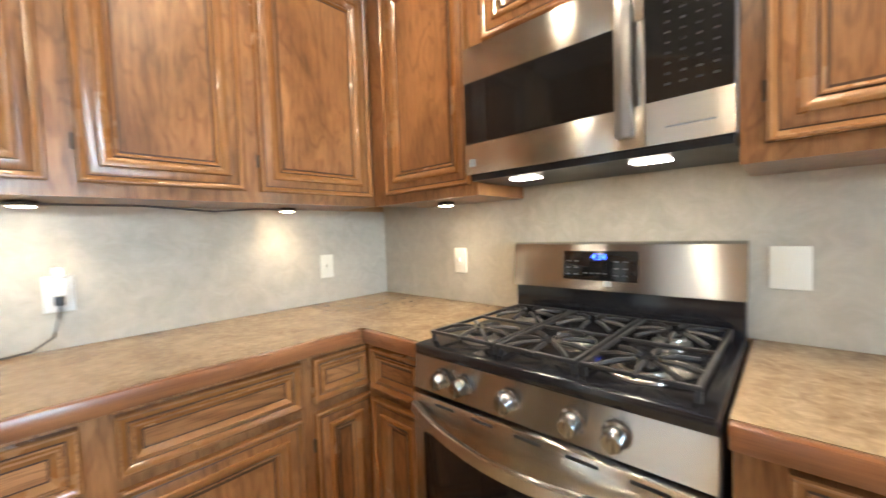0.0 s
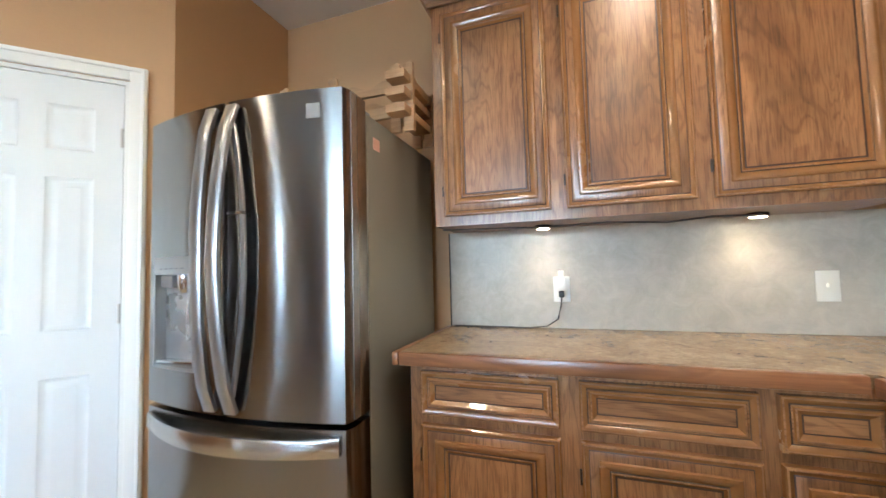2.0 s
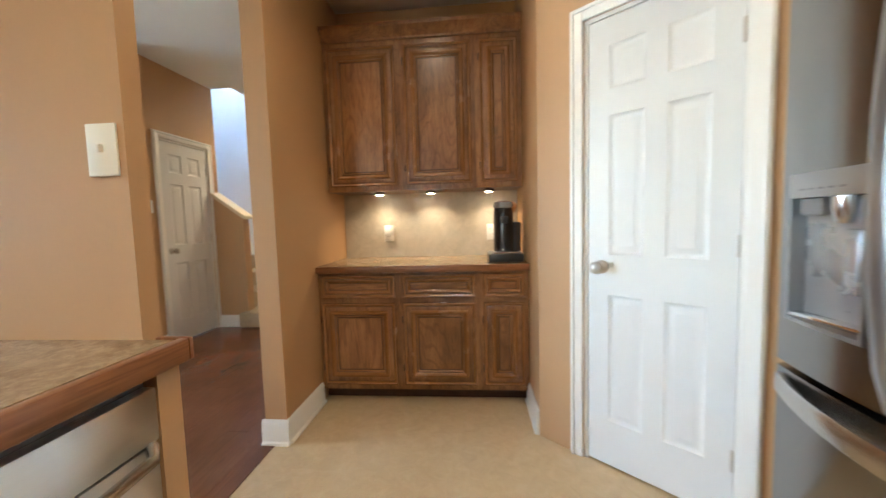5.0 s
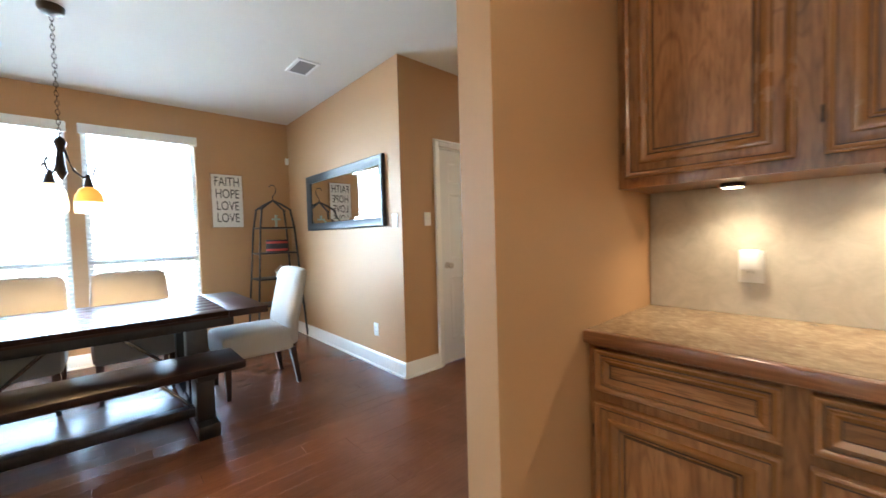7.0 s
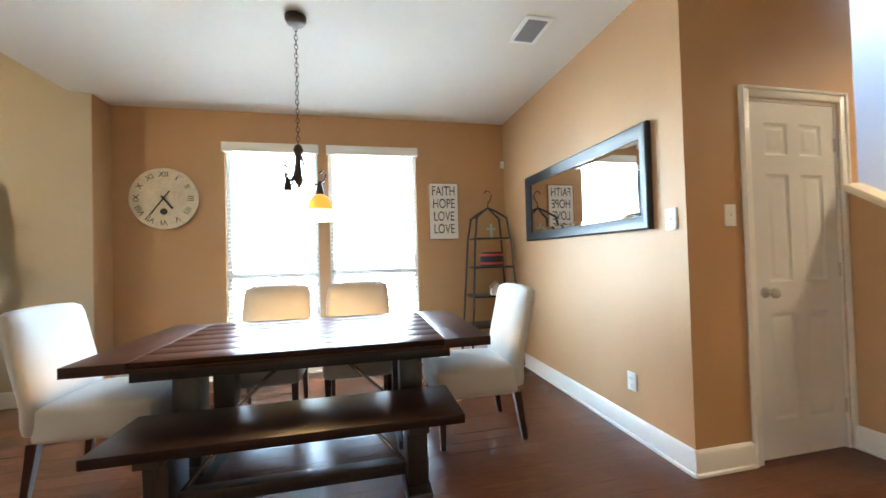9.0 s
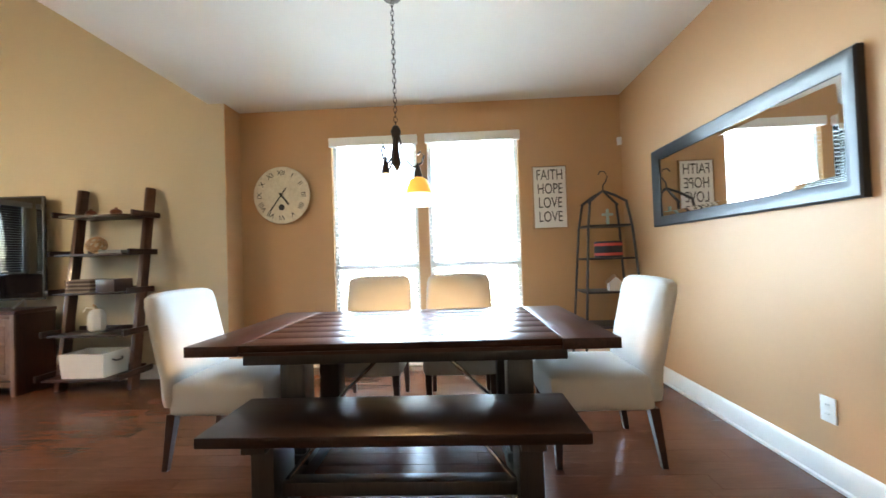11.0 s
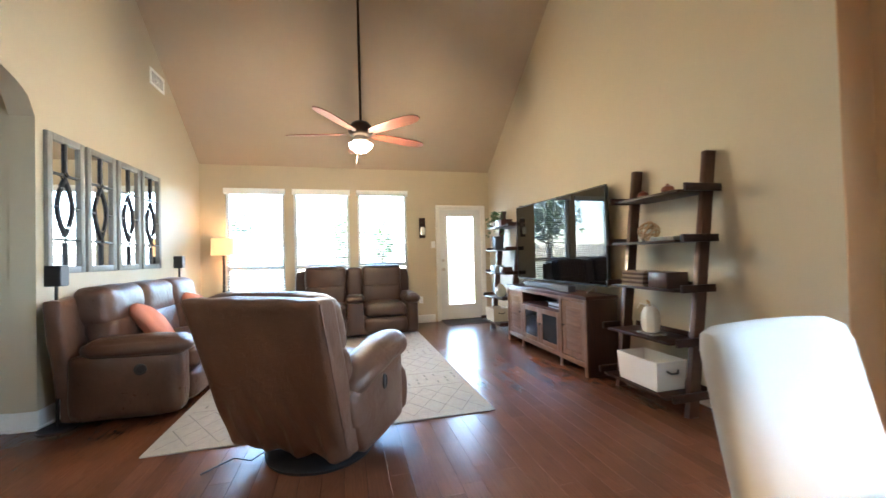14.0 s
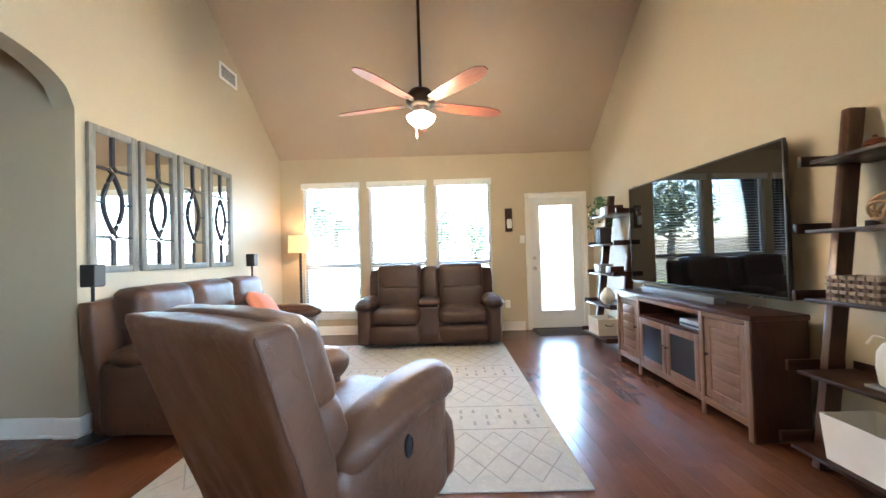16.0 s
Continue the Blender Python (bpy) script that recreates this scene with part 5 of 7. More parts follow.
part("handle", boxes((0.515, -0.042, 1.47, 0.555, -0.022, 1.87), bev=0.006), SATIN, dr, "upright steel handle")
part("handle_stub", boxes((0.522, -0.022, 1.49, 0.548, 0.0, 1.515), (0.522, -0.022, 1.825, 0.548, 0.0, 1.85)), STEEL_X, dr)
cp = part("control_panel", boxes((0.577, 0, 1.448, MW, 0.027, 1.552)), STEEL_X, mw)
part("top_strip", boxes((0.577, 0, 1.845, MW, 0.027, 1.878)), STEEL_X, cp)
part("keypad", boxes((0.577, 0.001, 1.553, MW - 0.002, 0.027, 1.844)), BLACKGLASS, cp, "black glass keypad")
for i in range(4):
    for j in range(9):
        part("key_mark", boxes((0.625 + 0.032 * i - 0.006, 0.0, 1.585 + 0.024 * j, 0.625 + 0.032 * i + 0.006, 0.0012, 1.590 + 0.024 * j)), KEYMARK, cp)
lettering("4:34", 0.026, BLUEDIGIT, cp, pose(0.668, -0.0005, 1.825, 90), "clock_digits")
part("slot_line", boxes((0.62, -0.001, 1.485, 0.72, 0.001, 1.489)), GREYPL, cp)
part("badge", boxes((0.02, -0.002, 1.475, 0.045, 0.001, 1.50)), GREYPL, dr)
part("underside", boxes((0.004, 0.03, 1.43, MW - 0.004, 0.37, 1.454)), BLACK, mw)
for lx in (0.17, 0.56):
    part("cooktop_lamp", boxes((lx - 0.045, 0.09, 1.4255, lx + 0.045, 0.15, 1.4295)), glow("cool cooktop lamp", (1.0, 0.86, 0.66), 1.6), mw, "lit lamp under the microwave")
    lamp("SPOT", (-0.52, -0.957 - lx, 1.415), 0.12, (1.0, 0.82, 0.6), 0.03, (-0.45, -0.957 - lx, 0.5), 130, 0.9)

# ---- nook ----
NB = lambda y, x: pose(x, y, 0, 0, 0, 90)
nook_base = "stained oak nook base cabinet with drawer and raised-panel door"
for a, b in ((-2.793, -2.265), (-2.265, -1.757), (-1.757, -1.453)):
    w = b - a
    cabinet("base_cabinet", nook_base, NB(a, -4.05), w, 0.565, 0, BASEZ, [("drawer", 0.025, w - 0.025, 0.69, 0.835), ("door", 0.025, w - 0.025, 0.125, 0.655)], 0.085, "nook base cabinets")
    cabinet("wall_cabinet", "stained oak nook wall cabinet with raised-panel door", NB(a, -4.30), w, 0.315, 1.385, 2.40, [("door", 0.03, w - 0.03, 1.42, 2.345)], 0, "nook wall cabinets")
crown("trim_crown_nook", [(-4.298, -2.793), (-4.298, -1.452)], "stained oak crown moulding over the nook cabinets")
ct = thing("countertop", "tan laminate nook counter with oak edge", "countertop")
part("slab", boxes((-4.618, -2.793, 0.868, -4.035, -1.453, 0.895)), LAMINATE, ct)
part("edge", boxes((-4.035, -2.793, 0.852, -4.005, -1.43, 0.896), bev=0.006), EDGE_Y, ct)
whole("backsplash", boxes((-4.6185, -2.79, 0.896, -4.608, -1.455, 1.384)), SPLASH, "beige plaster backsplash panel in the nook", "backsplash", kind="structure")
outlet_plate(pose(-4.6075, -2.44, 1.08, 0, 0, 90), "white outlet with a small plug-in night light", material=WHITEPL)
nl = thing("night_light", "small white plug-in night light", "night light", pose(-4.598, -2.44, 1.10, 0, 0, 90))
part("shell", boxes((-0.03, -0.04, -0.03, 0.03, 0, 0.045), bev=0.008), WHITEPL, nl)
outlet_plate(pose(-4.6075, -1.65, 1.075, 0, 0, 90), "white outlet behind the coffee maker", material=WHITEPL)
for y in (-2.47, -2.09, -1.67):
    puck(-4.46, y, 1.384, 0.26)
cm = thing("coffee_maker", "tall black pod coffee maker with chrome lid on the nook counter", "coffee maker", pose(-4.25, -1.585, 0.896, 0, 0, 90))
part("base", boxes((-0.11, -0.16, 0.0, 0.115, 0.10, 0.055), bev=0.012), BLACK, cm)
part("drip_tray", boxes((-0.075, -0.155, 0.056, 0.075, -0.04, 0.066), bev=0.003), CHROME, cm)
part("column", lathe([(0.066, 0.055), (0.066, 0.30), (0.064, 0.325), (0.058, 0.345)], 28, None, (0.0, 0.02, 0)), ENAMEL, cm)
part("lid", lathe([(0.064, 0.346), (0.067, 0.356), (0.062, 0.384), (0.03, 0.394)], 28, None, (0.0, 0.02, 0)), plain("grey lid", (0.3, 0.3, 0.32), 0.25, 0.6), cm, "grey chrome lid")
part("spout", boxes((-0.022, -0.09, 0.245, 0.022, -0.03, 0.29), bev=0.006), BLACK, cm)
part("water_tank", lathe([(0.045, 0.055), (0.047, 0.24), (0.04, 0.25)], 20, None, (0.075, 0.06, 0)), plain("smoked tank", (0.05, 0.05, 0.055), 0.1), cm)
whole("wall_sconce_shell", lathe([(0.006, 0), (0.04, 0.05), (0.046, 0.09), (0.04, 0.095)], 14), plain("copper scoop", (0.6, 0.3, 0.15), 0.35, 0.6), "small copper scoop hanging beside the coffee maker", "scoop", m=pose(-4.4, -1.53, 1.19, 0, 30, 0))


# ---------------- dining room ----------------
TABLETOP = wood("dark espresso plank top", (0.016, 0.007, 0.005), (0.050, 0.021, 0.013), "x", 0.28, 1.0, 0.0, 0.35, 0.25)
TABLETOP.node_tree.nodes["Principled BSDF"].inputs["Specular IOR Level"].default_value = 0.09
for nd in TABLETOP.node_tree.nodes:
    if nd.type == "BUMP":
        nd.inputs["Strength"].default_value = 0.4
tb = thing("dining_table", "dark farmhouse trestle dining table with plank top", "table", pose(-2.69, -5.62, 0))
top = part("tabletop", boxes((-0.74, -0.53, 0.70, 0.74, 0.53, 0.716)), ESPRESSO_X, tb)
pl = part("plank", boxes((-0.7435, -0.0745, 0.716, 0.7435, 0.0745, 0.748), bev=0.0015), TABLETOP, top, "", pose(0, -0.455, 0))
for k in range(1, 7):
    again(pl, pose(0, -0.455 + 0.1517 * k, random.uniform(-0.0004, 0.0004), random.uniform(-0.06, 0.06)), top)
for s in (-1, 1):
    part("breadboard_end", boxes((s * 0.745, -0.535, 0.70, s * 1.0, 0.535, 0.749), bev=0.002), ESPRESSO_Y, tb)
part("apron", boxes((-0.80, -0.40, 0.62, 0.80, -0.36, 0.699), (-0.80, 0.36, 0.62, 0.80, 0.40, 0.699), (-0.80, -0.36, 0.62, -0.76, 0.36, 0.699), (0.76, -0.36, 0.62, 0.80, 0.36, 0.699), bev=0.004), BLACKWOOD, tb)
for s in (-1, 1):
    for y in (-0.27, 0.27):
        part("leg", boxes((s * 0.58 - 0.065, y - 0.065, 0.10, s * 0.58 + 0.065, y + 0.065, 0.619), (s * 0.58 - 0.08, y - 0.08, 0.101, s * 0.58 + 0.08, y + 0.08, 0.15), bev=0.008), BLACKWOOD, tb)
    part("foot", boxes((s * 0.58 - 0.07, -0.46, 0.001, s * 0.58 + 0.07, 0.46, 0.099), bev=0.012), BLACKWOOD, tb)
part("stretcher", boxes((-0.51, -0.05, 0.17, 0.51, 0.05, 0.24), bev=0.006), BLACKWOOD, tb)
for s in (-1, 1):
    part("brace", tube([(s * 0.52, 0.0, 0.24), (s * 0.12, 0.0, 0.618)], 0.012, 8), STEEL_X, tb, "steel tie rod")

BENCHTOP = wood("satin espresso bench wood", (0.012, 0.006, 0.005), (0.034, 0.016, 0.011), "x", 0.36, 1.0, 0.0, 0.35, 0.2)
BENCHTOP.node_tree.nodes["Principled BSDF"].inputs["Specular IOR Level"].default_value = 0.2
bn = thing("dining_bench", "dark wooden trestle bench beside the dining table", "bench", pose(-2.69, -5.04, 0))
part("seat", boxes((-0.775, -0.21, 0.405, 0.775, 0.21, 0.45), bev=0.006), BENCHTOP, bn)
for s in (-1, 1):
    part("leg", boxes((s * 0.56 - 0.05, -0.10, 0.09, s * 0.56 + 0.05, 0.10, 0.36), bev=0.006), BLACKWOOD, bn)
    part("foot", boxes((s * 0.56 - 0.06, -0.18, 0.001, s * 0.56 + 0.06, 0.18, 0.09), bev=0.01), BLACKWOOD, bn)
    part("bearer", boxes((s * 0.56 - 0.05, -0.17, 0.36, s * 0.56 + 0.05, 0.17, 0.404), bev=0.005), BLACKWOOD, bn)
    part("brace", tube([(s * 0.52, 0, 0.14), (s * 0.30, 0, 0.40)], 0.011, 8), STEEL_X, bn, "steel tie rod")
part("stretcher", boxes((-0.51, -0.035, 0.11, 0.51, 0.035, 0.17), bev=0.005), BLACKWOOD, bn)


def parsons_chair(m):
    """Upholstered chair that faces +x."""
    c = thing("dining_chair", "cream linen upholstered dining chair with dark tapered legs", "chair", m, "chairs round the table")
    bm = soft_block(-0.25, -0.26, 0.30, 0.29, 0.26, 0.49, 0.032, 0.014, 10)
    part("seat", bm, LINEN, c)
    bm = soft_block(-0.30, -0.265, 0.34, -0.205, 0.265, 0.97, 0.045, 0.012, 9)
    for v in bm.verts:
        v.co.x -= 0.10 * max(0, v.co.z - 0.5) / 0.45
    part("backrest", bm, LINEN, c)
    for x, y, dx in ((-0.24, -0.225, -0.05), (-0.24, 0.225, -0.05), (0.25, -0.225, 0.0), (0.25, 0.225, 0.0)):
        bm = bmesh.new()
        vs = [[bm.verts.new((x + o + h * a, y + h * b, z)) for a, b in ((-1, -1), (1, -1), (1, 1), (-1, 1))] for z, h, o in ((0.001, 0.014, dx), (0.315, 0.024, 0.0))]
        for k in range(4):
            bm.faces.new((vs[0][k], vs[0][(k + 1) % 4], vs[1][(k + 1) % 4], vs[1][k]))
        bm.faces.new(vs[0][::-1])
        bm.faces.new(vs[1])
        part("leg", bm, ESPRESSO_Z, c, "dark tapered leg")
    return c


chair = parsons_chair(pose(-1.62, -5.64, 0, 0, 0, 180))
copy_thing(chair, pose(-3.72, -5.62, 0, 0, 0, 0))
copy_thing(chair, pose(-2.29, -6.28, 0, 0, 0, 90))
copy_thing(chair, pose(-2.97, -6.28, 0, 0, 0, 90))

# chandelier
CX, CY = -2.63, -5.62
AMBER = glow("lit amber glass", (1.0, 0.40, 0.06), 0.027)
AMBERLOW = glow("lit pale glass, also glare-washed shades", (1.0, 0.72, 0.36), 0.09)
for a in (188, 308, 68):
    ca, sa = math.cos(radians(a)) * 0.125, math.sin(radians(a)) * 0.125
    lamp("SPOT", (CX + ca, CY + sa, 1.43), 2.0, (1.0, 0.60, 0.26), 0.05, (CX + ca, CY + sa, 0), 140, 0.5)
ch = thing("chandelier", "dark bronze chandelier with amber glass shades on a chain", "chandelier", pose(CX, CY, 0))
part("canopy", lathe([(0.012, 2.69), (0.055, 2.705), (0.066, 2.725), (0.066, 2.748)], 26), BRONZE, ch)
for k in range(26):
    z0 = 2.69 - 0.0295 * k
    bm = tube([(0.010 * math.cos(a), 0.0, z0 - 0.018 + 0.021 * math.sin(a)) for a in (2 * math.pi * i / 10 for i in range(10))], 0.0021, 5, closed=True)
    part("chain_link", bm, BRONZE, ch, "", pose(0, 0, 0, 0, 0, 90 * (k % 2)))
part("hub", lathe([(0.006, 1.93), (0.02, 1.92), (0.032, 1.89), (0.024, 1.86), (0.014, 1.82), (0.02, 1.74), (0.03, 1.70), (0.016, 1.67), (0.004, 1.65)], 18), BRONZE, ch)
for a in (188, 308, 68):
    ca, sa = math.cos(radians(a)), math.sin(radians(a))
    pts = [(ca * r, sa * r, z) for r, z in ((0.015, 1.87), (0.03, 1.80), (0.055, 1.72), (0.10, 1.675), (0.15, 1.70), (0.165, 1.745), (0.145, 1.77), (0.125, 1.75))]
    arm = part("arm", tube(pts, 0.007, 8), BRONZE, ch)
    part("socket", lathe([(0.02, 1.60), (0.026, 1.62), (0.018, 1.66), (0.008, 1.70)], 14, None, (ca * 0.125, sa * 0.125, 0)), BRONZE, arm)
    # two shades glow pale to imitate wash-out against the bright window
    sh = part("shade", lathe([(0.077, 1.515), (0.070, 1.558), (0.050, 1.598), (0.022, 1.614)], 22, None, (ca * 0.125, sa * 0.125, 0)), AMBER if a == 188 else AMBERLOW, arm, "lit amber glass bell shade, washed pale where the window glares")
    part("shade_rim", lathe([(0.076, 1.440), (0.080, 1.475), (0.0775, 1.514)], 22, None, (ca * 0.125, sa * 0.125, 0)), AMBERLOW, arm, "pale glowing lower glass")


def grille(m, w, h, label, n, material=None):
    g = thing("air_vent", label, "vent", m)
    part("frame", boxes((0, 0, 0, w, 0.012, 0.03), (0, 0, h - 0.03, w, 0.012, h), (0, 0, 0.03, 0.03, 0.012, h - 0.03), (w - 0.03, 0, 0.03, w, 0.012, h - 0.03), bev=0.003), WHITEPL, g)
    part("backing", boxes((0.03, 0.0095, 0.03, w - 0.03, 0.0115, h - 0.03)), GREYPL, g)
    s = part("slat", boxes((0.031, -0.004, -0.0008, w - 0.031, 0.004, 0.0008)), WHITEPL, g, "", pose(0, 0.005, 0.04, 40))
    for k in range(1, n):
        again(s, pose(0, 0.005, 0.04 + (h - 0.08) * k / (n - 1), 40), g)


grille(pose(-4.29, -5.65, CEIL - 0.001, -90, 0, 0), 0.20, 0.31, "white ceiling air vent with slats", 12)
grille(pose(3.04, -2.2325, 3.33), 0.36, 0.2, "white wall air vent high under the vault", 9)

# clock
ck = thing("wall_clock", "large round aged cream wall clock with roman numerals", "clock", pose(-1.13, -7.305, 1.835, 0, 0, 180))
part("face", lathe([(0.30, 0.0), (0.305, 0.012), (0.298, 0.022), (0.004, 0.022)], 64), CLOCKFACE, ck, "", pose(0, 0, 0, 90))
for k, tx in enumerate(("XII", "I", "II", "III", "IIII", "V", "VI", "VII", "VIII", "IX", "X", "XI")):
    a = radians(30 * k)
    lettering(tx, 0.075, INK, ck, pose(math.sin(a) * 0.235, -0.0235, math.cos(a) * 0.235, 90, 0, 0) @ pose(0, 0, 0, 0, 0, -30 * k), "numeral")
for ang, l, w in ((142, 0.13, 0.010), (216, 0.21, 0.007)):
    a = radians(ang)
    part("pointer", boxes((-w, -0.0305, -0.09 if l > 0.2 else -0.03, w, -0.028, l), bev=0.001), INK, ck, "", pose(0, 0, 0, 0, ang, 0))
part("small_dial", lathe([(0.032, 0), (0.032, 0.003)], 22), INK, ck, "", pose(0.0, -0.022, -0.13, 90))
part("boss", lathe([(0.012, 0), (0.012, 0.012)], 16), INK, ck, "", pose(0, -0.022, 0, 90))

# sign
sg = thing("wall_sign", "white framed sign with the words faith hope love love", "sign", pose(-3.77, -7.337, 1.38, 0, 0, 180))
part("board", boxes((0.012, -0.022, 0.012, 0.343, 0, 0.643)), SIGNWHITE, sg)
part("frame", boxes((0, -0.03, 0, 0.355, 0, 0.011), (0, -0.03, 0.644, 0.355, 0, 0.655), (0, -0.03, 0.011, 0.011, 0, 0.644), (0.344, -0.03, 0.011, 0.355, 0, 0.644), bev=0.002), PINE, sg)
for k, tx in enumerate(("FAITH", "HOPE", "LOVE", "LOVE")):
    o = lettering(tx, 0.155, INK, sg, pose(0.178, -0.0235, 0.555 - 0.145 * k, 90) @ Matrix.Diagonal((0.66, 1.0, 1, 1)), "word")

# corner shelf in the shape of a clothes hanger tower
cs = thing("corner_shelf", "dark metal tower shelf topped by a hanger hook", "shelf", pose(-4.39, -7.06, 0))
DARKMETAL = plain("dark grey metal", (0.06, 0.062, 0.07), 0.45, 0.5)
levels = [(0.03, 0.275), (0.42, 0.26), (0.74, 0.245), (1.05, 0.225), (1.36, 0.20), (1.58, 0.16), (1.64, 0.03)]
for sx in (-1, 1):
    for sy in (-1, 1):
        bm = bmesh.new()
        tube([(sx * 0.29, sy * 0.20, 0.0), (sx * 0.20, sy * 0.14, 1.36), (sx * 0.165, sy * 0.11, 1.60)], 0.012, 6, bm)
        part("leg", bm, DARKMETAL, cs)
for sy in (-1, 1):
    part("hanger_bar", tube([(-0.18, sy * 0.11, 1.585), (-0.08, sy * 0.06, 1.66), (0, 0.0, 1.71), (0.08, sy * 0.06, 1.66), (0.18, sy * 0.11, 1.585)], 0.012, 8), DARKMETAL, cs)
part("hook", tube([(0, 0, 1.70), (0, 0, 1.76), (-0.03, 0, 1.80), (-0.045, 0, 1.85), (-0.02, 0, 1.895), (0.02, 0, 1.90), (0.04, 0, 1.87)], 0.006, 8), DARKMETAL, cs)
for z, w in ((0.42, 0.262), (0.74, 0.242), (1.05, 0.222), (1.36, 0.20)):
    part("shelf_board", boxes((-w, -w * 0.69, z, w, w * 0.69, z + 0.018), bev=0.003), BLACKWOOD, cs)
whole("cross_ornament", boxes((-0.012, -0.01, 0, 0.012, 0.01, 0.15), (-0.05, -0.01, 0.085, 0.05, 0.01, 0.108), bev=0.003), plain("pale green metal", (0.45, 0.58, 0.5), 0.5), "small pale green cross standing on the shelf", "ornament", m=pose(-4.40, -7.0, 1.3785))
hb = thing("hat_box", "round black box with red bands on the shelf", "box", pose(-4.41, -7.04, 1.0685))
part("drum", lathe([(0.125, 0), (0.125, 0.15), (0.12, 0.155)], 30), plain("black cloth", (0.02, 0.02, 0.025), 0.7), hb)
RED = plain("red cloth band", (0.5, 0.05, 0.04), 0.6)
part("band", lathe([(0.127, 0.02), (0.127, 0.045)], 30), RED, hb, "red band")
part("band", lathe([(0.127, 0.11), (0.127, 0.135)], 30), RED, hb, "red band")
hz = thing("house_ornament", "small white wooden house ornament on the shelf", "ornament", pose(-4.43, -6.97, 0.7585))
part("house_body", extrude_outline([(-0.06, 0), (0.06, 0), (0.06, 0.08), (0.0, 0.13), (-0.06, 0.08)], -0.03, 0.03), SIGNWHITE, hz)
part("roof", extrude_outline([(-0.075, 0.072), (0, 0.136), (0.075, 0.072), (0.075, 0.084), (0, 0.15), (-0.075, 0.084)], -0.035, 0.035), PINE, hz)
part("opening", boxes((-0.014, -0.032, 0.04, 0.014, -0.0302, 0.07)), INK, hz)

# mirror
mr = thing("wall_mirror", "large wall mirror with wide black frame", "mirror", pose(-4.698, -6.685, 1.32, 0, 0, 90))
MWD, MHT, FR = 1.68, 0.645, 0.085
bm = bmesh.new()
rings = []
for i, d in ((0, 0.0), (0, 0.03), (0.01, 0.038), (0.03, 0.036), (0.06, 0.026), (FR, 0.014), (FR, 0.0)):
    rings.append([bm.verts.new((a, -d, b)) for a, b in ((i, i), (MWD - i, i), (MWD - i, MHT - i), (i, MHT - i))])
for a, b in zip(rings, rings[1:]):
    for k in range(4):
        bm.faces.new((a[k], a[(k + 1) % 4], b[(k + 1) % 4], b[k]))
part("frame", bm, plain("satin black frame", (0.012, 0.013, 0.016), 0.38, vary=0.1), mr, "wide black frame")
part("mirror_glass", relief(MWD - 2 * FR, MHT - 2 * FR, [(0, 0.0), (0, 0.006), (0.025, 0.009), (0.03, 0.009)], x=FR, z=FR), MIRROR, mr)
part("backing", boxes((FR - 0.01, -0.003, FR - 0.01, MWD - FR + 0.01, -0.0005, MHT - FR + 0.01)), BLACK, mr)
outlet_plate(pose(-4.6985, -4.874, 1.364, 0, 0, 90), "white light switch on tan wall", kind="switch", material=WHITEPL)
outlet_plate(pose(-4.6985, -5.24, 0.352, 0, 0, 90), "white outlet low on tan wall", material=WHITEPL)
outlet_plate(pose(-4.98, -4.7785, 1.374, 0, 0, 180), "white light switch beside the closet door", kind="switch", material=WHITEPL)
whole("alarm_sensor", boxes((-4.695, -7.335, 2.22, -4.655, -7.30, 2.30), bev=0.006), WHITEPL, "small white alarm sensor high in the corner", "sensor")
outlet_plate(pose(-7.72, -5.1385, 1.42, 0, 0, 180), "white thermostat on orange wall", 0.11, 0.11, kind="switch", material=WHITEPL)
# flush light in the hall
fl = thing("ceiling_light", "lit flush round ceiling light in the hall", "light", pose(-6.68, -3.95, CEIL))
part("trim_ring", lathe([(0.10, -0.016), (0.105, -0.001)], 32), WHITEPL, fl)
part("diffuser", lathe([(0.07, -0.022), (0.09, -0.017)], 32), glow("warm diffuser", (1.0, 0.84, 0.6), 2.5), fl)
# recessed cans over the kitchen
for cx, cy in CANS:
    rc = thing("recessed_light", "lit recessed can light in the kitchen ceiling", "light", pose(cx, cy, CEIL), "kitchen ceiling lights")
    part("trim_ring", lathe([(0.075, -0.004), (0.095, -0.003), (0.095, -0.001)], 28), WHITEPL, rc)
    part("lens", lathe([(0.06, -0.006), (0.073, -0.0045)], 28), PUCK, rc)

# ---------------- living room ----------------
def shear(bm, k, z0):
    for v in bm.verts:
        if v.co.z > z0:
            v.co.x -= k * (v.co.z - z0)
    return bm


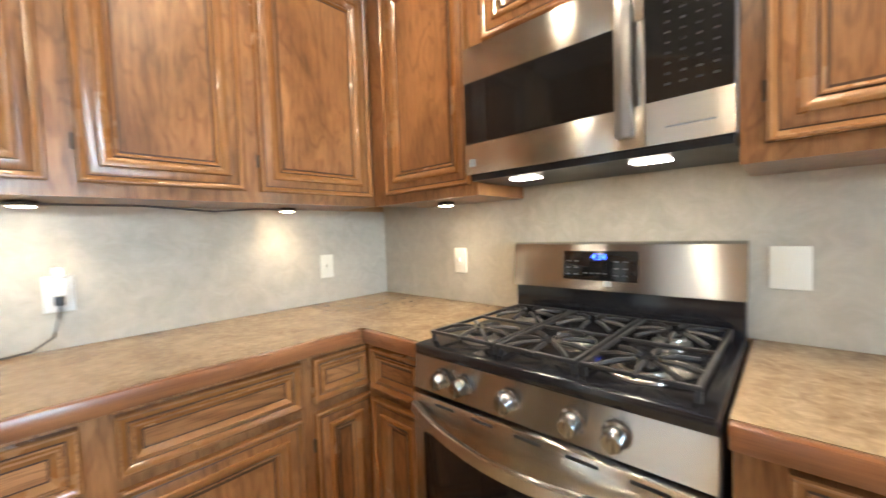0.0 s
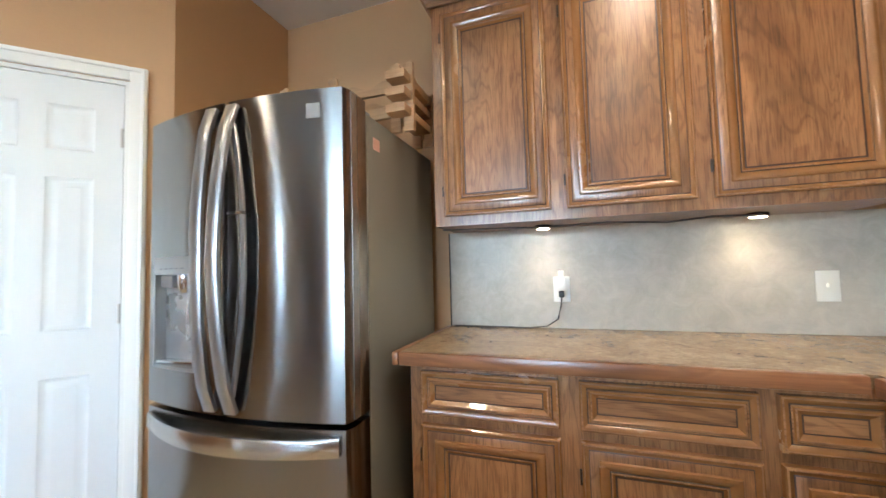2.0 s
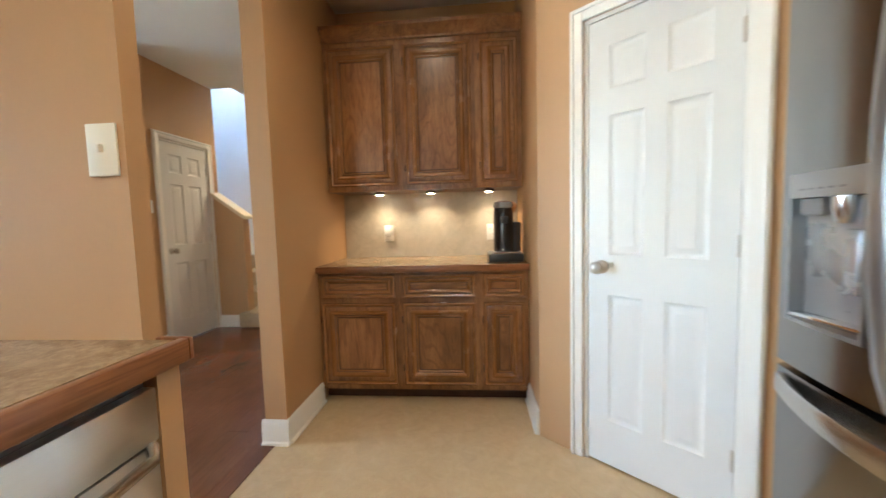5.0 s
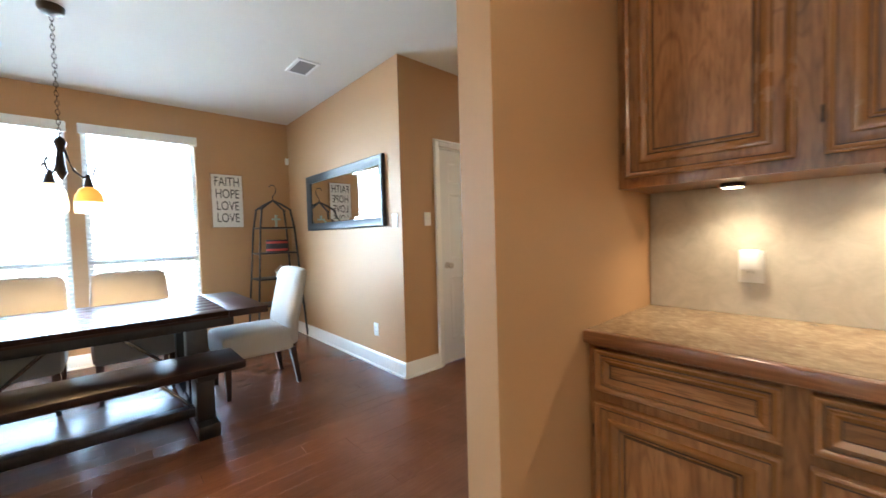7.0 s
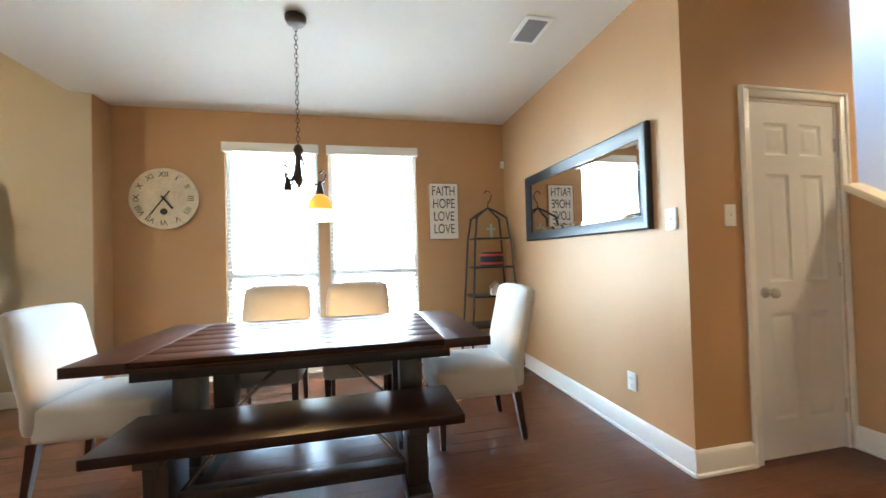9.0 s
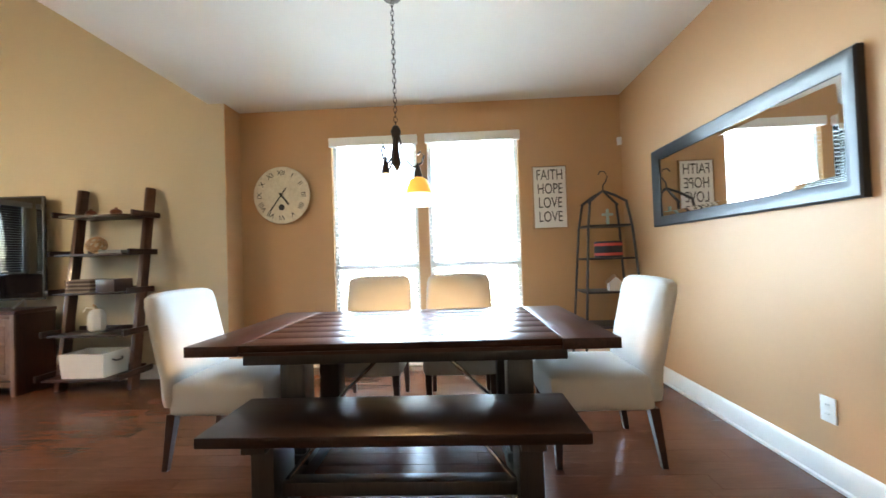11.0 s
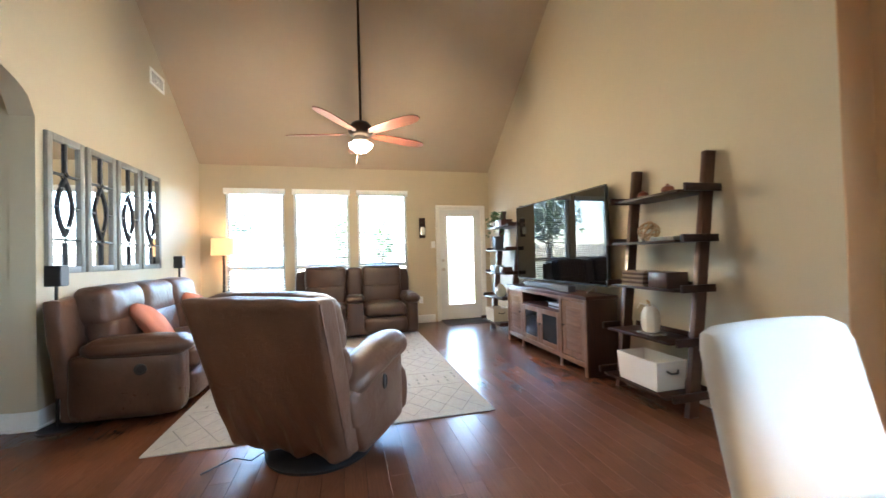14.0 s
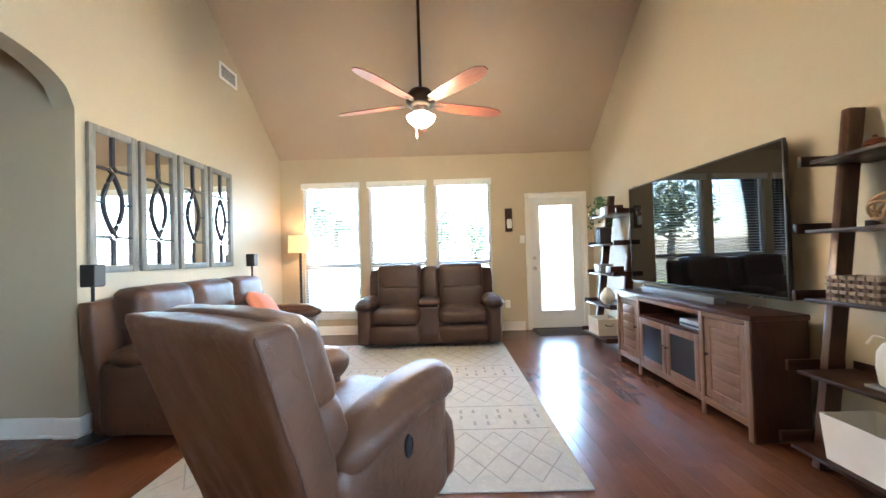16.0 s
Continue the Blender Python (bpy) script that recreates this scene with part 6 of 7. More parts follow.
def recliner_sofa(name, label, category, m, seats, H=1.04, depth=0.92, armw=0.20, lean=0.16, leather_mat=None, group="", head_r=0.09, swell=0.03):
    """Leather reclining seats in a row; +x is forward, seats run along y from the middle. A width below 0.3 is a console."""
    mt = leather_mat or LEATHER
    s = thing(name, label, category, m, group)
    total = sum(seats)
    W = total + 2 * armw
    xb, xf = -depth / 2, depth / 2
    part("base", soft_block(xb + 0.06, -W / 2 + 0.02, 0.04, xf - 0.06, W / 2 - 0.02, 0.36, 0.05, 0.0, 6), mt, s)
    bm = soft_block(xb + 0.02, -W / 2 + 0.03, 0.22, xb + 0.16, W / 2 - 0.03, H - 0.06, 0.05, 0.01, 8, 2, 0.006)
    part("back_shell", shear(bm, lean, 0.3), mt, s)
    y = -total / 2
    for n, w in enumerate(seats):
        y1 = y + w
        if w > 0.3:
            part("seat_cushion", soft_block(xb + 0.26, y + 0.008, 0.30, xf + 0.01, y1 - 0.008, 0.50, 0.075, 0.03, 9, n, 0.007), mt, s)
            part("footrest", soft_block(xf - 0.12, y + 0.012, 0.07, xf + 0.0, y1 - 0.012, 0.30, 0.05, 0.02, 7, n + 9, 0.006), mt, s)
            lo = part("lower_back", shear(soft_block(xb + 0.15, y + 0.01, 0.44, xb + 0.37, y1 - 0.01, 0.76, head_r - 0.01, swell, 9, n + 3, 0.007), lean, 0.3), mt, s)
            part("head_cushion", shear(soft_block(xb + 0.10, y + 0.006, 0.70, xb + 0.35, y1 - 0.006, H, head_r, swell, 9, n + 5, 0.008), lean, 0.3), mt, s)
        else:
            part("console", soft_block(xb + 0.2, y + 0.01, 0.08, xf - 0.03, y1 - 0.01, 0.53, 0.03, 0.0, 6), mt, s)
            part("console_pad", soft_block(xb + 0.34, y + 0.0, 0.52, xf - 0.12, y1, 0.62, 0.045, 0.01, 7), mt, s)
            part("console_back", shear(soft_block(xb + 0.10, y + 0.012, 0.50, xb + 0.31, y1 - 0.012, H - 0.03, 0.05, 0.01, 7), lean, 0.3), mt, s)
        y = y1
    for sd in (-1, 1):
        ya, yb = (-W / 2, -W / 2 + armw) if sd < 0 else (W / 2 - armw, W / 2)
        arm = part("arm", soft_block(xb + 0.12, ya, 0.05, xf - 0.02, yb, 0.53, 0.05, 0.012, 8, sd + 4, 0.005), mt, s)
        part("arm_pad", soft_block(xb + 0.20, ya - 0.02, 0.49, xf + 0.03, yb + 0.02, 0.63, 0.07, 0.025, 9, sd + 7, 0.006), mt, s)
        ys = ya - 0.014 if sd < 0 else yb + 0.014
        part("recline_latch", lathe([(0.042, 0), (0.042, 0.006), (0.03, 0.008), (0.028, 0.002)], 20), BLACK, s, "dark round recline latch", pose(xf - 0.27, ys, 0.41, 90 * (1 if sd < 0 else -1)))
    return s


recliner_sofa("sofa", "brown leather three-seat reclining sofa along the wall", "sofa", pose(2.295, -2.775, 0, 0, 0, -90), (0.60, 0.60, 0.60), 1.01, 0.86, 0.20, 0.12, head_r=0.07, swell=0.014)
recliner_sofa("loveseat", "brown leather reclining loveseat, darkened as if backlit, with console under the windows", "sofa", pose(3.955, -4.55, 0, 0, 0, 180), (0.62, 0.26, 0.62), 1.06, 0.88, 0.18, 0.10, LEATHERBACKLIT, head_r=0.045, swell=0.014)

# recliner with its back towards the walker
RM = pose(0.432, -4.251, 0, 0, 0, -31) @ Matrix.Diagonal((0.95, 0.96, 1.06, 1))
rc = thing("recliner", "brown leather swivel recliner chair with its back turned", "recliner", RM)
part("swivel_base", lathe([(0.335, 0.001), (0.345, 0.02), (0.31, 0.04), (0.08, 0.05), (0.08, 0.10)], 40), BLACK, rc, "black round swivel base")
part("chassis", soft_block(-0.22, -0.38, 0.085, 0.36, 0.38, 0.34, 0.05, 0.0, 7), LEATHER2, rc)
part("seat_cushion", soft_block(-0.20, -0.26, 0.30, 0.44, 0.26, 0.50, 0.08, 0.03, 9, 1, 0.008), LEATHER2, rc)
part("footrest", soft_block(0.33, -0.26, 0.11, 0.45, 0.26, 0.36, 0.05, 0.02, 7, 2, 0.006), LEATHER2, rc)
bm = soft_block(-0.50, -0.43, 0.12, -0.34, 0.43, 0.945, 0.028, 0.008, 30, 3, 0.006)
for v in bm.verts:
    v.co.x += 0.50 - 0.647 + 0.353 * (0.945 - v.co.z)
    v.co.y *= 0.93 + 0.075 * min(1, v.co.z / 0.9)
    fold = max(0, 0.5 - v.co.z) / 0.38
    v.co.x += fold * (0.016 * math.sin(v.co.y * 31 + v.co.z * 9) + 0.009 * math.sin(v.co.y * 57 - v.co.z * 16))
    v.co.z += 0.012 * fold * math.sin(v.co.y * 24)
part("back_cover", bm, LEATHER2, rc, "stretched leather back cover")
bm = soft_block(-0.36, -0.37, 0.42, -0.13, 0.37, 0.72, 0.09, 0.03, 10, 4, 0.008)
part("lower_back", shear(bm, 0.353, 0.39), LEATHER2, rc)
bm = soft_block(-0.37, -0.39, 0.64, -0.15, 0.39, 0.955, 0.075, 0.016, 10, 5, 0.009)
part("head_cushion", shear(bm, 0.353, 0.39), LEATHER2, rc)
bm = soft_block(-0.345, -0.40, 0.30, -0.27, 0.40, 0.95, 0.035, 0.01, 9, 6, 0.004)
part("side_wing", shear(bm, 0.353, 0.39), LEATHER2, rc)
for sd in (-1, 1):
    ya, yb = (-0.45, -0.27) if sd < 0 else (0.27, 0.45)
    bm = soft_block(-0.36, ya, 0.10, 0.36, yb, 0.53, 0.05, 0.012, 10, sd + 5, 0.006)
    for v in bm.verts:
        low = max(0, 0.5 - v.co.z) / 0.4
        v.co.x += 0.14 * low * max(0, -v.co.x) / 0.36
        v.co.z += 0.10 * v.co.x * (v.co.z > 0.3) - 0.03 * (v.co.z > 0.3)
    part("arm", bm, LEATHER2, rc)
    bm = soft_block(-0.30, ya - 0.02, 0.49, 0.42, yb + 0.02, 0.64, 0.07, 0.025, 10, sd + 8, 0.008)
    for v in bm.verts:
        v.co.z += 0.03 * math.sin((v.co.x + 0.3) / 0.72 * math.pi) + 0.14 * v.co.x - 0.055
    part("arm_pad", bm, LEATHER2, rc)
    part("scroll_front", soft_block(0.33, ya + 0.01, 0.12, 0.42, yb - 0.01, 0.42, 0.045, 0.02, 7, sd + 11, 0.006), LEATHER2, rc)
    ys = ya - 0.013 if sd < 0 else yb + 0.013
    lt = part("recline_latch", lathe([(0.034, -0.004), (0.034, 0.005), (0.027, 0.007), (0.023, 0.001)], 22), BLACK, rc, "dark oval recline latch", pose(0.01, ys, 0.42, 90 * (1 if sd < 0 else -1)) @ Matrix.Diagonal((0.8, 1.3, 1, 1)))
part("seam", tube([(-0.632 + 0.353 * (0.945 - z), -0.432 * (0.93 + 0.075 * z / 0.9), z) for z in (0.2, 0.35, 0.5, 0.65, 0.8, 0.93)], 0.005, 6), LEATHER, rc, "dark welted seam")

# rug
RUGM = stone("ivory rug pile", (0.36, 0.35, 0.335), (0.43, 0.42, 0.405), (0.50, 0.49, 0.47), 0.9, 3.0)
RUGLINE = plain("pale grey rug line", (0.27, 0.265, 0.26), 0.95, vary=0.2, scale=30)
rug = thing("area_rug", "ivory rug with faint grey geometric lines", "rug", pose(0.62, -5.505, 0))
bm = boxes((0, 0, 0.001, 3.18, 2.33, 0.011), bev=0.003)
part("rug_body", bm, RUGM, rug)
bm = bmesh.new()
def bar(x0, y0, x1, y1, w):
    d = Vector((x1 - x0, y1 - y0, 0)).normalized()
    n = Vector((-d.y, d.x, 0)) * w / 2
    z = Vector((0, 0, 0.0125))
    a, b = Vector((x0, y0, 0)), Vector((x1, y1, 0))
    bm.faces.new([bm.verts.new(p + z) for p in (a - n, b - n, b + n, a + n)])
for band in range(3):
    x0 = 0.06 + 1.06 * band
    for k in range(12):
        y0 = 0.06 + 0.185 * k
        for sx in (0, 1):
            bar(x0 + 0.28 * sx, y0, x0 + 0.14 + 0.28 * sx, y0 + 0.0925, 0.007)
            bar(x0 + 0.14 + 0.28 * sx, y0 + 0.0925, x0 + 0.28 + 0.28 * sx, y0, 0.007)
            bar(x0 + 0.28 * sx, y0 + 0.185, x0 + 0.14 + 0.28 * sx, y0 + 0.0925, 0.007)
            bar(x0 + 0.14 + 0.28 * sx, y0 + 0.0925, x0 + 0.28 + 0.28 * sx, y0 + 0.185, 0.010)
    for r in range(3):
        for k in range(24):
            if (k + r) % 3:
                bar(x0 + 0.66 + 0.10 * r, 0.08 + 0.092 * k, x0 + 0.72 + 0.10 * r, 0.08 + 0.092 * k, 0.02)
    bar(x0 + 0.60, 0.05, x0 + 0.60, 2.27, 0.012)
    bar(x0 + 0.98, 0.05, x0 + 0.98, 2.27, 0.012)
part("pattern", bm, RUGLINE, rug, "faint grey woven lines")

# ceiling fan
FANX, FANY = 2.07, -4.61
BLADE = wood("reddish fan blade", (0.12, 0.028, 0.013), (0.28, 0.082, 0.036), "x", 0.42, 1.0, 0.0, 0.3)
fan = thing("ceiling_fan", "bronze ceiling fan with five wooden blades and lit bowl", "fan", pose(FANX, FANY, -0.06))
part("canopy", lathe([(0.02, 4.50), (0.06, 4.53), (0.07, 4.62)], 24), BRONZE, fan)
part("downrod", tube([(0, 0, 2.72), (0, 0, 4.52)], 0.014, 10), BRONZE, fan)
part("motor" , lathe([(0.03, 2.74), (0.09, 2.72), (0.13, 2.67), (0.135, 2.62), (0.11, 2.58), (0.07, 2.565)], 32), BRONZE, fan)
part("light_collar", lathe([(0.055, 2.50), (0.075, 2.52), (0.075, 2.564)], 28), NICKEL, fan)
part("light_bowl", lathe([(0.012, 2.395), (0.07, 2.41), (0.115, 2.45), (0.13, 2.485), (0.10, 2.50)], 32), glow("lit alabaster bowl", (1.0, 0.80, 0.55), 0.75), fan, "lit alabaster glass bowl")
part("finial", lathe([(0.004, 2.375), (0.014, 2.383), (0.012, 2.394)], 14), BRONZE, fan)
part("pull_chain", tube([(0.03, 0.04, 2.50), (0.03, 0.045, 2.30)], 0.002, 5), NICKEL, fan)
for k in range(5):
    a = 4 + 72 * k
    out = [(0.16, -0.045), (0.26, -0.062), (0.45, -0.072), (0.66, -0.076), (0.76, -0.06), (0.81, -0.02), (0.81, 0.02), (0.76, 0.06), (0.66, 0.076), (0.45, 0.072), (0.26, 0.062), (0.16, 0.045)]
    bm = bmesh.new()
    lo = [bm.verts.new((x, y, -0.004)) for x, y in out]
    hi = [bm.verts.new((x, y, 0.004)) for x, y in out]
    bm.faces.new(lo[::-1]); bm.faces.new(hi)
    for i in range(len(lo)):
        bm.faces.new((lo[i], lo[(i + 1) % len(lo)], hi[(i + 1) % len(lo)], hi[i]))
    bl = part("blade", bm, BLADE, fan, "", pose(0, 0, 2.60, 0, 0, a) @ pose(0, 0, 0, -12))
    part("blade_iron", boxes((0.09, -0.02, -0.006, 0.22, 0.02, -0.0042), bev=0.001), BRONZE, bl)
lamp("POINT", (FANX, FANY, 2.28), 4.5, (1.0, 0.74, 0.45), 0.10)

# grey mirror panels with oval tracery
def mirror_panel(m):
    p = thing("mirror_panel", "grey wooden wall mirror with oval lattice", "mirror", m, "mirror panels over the sofa")
    w, h, f = 0.425, 1.10, 0.055
    part("frame", boxes((0, -0.03, 0, f, 0, h), (w - f, -0.03, 0, w, 0, h), (f, -0.03, 0, w - f, 0, f), (f, -0.03, h - f, w - f, 0, h), bev=0.005), GREYFRAME, p)
    part("mirror_glass", boxes((f - 0.003, -0.008, f - 0.003, w - f + 0.003, -0.003, h - f + 0.003)), MIRROR, p)
    bm = bmesh.new()
    cx, y = w / 2, -0.018
    for s in (-1, 1):
        tube([(cx + s * 0.085 * math.sin(math.pi * k / 16), y, 0.30 + 0.46 * k / 16) for k in range(17)], 0.011, 6, bm)
    for z0, z1 in ((f, 0.24), (0.82, h - f)):
        tube([(cx, y, z0), (cx, y, z1)], 0.012, 6, bm)
    for zc in (0.27, 0.79):
        tube([(cx + 0.034 * math.cos(a), y, zc + 0.034 * math.sin(a)) for a in (2 * math.pi * k / 4 for k in range(4))], 0.008, 6, bm, closed=True)
        for s in (-1, 1):
            tube([(cx + s * 0.03, y, zc), (cx + s * (w / 2 - f), y, zc)], 0.010, 6, bm)
    for s in (-1, 1):
        tube([(cx + s * 0.088, y, 0.53), (cx + s * (w / 2 - f), y, 0.53)], 0.008, 6, bm)
    part("lattice", bm, DARKMETAL, p, "dark oval lattice")
    return p


mp = mirror_panel(pose(1.40, -2.2215, 1.13))
for k in range(1, 4):
    copy_thing(mp, pose(1.40 + 0.462 * k, -2.2215, 1.13))


def speaker(x, y, h):
    s = thing("satellite_speaker", "small black speaker on a thin floor stand", "speaker", pose(x, y, 0), "satellite speakers")
    part("stand_base", lathe([(0.11, 0.001), (0.11, 0.012), (0.02, 0.02)], 26), BLACK, s)
    part("pole", tube([(0, 0, 0.015), (0, 0, h)], 0.011, 8), BLACK, s)
    part("speaker_body", boxes((-0.045, -0.05, h, 0.045, 0.05, h + 0.155), bev=0.008), BLACK, s)
    part("speaker_cloth", boxes((-0.04, -0.053, h + 0.008, 0.04, -0.0505, h + 0.147)), CABLE, s)


speaker(1.30, -2.36, 1.04)
speaker(3.42, -2.36, 1.12)
pil = lambda m: whole("throw_pillow", soft_block(-0.20, -0.055, 0, 0.20, 0.055, 0.37, 0.05, 0.035, 9, 4, 0.006), plain("coral cloth", (0.62, 0.22, 0.13), 0.85, vary=0.1, relief_scale=300, relief_amount=0.4), "coral throw pillow leaning on the sofa", "pillow", m=m)
pil(pose(1.80, -2.87, 0.515, -38, 14, 10))
pil(pose(2.86, -2.87, 0.515, -38, 12, -6))

# floor lamp
fl = thing("floor_lamp", "lit floor lamp with tan drum shade and twisted pole", "lamp", pose(4.32, -2.62, 0))
part("lamp_base", lathe([(0.13, 0.001), (0.13, 0.015), (0.05, 0.03), (0.02, 0.05)], 28), BRONZE, fl)
part("pole", lathe([(0.016 + 0.008 * (k % 2), 0.05 + 0.03 * k) for k in range(42)], 12), BRONZE, fl, "twisted dark pole")
bm = bmesh.new()
lathe([(0.170, 1.29), (0.165, 1.54)], 30, bm)
bm.faces.ensure_lookup_table()
bmesh.ops.delete(bm, geom=[f for f in bm.faces if len(f.verts) > 4], context="FACES_ONLY")
part("shade", bm, glow("lit tan shade", (0.80, 0.46, 0.20), 0.035), fl, "lit tan fabric drum shade")
lamp("POINT", (4.32, -2.62, 1.44), 0.35, (1.0, 0.66, 0.36), 0.05)

# wall things on the east wall
sc = thing("wall_sconce", "dark wooden wall sconce with a candle jar", "sconce", pose(4.578, -5.77, 1.52, 0, 0, -90))
part("backboard", boxes((-0.055, -0.02, 0.0, 0.055, 0, 0.36), bev=0.003), ESPRESSO_Z, sc)
part("bracket", tube([(0, -0.02, 0.27), (0, -0.08, 0.28), (0, -0.085, 0.22)], 0.008, 8), BRONZE, sc)
part("jar", lathe([(0.035, 0.05), (0.04, 0.07), (0.04, 0.16), (0.03, 0.19)], 18, None, (0, -0.075, 0)), plain("pale glass jar", (0.75, 0.75, 0.72), 0.15), sc, "pale glass candle jar")
outlet_plate(pose(4.5785, -5.973, 1.398, 0, 0, -90), "white light switch beside the back door", kind="switch", material=WHITEPL)
outlet_plate(pose(4.5785, -5.72, 0.406, 0, 0, -90), "white outlet low on the wall", material=WHITEPL)
whole("door_mat", boxes((4.14, -6.88, 0.001, 4.55, -6.10, 0.014), bev=0.004), plain("grey mat", (0.07, 0.075, 0.08), 0.95, vary=0.3, scale=40, relief_scale=300, relief_amount=0.6), "dark grey door mat at the back door", "mat")

# TV stand: front faces +y
ts = thing("tv_stand", "brown wooden media cabinet with glass doors", "media cabinet", pose(2.80, -6.62, 0, 0, 0, 180))
TW, TD = 1.78, 0.34
part("top_board", boxes((-0.015, -0.02, 0.735, TW + 0.015, TD, 0.768), bev=0.004), STANDSIDE, ts)
part("side_panel", boxes((0, 0, 0.001, 0.04, TD, 0.734), bev=0.003), STANDSIDE, ts)
part("side_panel", boxes((TW - 0.04, 0, 0.001, TW, TD, 0.734), bev=0.003), STANDSIDE, ts)
part("back_panel", boxes((0.04, TD - 0.02, 0.08, TW - 0.04, TD, 0.734)), STANDSIDE, ts)
part("bottom_board", boxes((0.04, 0.01, 0.08, TW - 0.04, TD - 0.02, 0.11)), STANDSIDE, ts)
for x in (0.0, 0.425, TW - 0.465, TW - 0.04):
    part("post", boxes((x, -0.014, 0.001, x + 0.04, -0.001, 0.734), bev=0.003), STANDWOOD, ts)
part("rail", boxes((0.042, -0.012, 0.70, TW - 0.042, -0.002, 0.733), (0.042, -0.012, 0.085, TW - 0.042, -0.002, 0.135), bev=0.003), STANDWOOD_X, ts)
part("inner_shelf", boxes((0.46, 0.0, 0.555, TW - 0.46, TD - 0.02, 0.575), (0.46, 0.03, 0.33, TW - 0.46, TD - 0.02, 0.345)), STANDSIDE, ts)
for xs in (0.43, TW - 0.458):
    part("divider", boxes((xs, 0.0, 0.11, xs + 0.028, TD - 0.02, 0.733)), STANDSIDE, ts)
for x0, x1, kx in ((0.045, 0.42, 0.39), (TW - 0.42, TW - 0.045, TW - 0.39)):
    w = x1 - x0
    bm = relief(w, 0.555, [(0, -0.016), (0, 0.0), (0.055, 0.0), (0.060, -0.006), (0.09, -0.006), (0.10, -0.002)])
    dr = part("door", bm, STANDWOOD, ts, "", pose(x0, -0.004, 0.14))
    for k in range(5):
        part("slat", boxes((0.062, 0.001, 0.063 + 0.0865 * k, w - 0.062, 0.005, 0.063 + 0.0865 * k + 0.082), bev=0.0015), STANDWOOD_X, dr)
    part("knob", lathe([(0.006, 0), (0.006, 0.012), (0.014, 0.018), (0.012, 0.026)], 14), BRONZE, dr, "", pose(kx - x0, 0, 0.30, 90))
for x0, x1, kx in ((0.468, 0.886, 0.855), (0.894, TW - 0.468, 0.925)):
    dr = part("glass_door", boxes((x0, -0.014, 0.14, x0 + 0.055, -0.002, 0.55), (x1 - 0.055, -0.014, 0.14, x1, -0.002, 0.55), (x0 + 0.055, -0.014, 0.14, x1 - 0.055, -0.002, 0.195), (x0 + 0.055, -0.014, 0.495, x1 - 0.055, -0.002, 0.55), bev=0.002), STANDWOOD, ts)
    part("pane", boxes((x0 + 0.053, -0.009, 0.193, x1 - 0.053, -0.006, 0.497)), plain("smoked glass", (0.03, 0.035, 0.045), 0.08, relief_amount=0), dr, "smoked glass pane")
    part("knob", lathe([(0.006, 0), (0.006, 0.012), (0.014, 0.018), (0.012, 0.026)], 14), BRONZE, dr, "", pose(kx, -0.014, 0.37, 90))
cb = thing("cable_box", "silver cable box inside the media cabinet", "electronics", pose(1.62, -6.77, 0.5755))
part("case", boxes((-0.16, -0.10, 0, 0.16, 0.12, 0.055), bev=0.004), plain("silver case", (0.4, 0.42, 0.45), 0.35, 0.5), cb)
part("front_strip", boxes((-0.15, 0.121, 0.012, 0.15, 0.123, 0.03)), BLACK, cb)

tv = thing("television", "large flat black television on two feet, switched off", "television", pose(2.04, -6.91, 0, 0, 0, 2.6))
part("panel_back", boxes((-0.90, -0.05, 0.86, 0.90, -0.012, 1.85), bev=0.01), BLACK, tv)
part("bezel", boxes((-0.925, -0.012, 0.835, 0.925, 0.012, 0.853), (-0.925, -0.012, 1.853, 0.925, 0.012, 1.865), (-0.925, -0.012, 0.853, -0.913, 0.012, 1.853), (0.913, -0.012, 0.853, 0.925, 0.012, 1.853), bev=0.002), BLACK, tv)
SCREEN = plain("dark glossy screen", (0.004, 0.004, 0.005), 0.03, relief_amount=0)
SCREEN.node_tree.nodes["Principled BSDF"].inputs["IOR"].default_value = 1.6
for gloss, hi in ((SCREEN, 0.02), (MIRROR, 0.01)):
    for nd in gloss.node_tree.nodes:
        if nd.type == "MAP_RANGE":
            nd.inputs["To Min"].default_value, nd.inputs["To Max"].default_value = 0.0, hi
part("screen", boxes((-0.912, -0.011, 0.854, 0.912, 0.008, 1.852)), SCREEN, tv, "dark glossy screen")
for s in (-0.72, 0.70):
    part("foot", tube([(s - 0.03, 0.13, 0.774), (s, 0.0, 0.845), (s + 0.01, -0.015, 0.774)], 0.008, 8), NICKEL, tv)
sb = thing("soundbar", "dull blue-grey soundbar in front of the television", "soundbar", pose(1.98, -6.76, 0.7685))
part("soundbar_body", boxes((-0.50, -0.05, 0, 0.50, 0.05, 0.062), bev=0.012), plain("blue grey cloth", (0.15, 0.165, 0.19), 0.5, 0.2), sb)
for xs in (-0.507, 0.5005):
    part("end_cap", boxes((xs, -0.045, 0.004, xs + 0.0065, 0.045, 0.058)), GREYPL, sb)


LW = 0.70


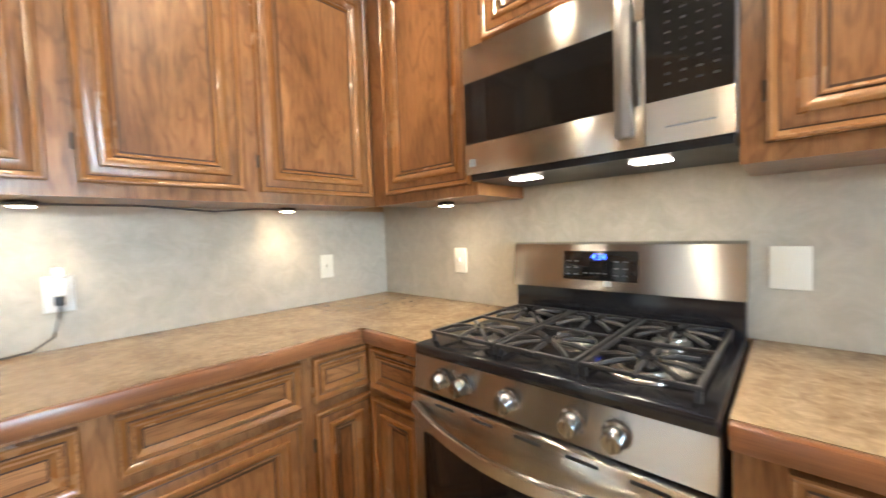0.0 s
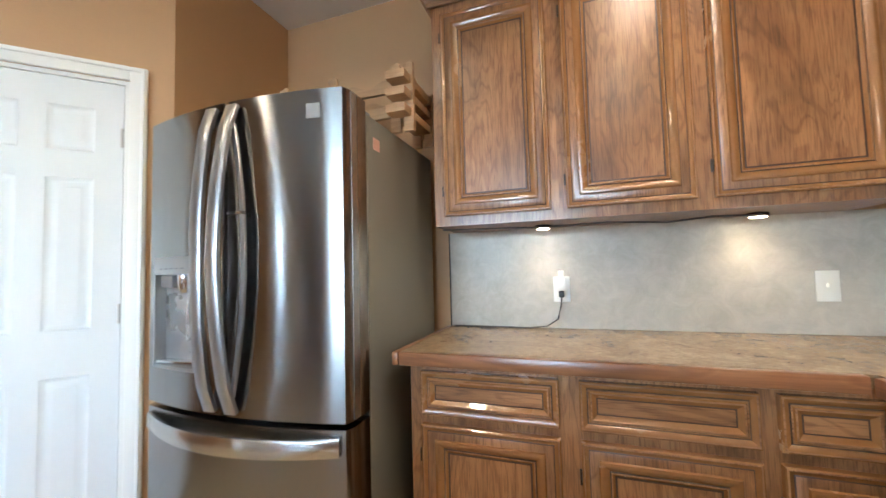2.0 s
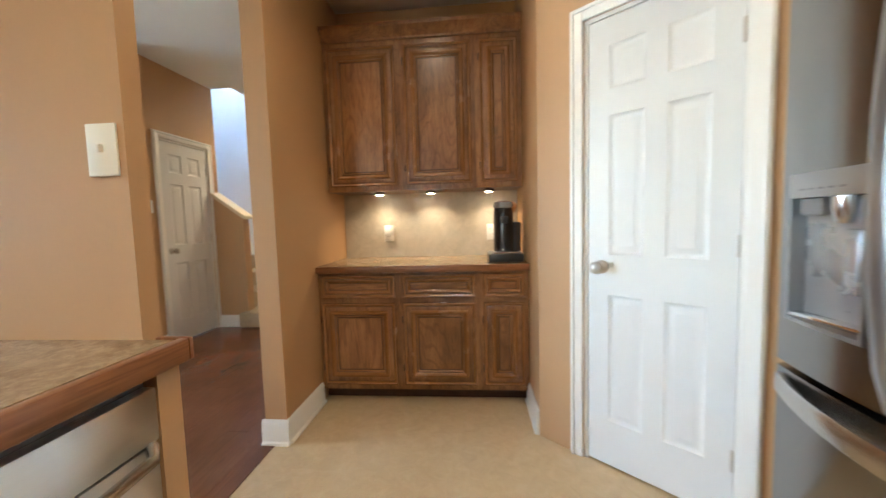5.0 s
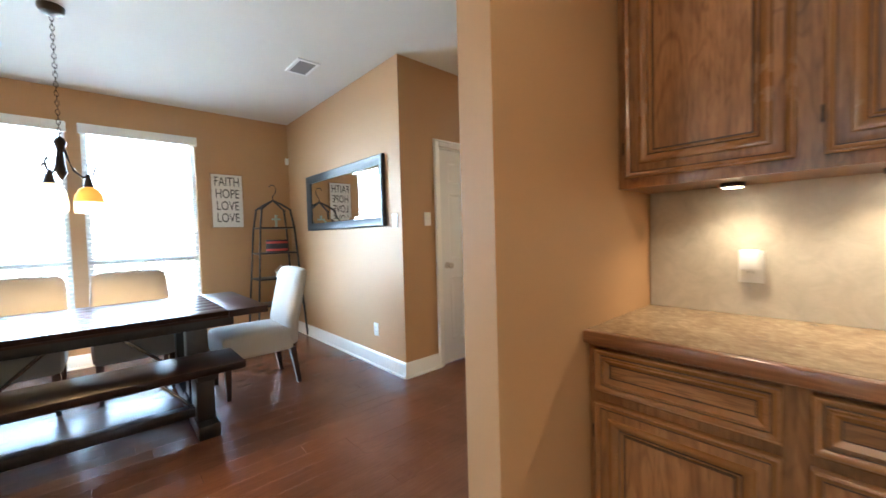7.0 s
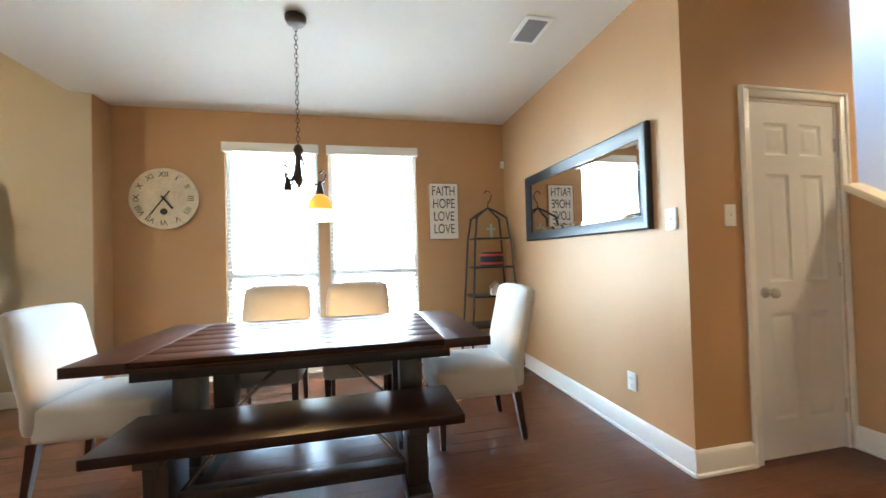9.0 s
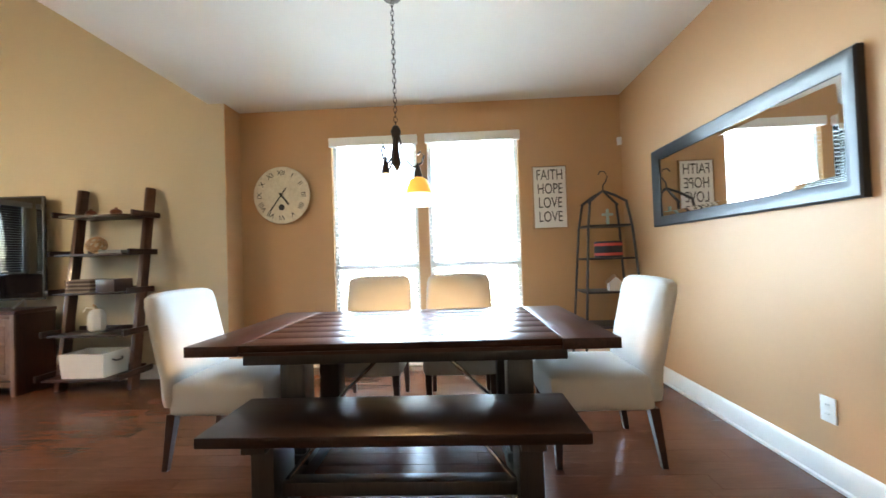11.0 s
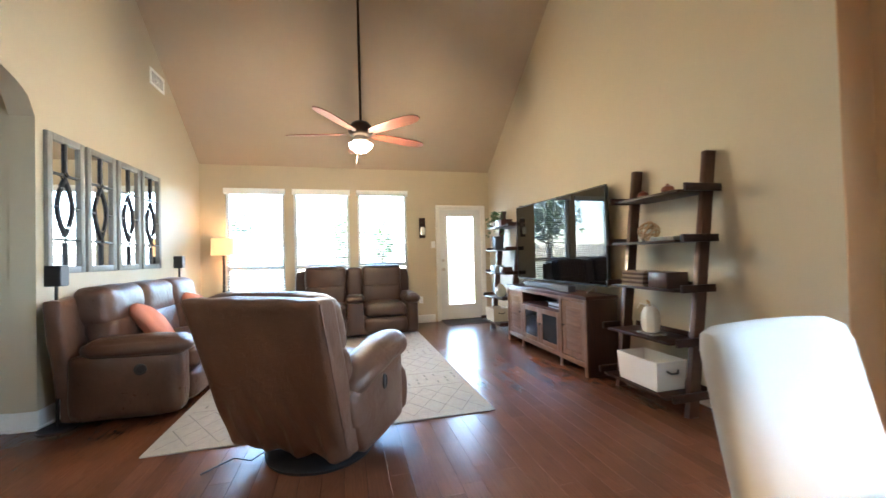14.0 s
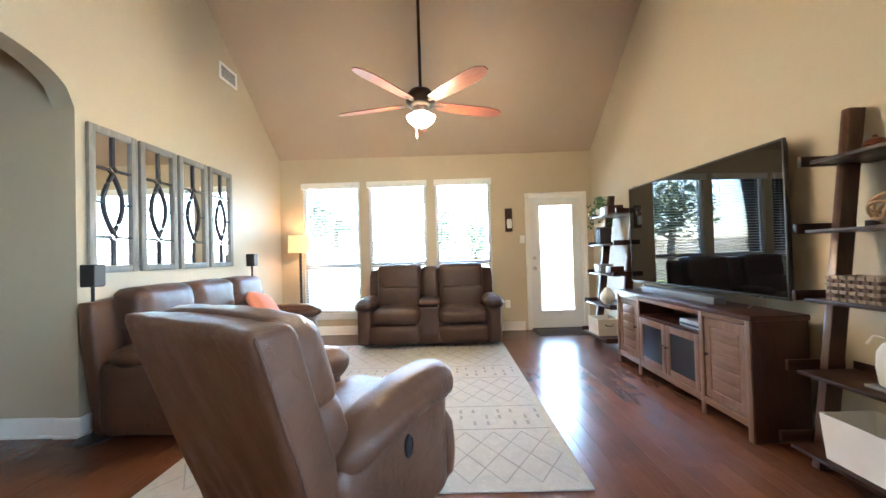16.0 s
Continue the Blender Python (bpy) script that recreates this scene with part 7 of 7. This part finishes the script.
def ladder_shelf(m):
    """Leaning five-tier shelf: x across, +y to the room, its wall at y 0."""
    s = thing("ladder_shelf", "dark brown leaning ladder shelf against the wall", "shelf", m, "ladder shelves")
    for x in (0.0, LW):
        bm = bmesh.new()
        vs = [[bm.verts.new((x + a, y + b, z)) for a, b in ((-0.022, -0.045), (0.022, -0.045), (0.022, 0.045), (-0.022, 0.045))] for z, y in ((0.001, 0.30), (1.91, 0.055))]
        for k in range(4):
            bm.faces.new((vs[0][k], vs[0][(k + 1) % 4], vs[1][(k + 1) % 4], vs[1][k]))
        bm.faces.new(vs[0][::-1])
        bm.faces.new(vs[1])
        bmesh.ops.bevel(bm, geom=bm.edges[:], offset=0.003, segments=1, affect="EDGES")
        part("upright", bm, LADDER, s)
    for z, f in ((0.13, 0.49), (0.51, 0.44), (0.885, 0.385), (1.245, 0.365), (1.61, 0.325)):
        back = 0.30 - 0.245 * z / 1.91 - 0.10 if z > 0.3 else 0.12
        sh = part("shelf_board", boxes((0.024, back, z, LW - 0.024, f, z + 0.018), bev=0.002), ESPRESSO_X, s)
        for xs in (-0.045, LW + 0.0235):
            part("shelf_side", boxes((xs, back, z, xs + 0.0215, f, z + 0.055), bev=0.003), ESPRESSO_Y, sh)
        part("back_lip", boxes((0.024, back, z + 0.019, LW - 0.024, back + 0.012, z + 0.06), bev=0.002), ESPRESSO_X, sh)
    return s


ls = ladder_shelf(pose(0.07, -7.07, 0))
copy_thing(ls, pose(3.08, -7.07, 0))
WICKERPALE = plain("worn wicker", (0.30, 0.22, 0.16), 0.6, vary=0.5, scale=60, relief_scale=120, relief_amount=1.0)
WICKER = plain("dark wicker", (0.10, 0.06, 0.04), 0.7, vary=0.5, scale=40, relief_scale=120, relief_amount=1.0)
CANVAS = plain("white canvas", (0.74, 0.70, 0.63), 0.9, vary=0.05, relief_scale=350, relief_amount=0.4)


def bin_box(x, y, z, w, d, h, t=0.008):
    b = thing("storage_bin", "white canvas storage bin on the bottom shelf", "bin", pose(x, y, z))
    bm = bmesh.new()
    rings = []
    for s, zz in ((0.92, 0), (1.0, h), (1.0 - 2 * t / w, h), (0.92 - 2 * t / w, t)):
        rings.append([bm.verts.new((sx * w / 2 * s, sy * d / 2 * s, zz)) for sx, sy in ((-1, -1), (1, -1), (1, 1), (-1, 1))])
    for a, c in zip(rings, rings[1:]):
        for k in range(4):
            bm.faces.new((a[k], a[(k + 1) % 4], c[(k + 1) % 4], c[k]))
    bm.faces.new(rings[0][::-1])
    bm.faces.new(rings[-1])
    part("bin_body", bm, CANVAS, b)
    part("handle", tube([(-w / 2 - 0.001, -0.05, h * 0.7), (-w / 2 - 0.02, -0.03, h * 0.62), (-w / 2 - 0.02, 0.03, h * 0.62), (-w / 2 - 0.001, 0.05, h * 0.7)], 0.007, 6), CABLE, b)
    return b


bin_box(0.40, -6.74, 0.1495, 0.42, 0.27, 0.215)
bin_box(3.50, -6.74, 0.1495, 0.34, 0.27, 0.20)


def basket(x, y, z, w, d, h):
    b = thing("wicker_basket", "dark woven wicker basket on the shelf", "basket", pose(x, y, z))
    n, cols = 7, 12
    for k in range(n):
        bm = bmesh.new()
        z0, z1 = h * k / n + 0.001, h * (k + 1) / n - 0.001
        for j in range(cols):
            out = 0.007 if (j + k) % 2 else 0.0
            x0, x1 = -w / 2 + w * j / cols + 0.001, -w / 2 + w * (j + 1) / cols - 0.001
            for y0, y1 in ((d / 2 - 0.008, d / 2 + out), (-d / 2 - out, -d / 2 + 0.008)):
                box(bm, x0, y0, z0, x1, y1, z1)
        for j in range(8):
            out = 0.007 if (j + k) % 2 else 0.0
            y0, y1 = -d / 2 + 0.009 + (d - 0.018) * j / 8 + 0.001, -d / 2 + 0.009 + (d - 0.018) * (j + 1) / 8 - 0.001
            for x0, x1 in ((w / 2 - 0.008, w / 2 + out), (-w / 2 - out, -w / 2 + 0.008)):
                box(bm, x0, y0, z0, x1, y1, z1)
        part("weave_row", bm, WICKER if k % 2 else WICKERPALE, b)
    part("liner", boxes((-w / 2 + 0.012, -d / 2 + 0.012, 0.0, w / 2 - 0.012, d / 2 - 0.012, h * 0.8)), BLACK, b)


basket(0.54, -6.80, 0.9035, 0.24, 0.16, 0.125)
bx = whole("storage_box", boxes((-0.09, -0.10, 0, 0.09, 0.10, 0.12), bev=0.004), STANDSIDE, "dark brown lidded box beside the basket", "box", m=pose(0.28, -6.82, 0.9035))
# cream cloth pumpkin and its base
pk = thing("fabric_pumpkin", "tall white cloth pumpkin ornament with ribbon", "ornament", pose(0.40, -6.76, 0.5285))
bm = lathe([(0.045, 0.015), (0.066, 0.03), (0.074, 0.09), (0.070, 0.165), (0.050, 0.205), (0.022, 0.22)], 32)
for v in bm.verts:
    a = math.atan2(v.co.y, v.co.x)
    k = 1 - 0.08 * abs(math.cos(4 * a))
    v.co.x, v.co.y = v.co.x * k, v.co.y * k
part("pumpkin_body", bm, CANVAS, pk)
part("stem", tube([(0, 0, 0.21), (0.01, 0, 0.245), (0.025, 0.01, 0.265)], [0.014, 0.011, 0.009], 8), PINE, pk)
part("ribbon", tube([(0.0, 0.02, 0.225), (0.05, 0.05, 0.24), (0.07, 0.06, 0.20)], 0.006, 6), CANVAS, pk)
part("stand", boxes((-0.09, -0.06, 0, 0.09, 0.06, 0.014), bev=0.003), GREYFRAME, pk)
# wooden knot ball
kb = thing("wooden_ball", "open ball of bent light wood strips on the shelf", "ornament", pose(0.43, -6.80, 1.2635))
for k, (rx, rz) in enumerate(((90, 0), (60, 50), (70, 120), (20, 30), (45, 160))):
    bm = tube([(0.075 * math.cos(a), 0.075 * math.sin(a), 0) for a in (2 * math.pi * i / 20 for i in range(20))], 0.008, 6, closed=True)
    part("strip", bm, PINE, kb, "", pose(0, 0, 0.082, rx, 0, rz))
whole("wooden_tray", boxes((-0.11, -0.05, 0, 0.11, 0.05, 0.03), bev=0.006), GREYFRAME, "grey wooden tray on the ladder shelf", "tray", m=pose(0.24, -6.78, 1.2635))
for x, r in ((0.28, 0.05), (0.53, 0.045)):
    whole("trinket", lathe([(r * 0.6, 0), (r, r * 0.5), (r * 0.8, r), (r * 0.25, r * 1.25), (r * 0.2, r * 1.5)], 16), BLADE, "small carved reddish wooden ornament", "ornament", m=pose(x, -6.85, 1.6285))
# far shelf things
LEAFP = plain("house plant leaf", (0.045, 0.11, 0.03), 0.45, vary=0.4, scale=20)
pp = thing("potted_plant", "trailing green plant in a pot on the top shelf", "plant", pose(3.72, -6.86, 1.6285))
part("pot", lathe([(0.05, 0), (0.065, 0.10), (0.06, 0.10)], 20), WHITEPL, pp)
rnd = random.Random(4)
verts, faces = [], []
for k in range(230):
    a = rnd.uniform(0, 6.28)
    r = rnd.uniform(0.02, 0.17)
    z = 0.12 + rnd.uniform(0, 0.16) - (r / 0.17) ** 2 * rnd.uniform(0.05, 0.45)
    c = Vector((r * math.cos(a) * 0.9 + 0.04, max(-0.12, r * math.sin(a)), z))
    u = Vector((rnd.gauss(0, 1), rnd.gauss(0, 1), rnd.gauss(0, 0.7))).normalized()
    w = u.orthogonal().normalized()
    s = rnd.uniform(0.02, 0.034)
    i = len(verts)
    verts += [c - u * s, c + w * s * 0.6, c + u * s, c - w * s * 0.6]
    faces.append((i, i + 1, i + 2, i + 3))
me = bpy.data.meshes.new("foliage")
me.from_pydata([tuple(v) for v in verts], [], faces)
me.materials.append(LEAFP)
new("foliage", me).parent = pp
whole("storage_box", boxes((-0.12, -0.09, 0, 0.12, 0.09, 0.10), bev=0.004), STANDSIDE, "dark box on the far ladder shelf", "box", m=pose(3.38, -6.84, 1.6285))
for k, (w, hh, col) in enumerate(((0.035, 0.21, (0.05, 0.05, 0.06)), (0.03, 0.19, (0.12, 0.13, 0.15)), (0.04, 0.22, (0.03, 0.035, 0.04)))):
    b = thing("book", "upright dark book on the far ladder shelf", "book", pose(3.50 + 0.05 * k, -6.80, 1.2635), "books on the shelf")
    part("cover", boxes((-w / 2, -0.07, 0, w / 2, 0.07, hh), bev=0.002), plain("book cloth", col, 0.6), b)
    part("pages", boxes((-w / 2 + 0.004, -0.068, hh, w / 2 - 0.004, 0.062, hh + 0.001)), SIGNWHITE, b)
whole("storage_box", boxes((-0.10, -0.08, 0, 0.10, 0.08, 0.11), bev=0.004), GREYPL, "grey box on the far ladder shelf", "box", m=pose(3.58, -6.80, 0.9035))
whole("storage_box", boxes((-0.07, -0.08, 0, 0.07, 0.08, 0.09), bev=0.004), STANDSIDE, "dark wooden box on the far ladder shelf", "box", m=pose(3.30, -6.82, 0.9035))
whole("white_vase", lathe([(0.04, 0), (0.08, 0.05), (0.085, 0.11), (0.04, 0.18), (0.03, 0.2)], 22), WHITEPL, "round white vase on the far shelf", "vase", m=pose(3.40, -6.76, 0.5285))
# loose cable by the recliner
whole("power_cable", tube([(0.28, -3.62, 0.018), (0.42, -3.75, 0.016), (0.36, -3.86, 0.016), (0.5, -3.95, 0.016)], 0.004, 6), CABLE, "thin dark cable lying on the rug", "cable")

# ---------------- floor boards, last ----------------
fb = thing("floor_boards", "dark cherry wood floor boards with fine joints", "floor", kind="structure")
BW, BL = 0.118, 1.35
fm = boxes((0, 0, -0.05, BL - 0.0012, BW - 0.0012, 0.0), bev=0.0007)
me = bpy.data.meshes.new("plank")
fm.to_mesh(me)
fm.free()
me.materials.append(FLOORWOOD)
rest = bmesh.new()
rnd = random.Random(11)
count = 0
y = -7.34
while y < -2.06:
    x = -7.30 - rnd.uniform(0, BL)
    while x < 4.58:
        mid_x, mid_y = x + BL / 2, y + BW / 2
        in_kitchen = mid_y > -2.90 and mid_x < 0.12
        if not (x + BL < -4.72 and mid_y < -4.85):
            near = -2.3 < mid_x < 3.6 and -6.9 < mid_y < -3.1 and count < 300
            if in_kitchen:
                if x + BL > 0.02:
                    box(rest, 0.001, y, -0.05, x + BL - 0.0012, y + BW - 0.0012, -0.0004)
            elif near:
                o = new("plank", me)
                o.parent = fb
                o.matrix_basis = pose(x, y, rnd.uniform(-0.0003, 0.0))
                count += 1
            else:
                box(rest, max(x, -7.32), y, -0.05, min(x + BL - 0.0012, 4.72), y + BW - 0.0012, rnd.uniform(-0.0008, -0.0001))
        x += BL
    y += BW
tagged(part("planks_beyond", rest, FLOORWOOD, fb), kind="stuff")
# narrow transition strip between boards and kitchen vinyl
whole("trim", boxes((-4.74, -2.93, -0.01, 0.0, -2.86, 0.004)), FLOORWOOD, "dark wood threshold between kitchen and hall floor", "trim", kind="structure")
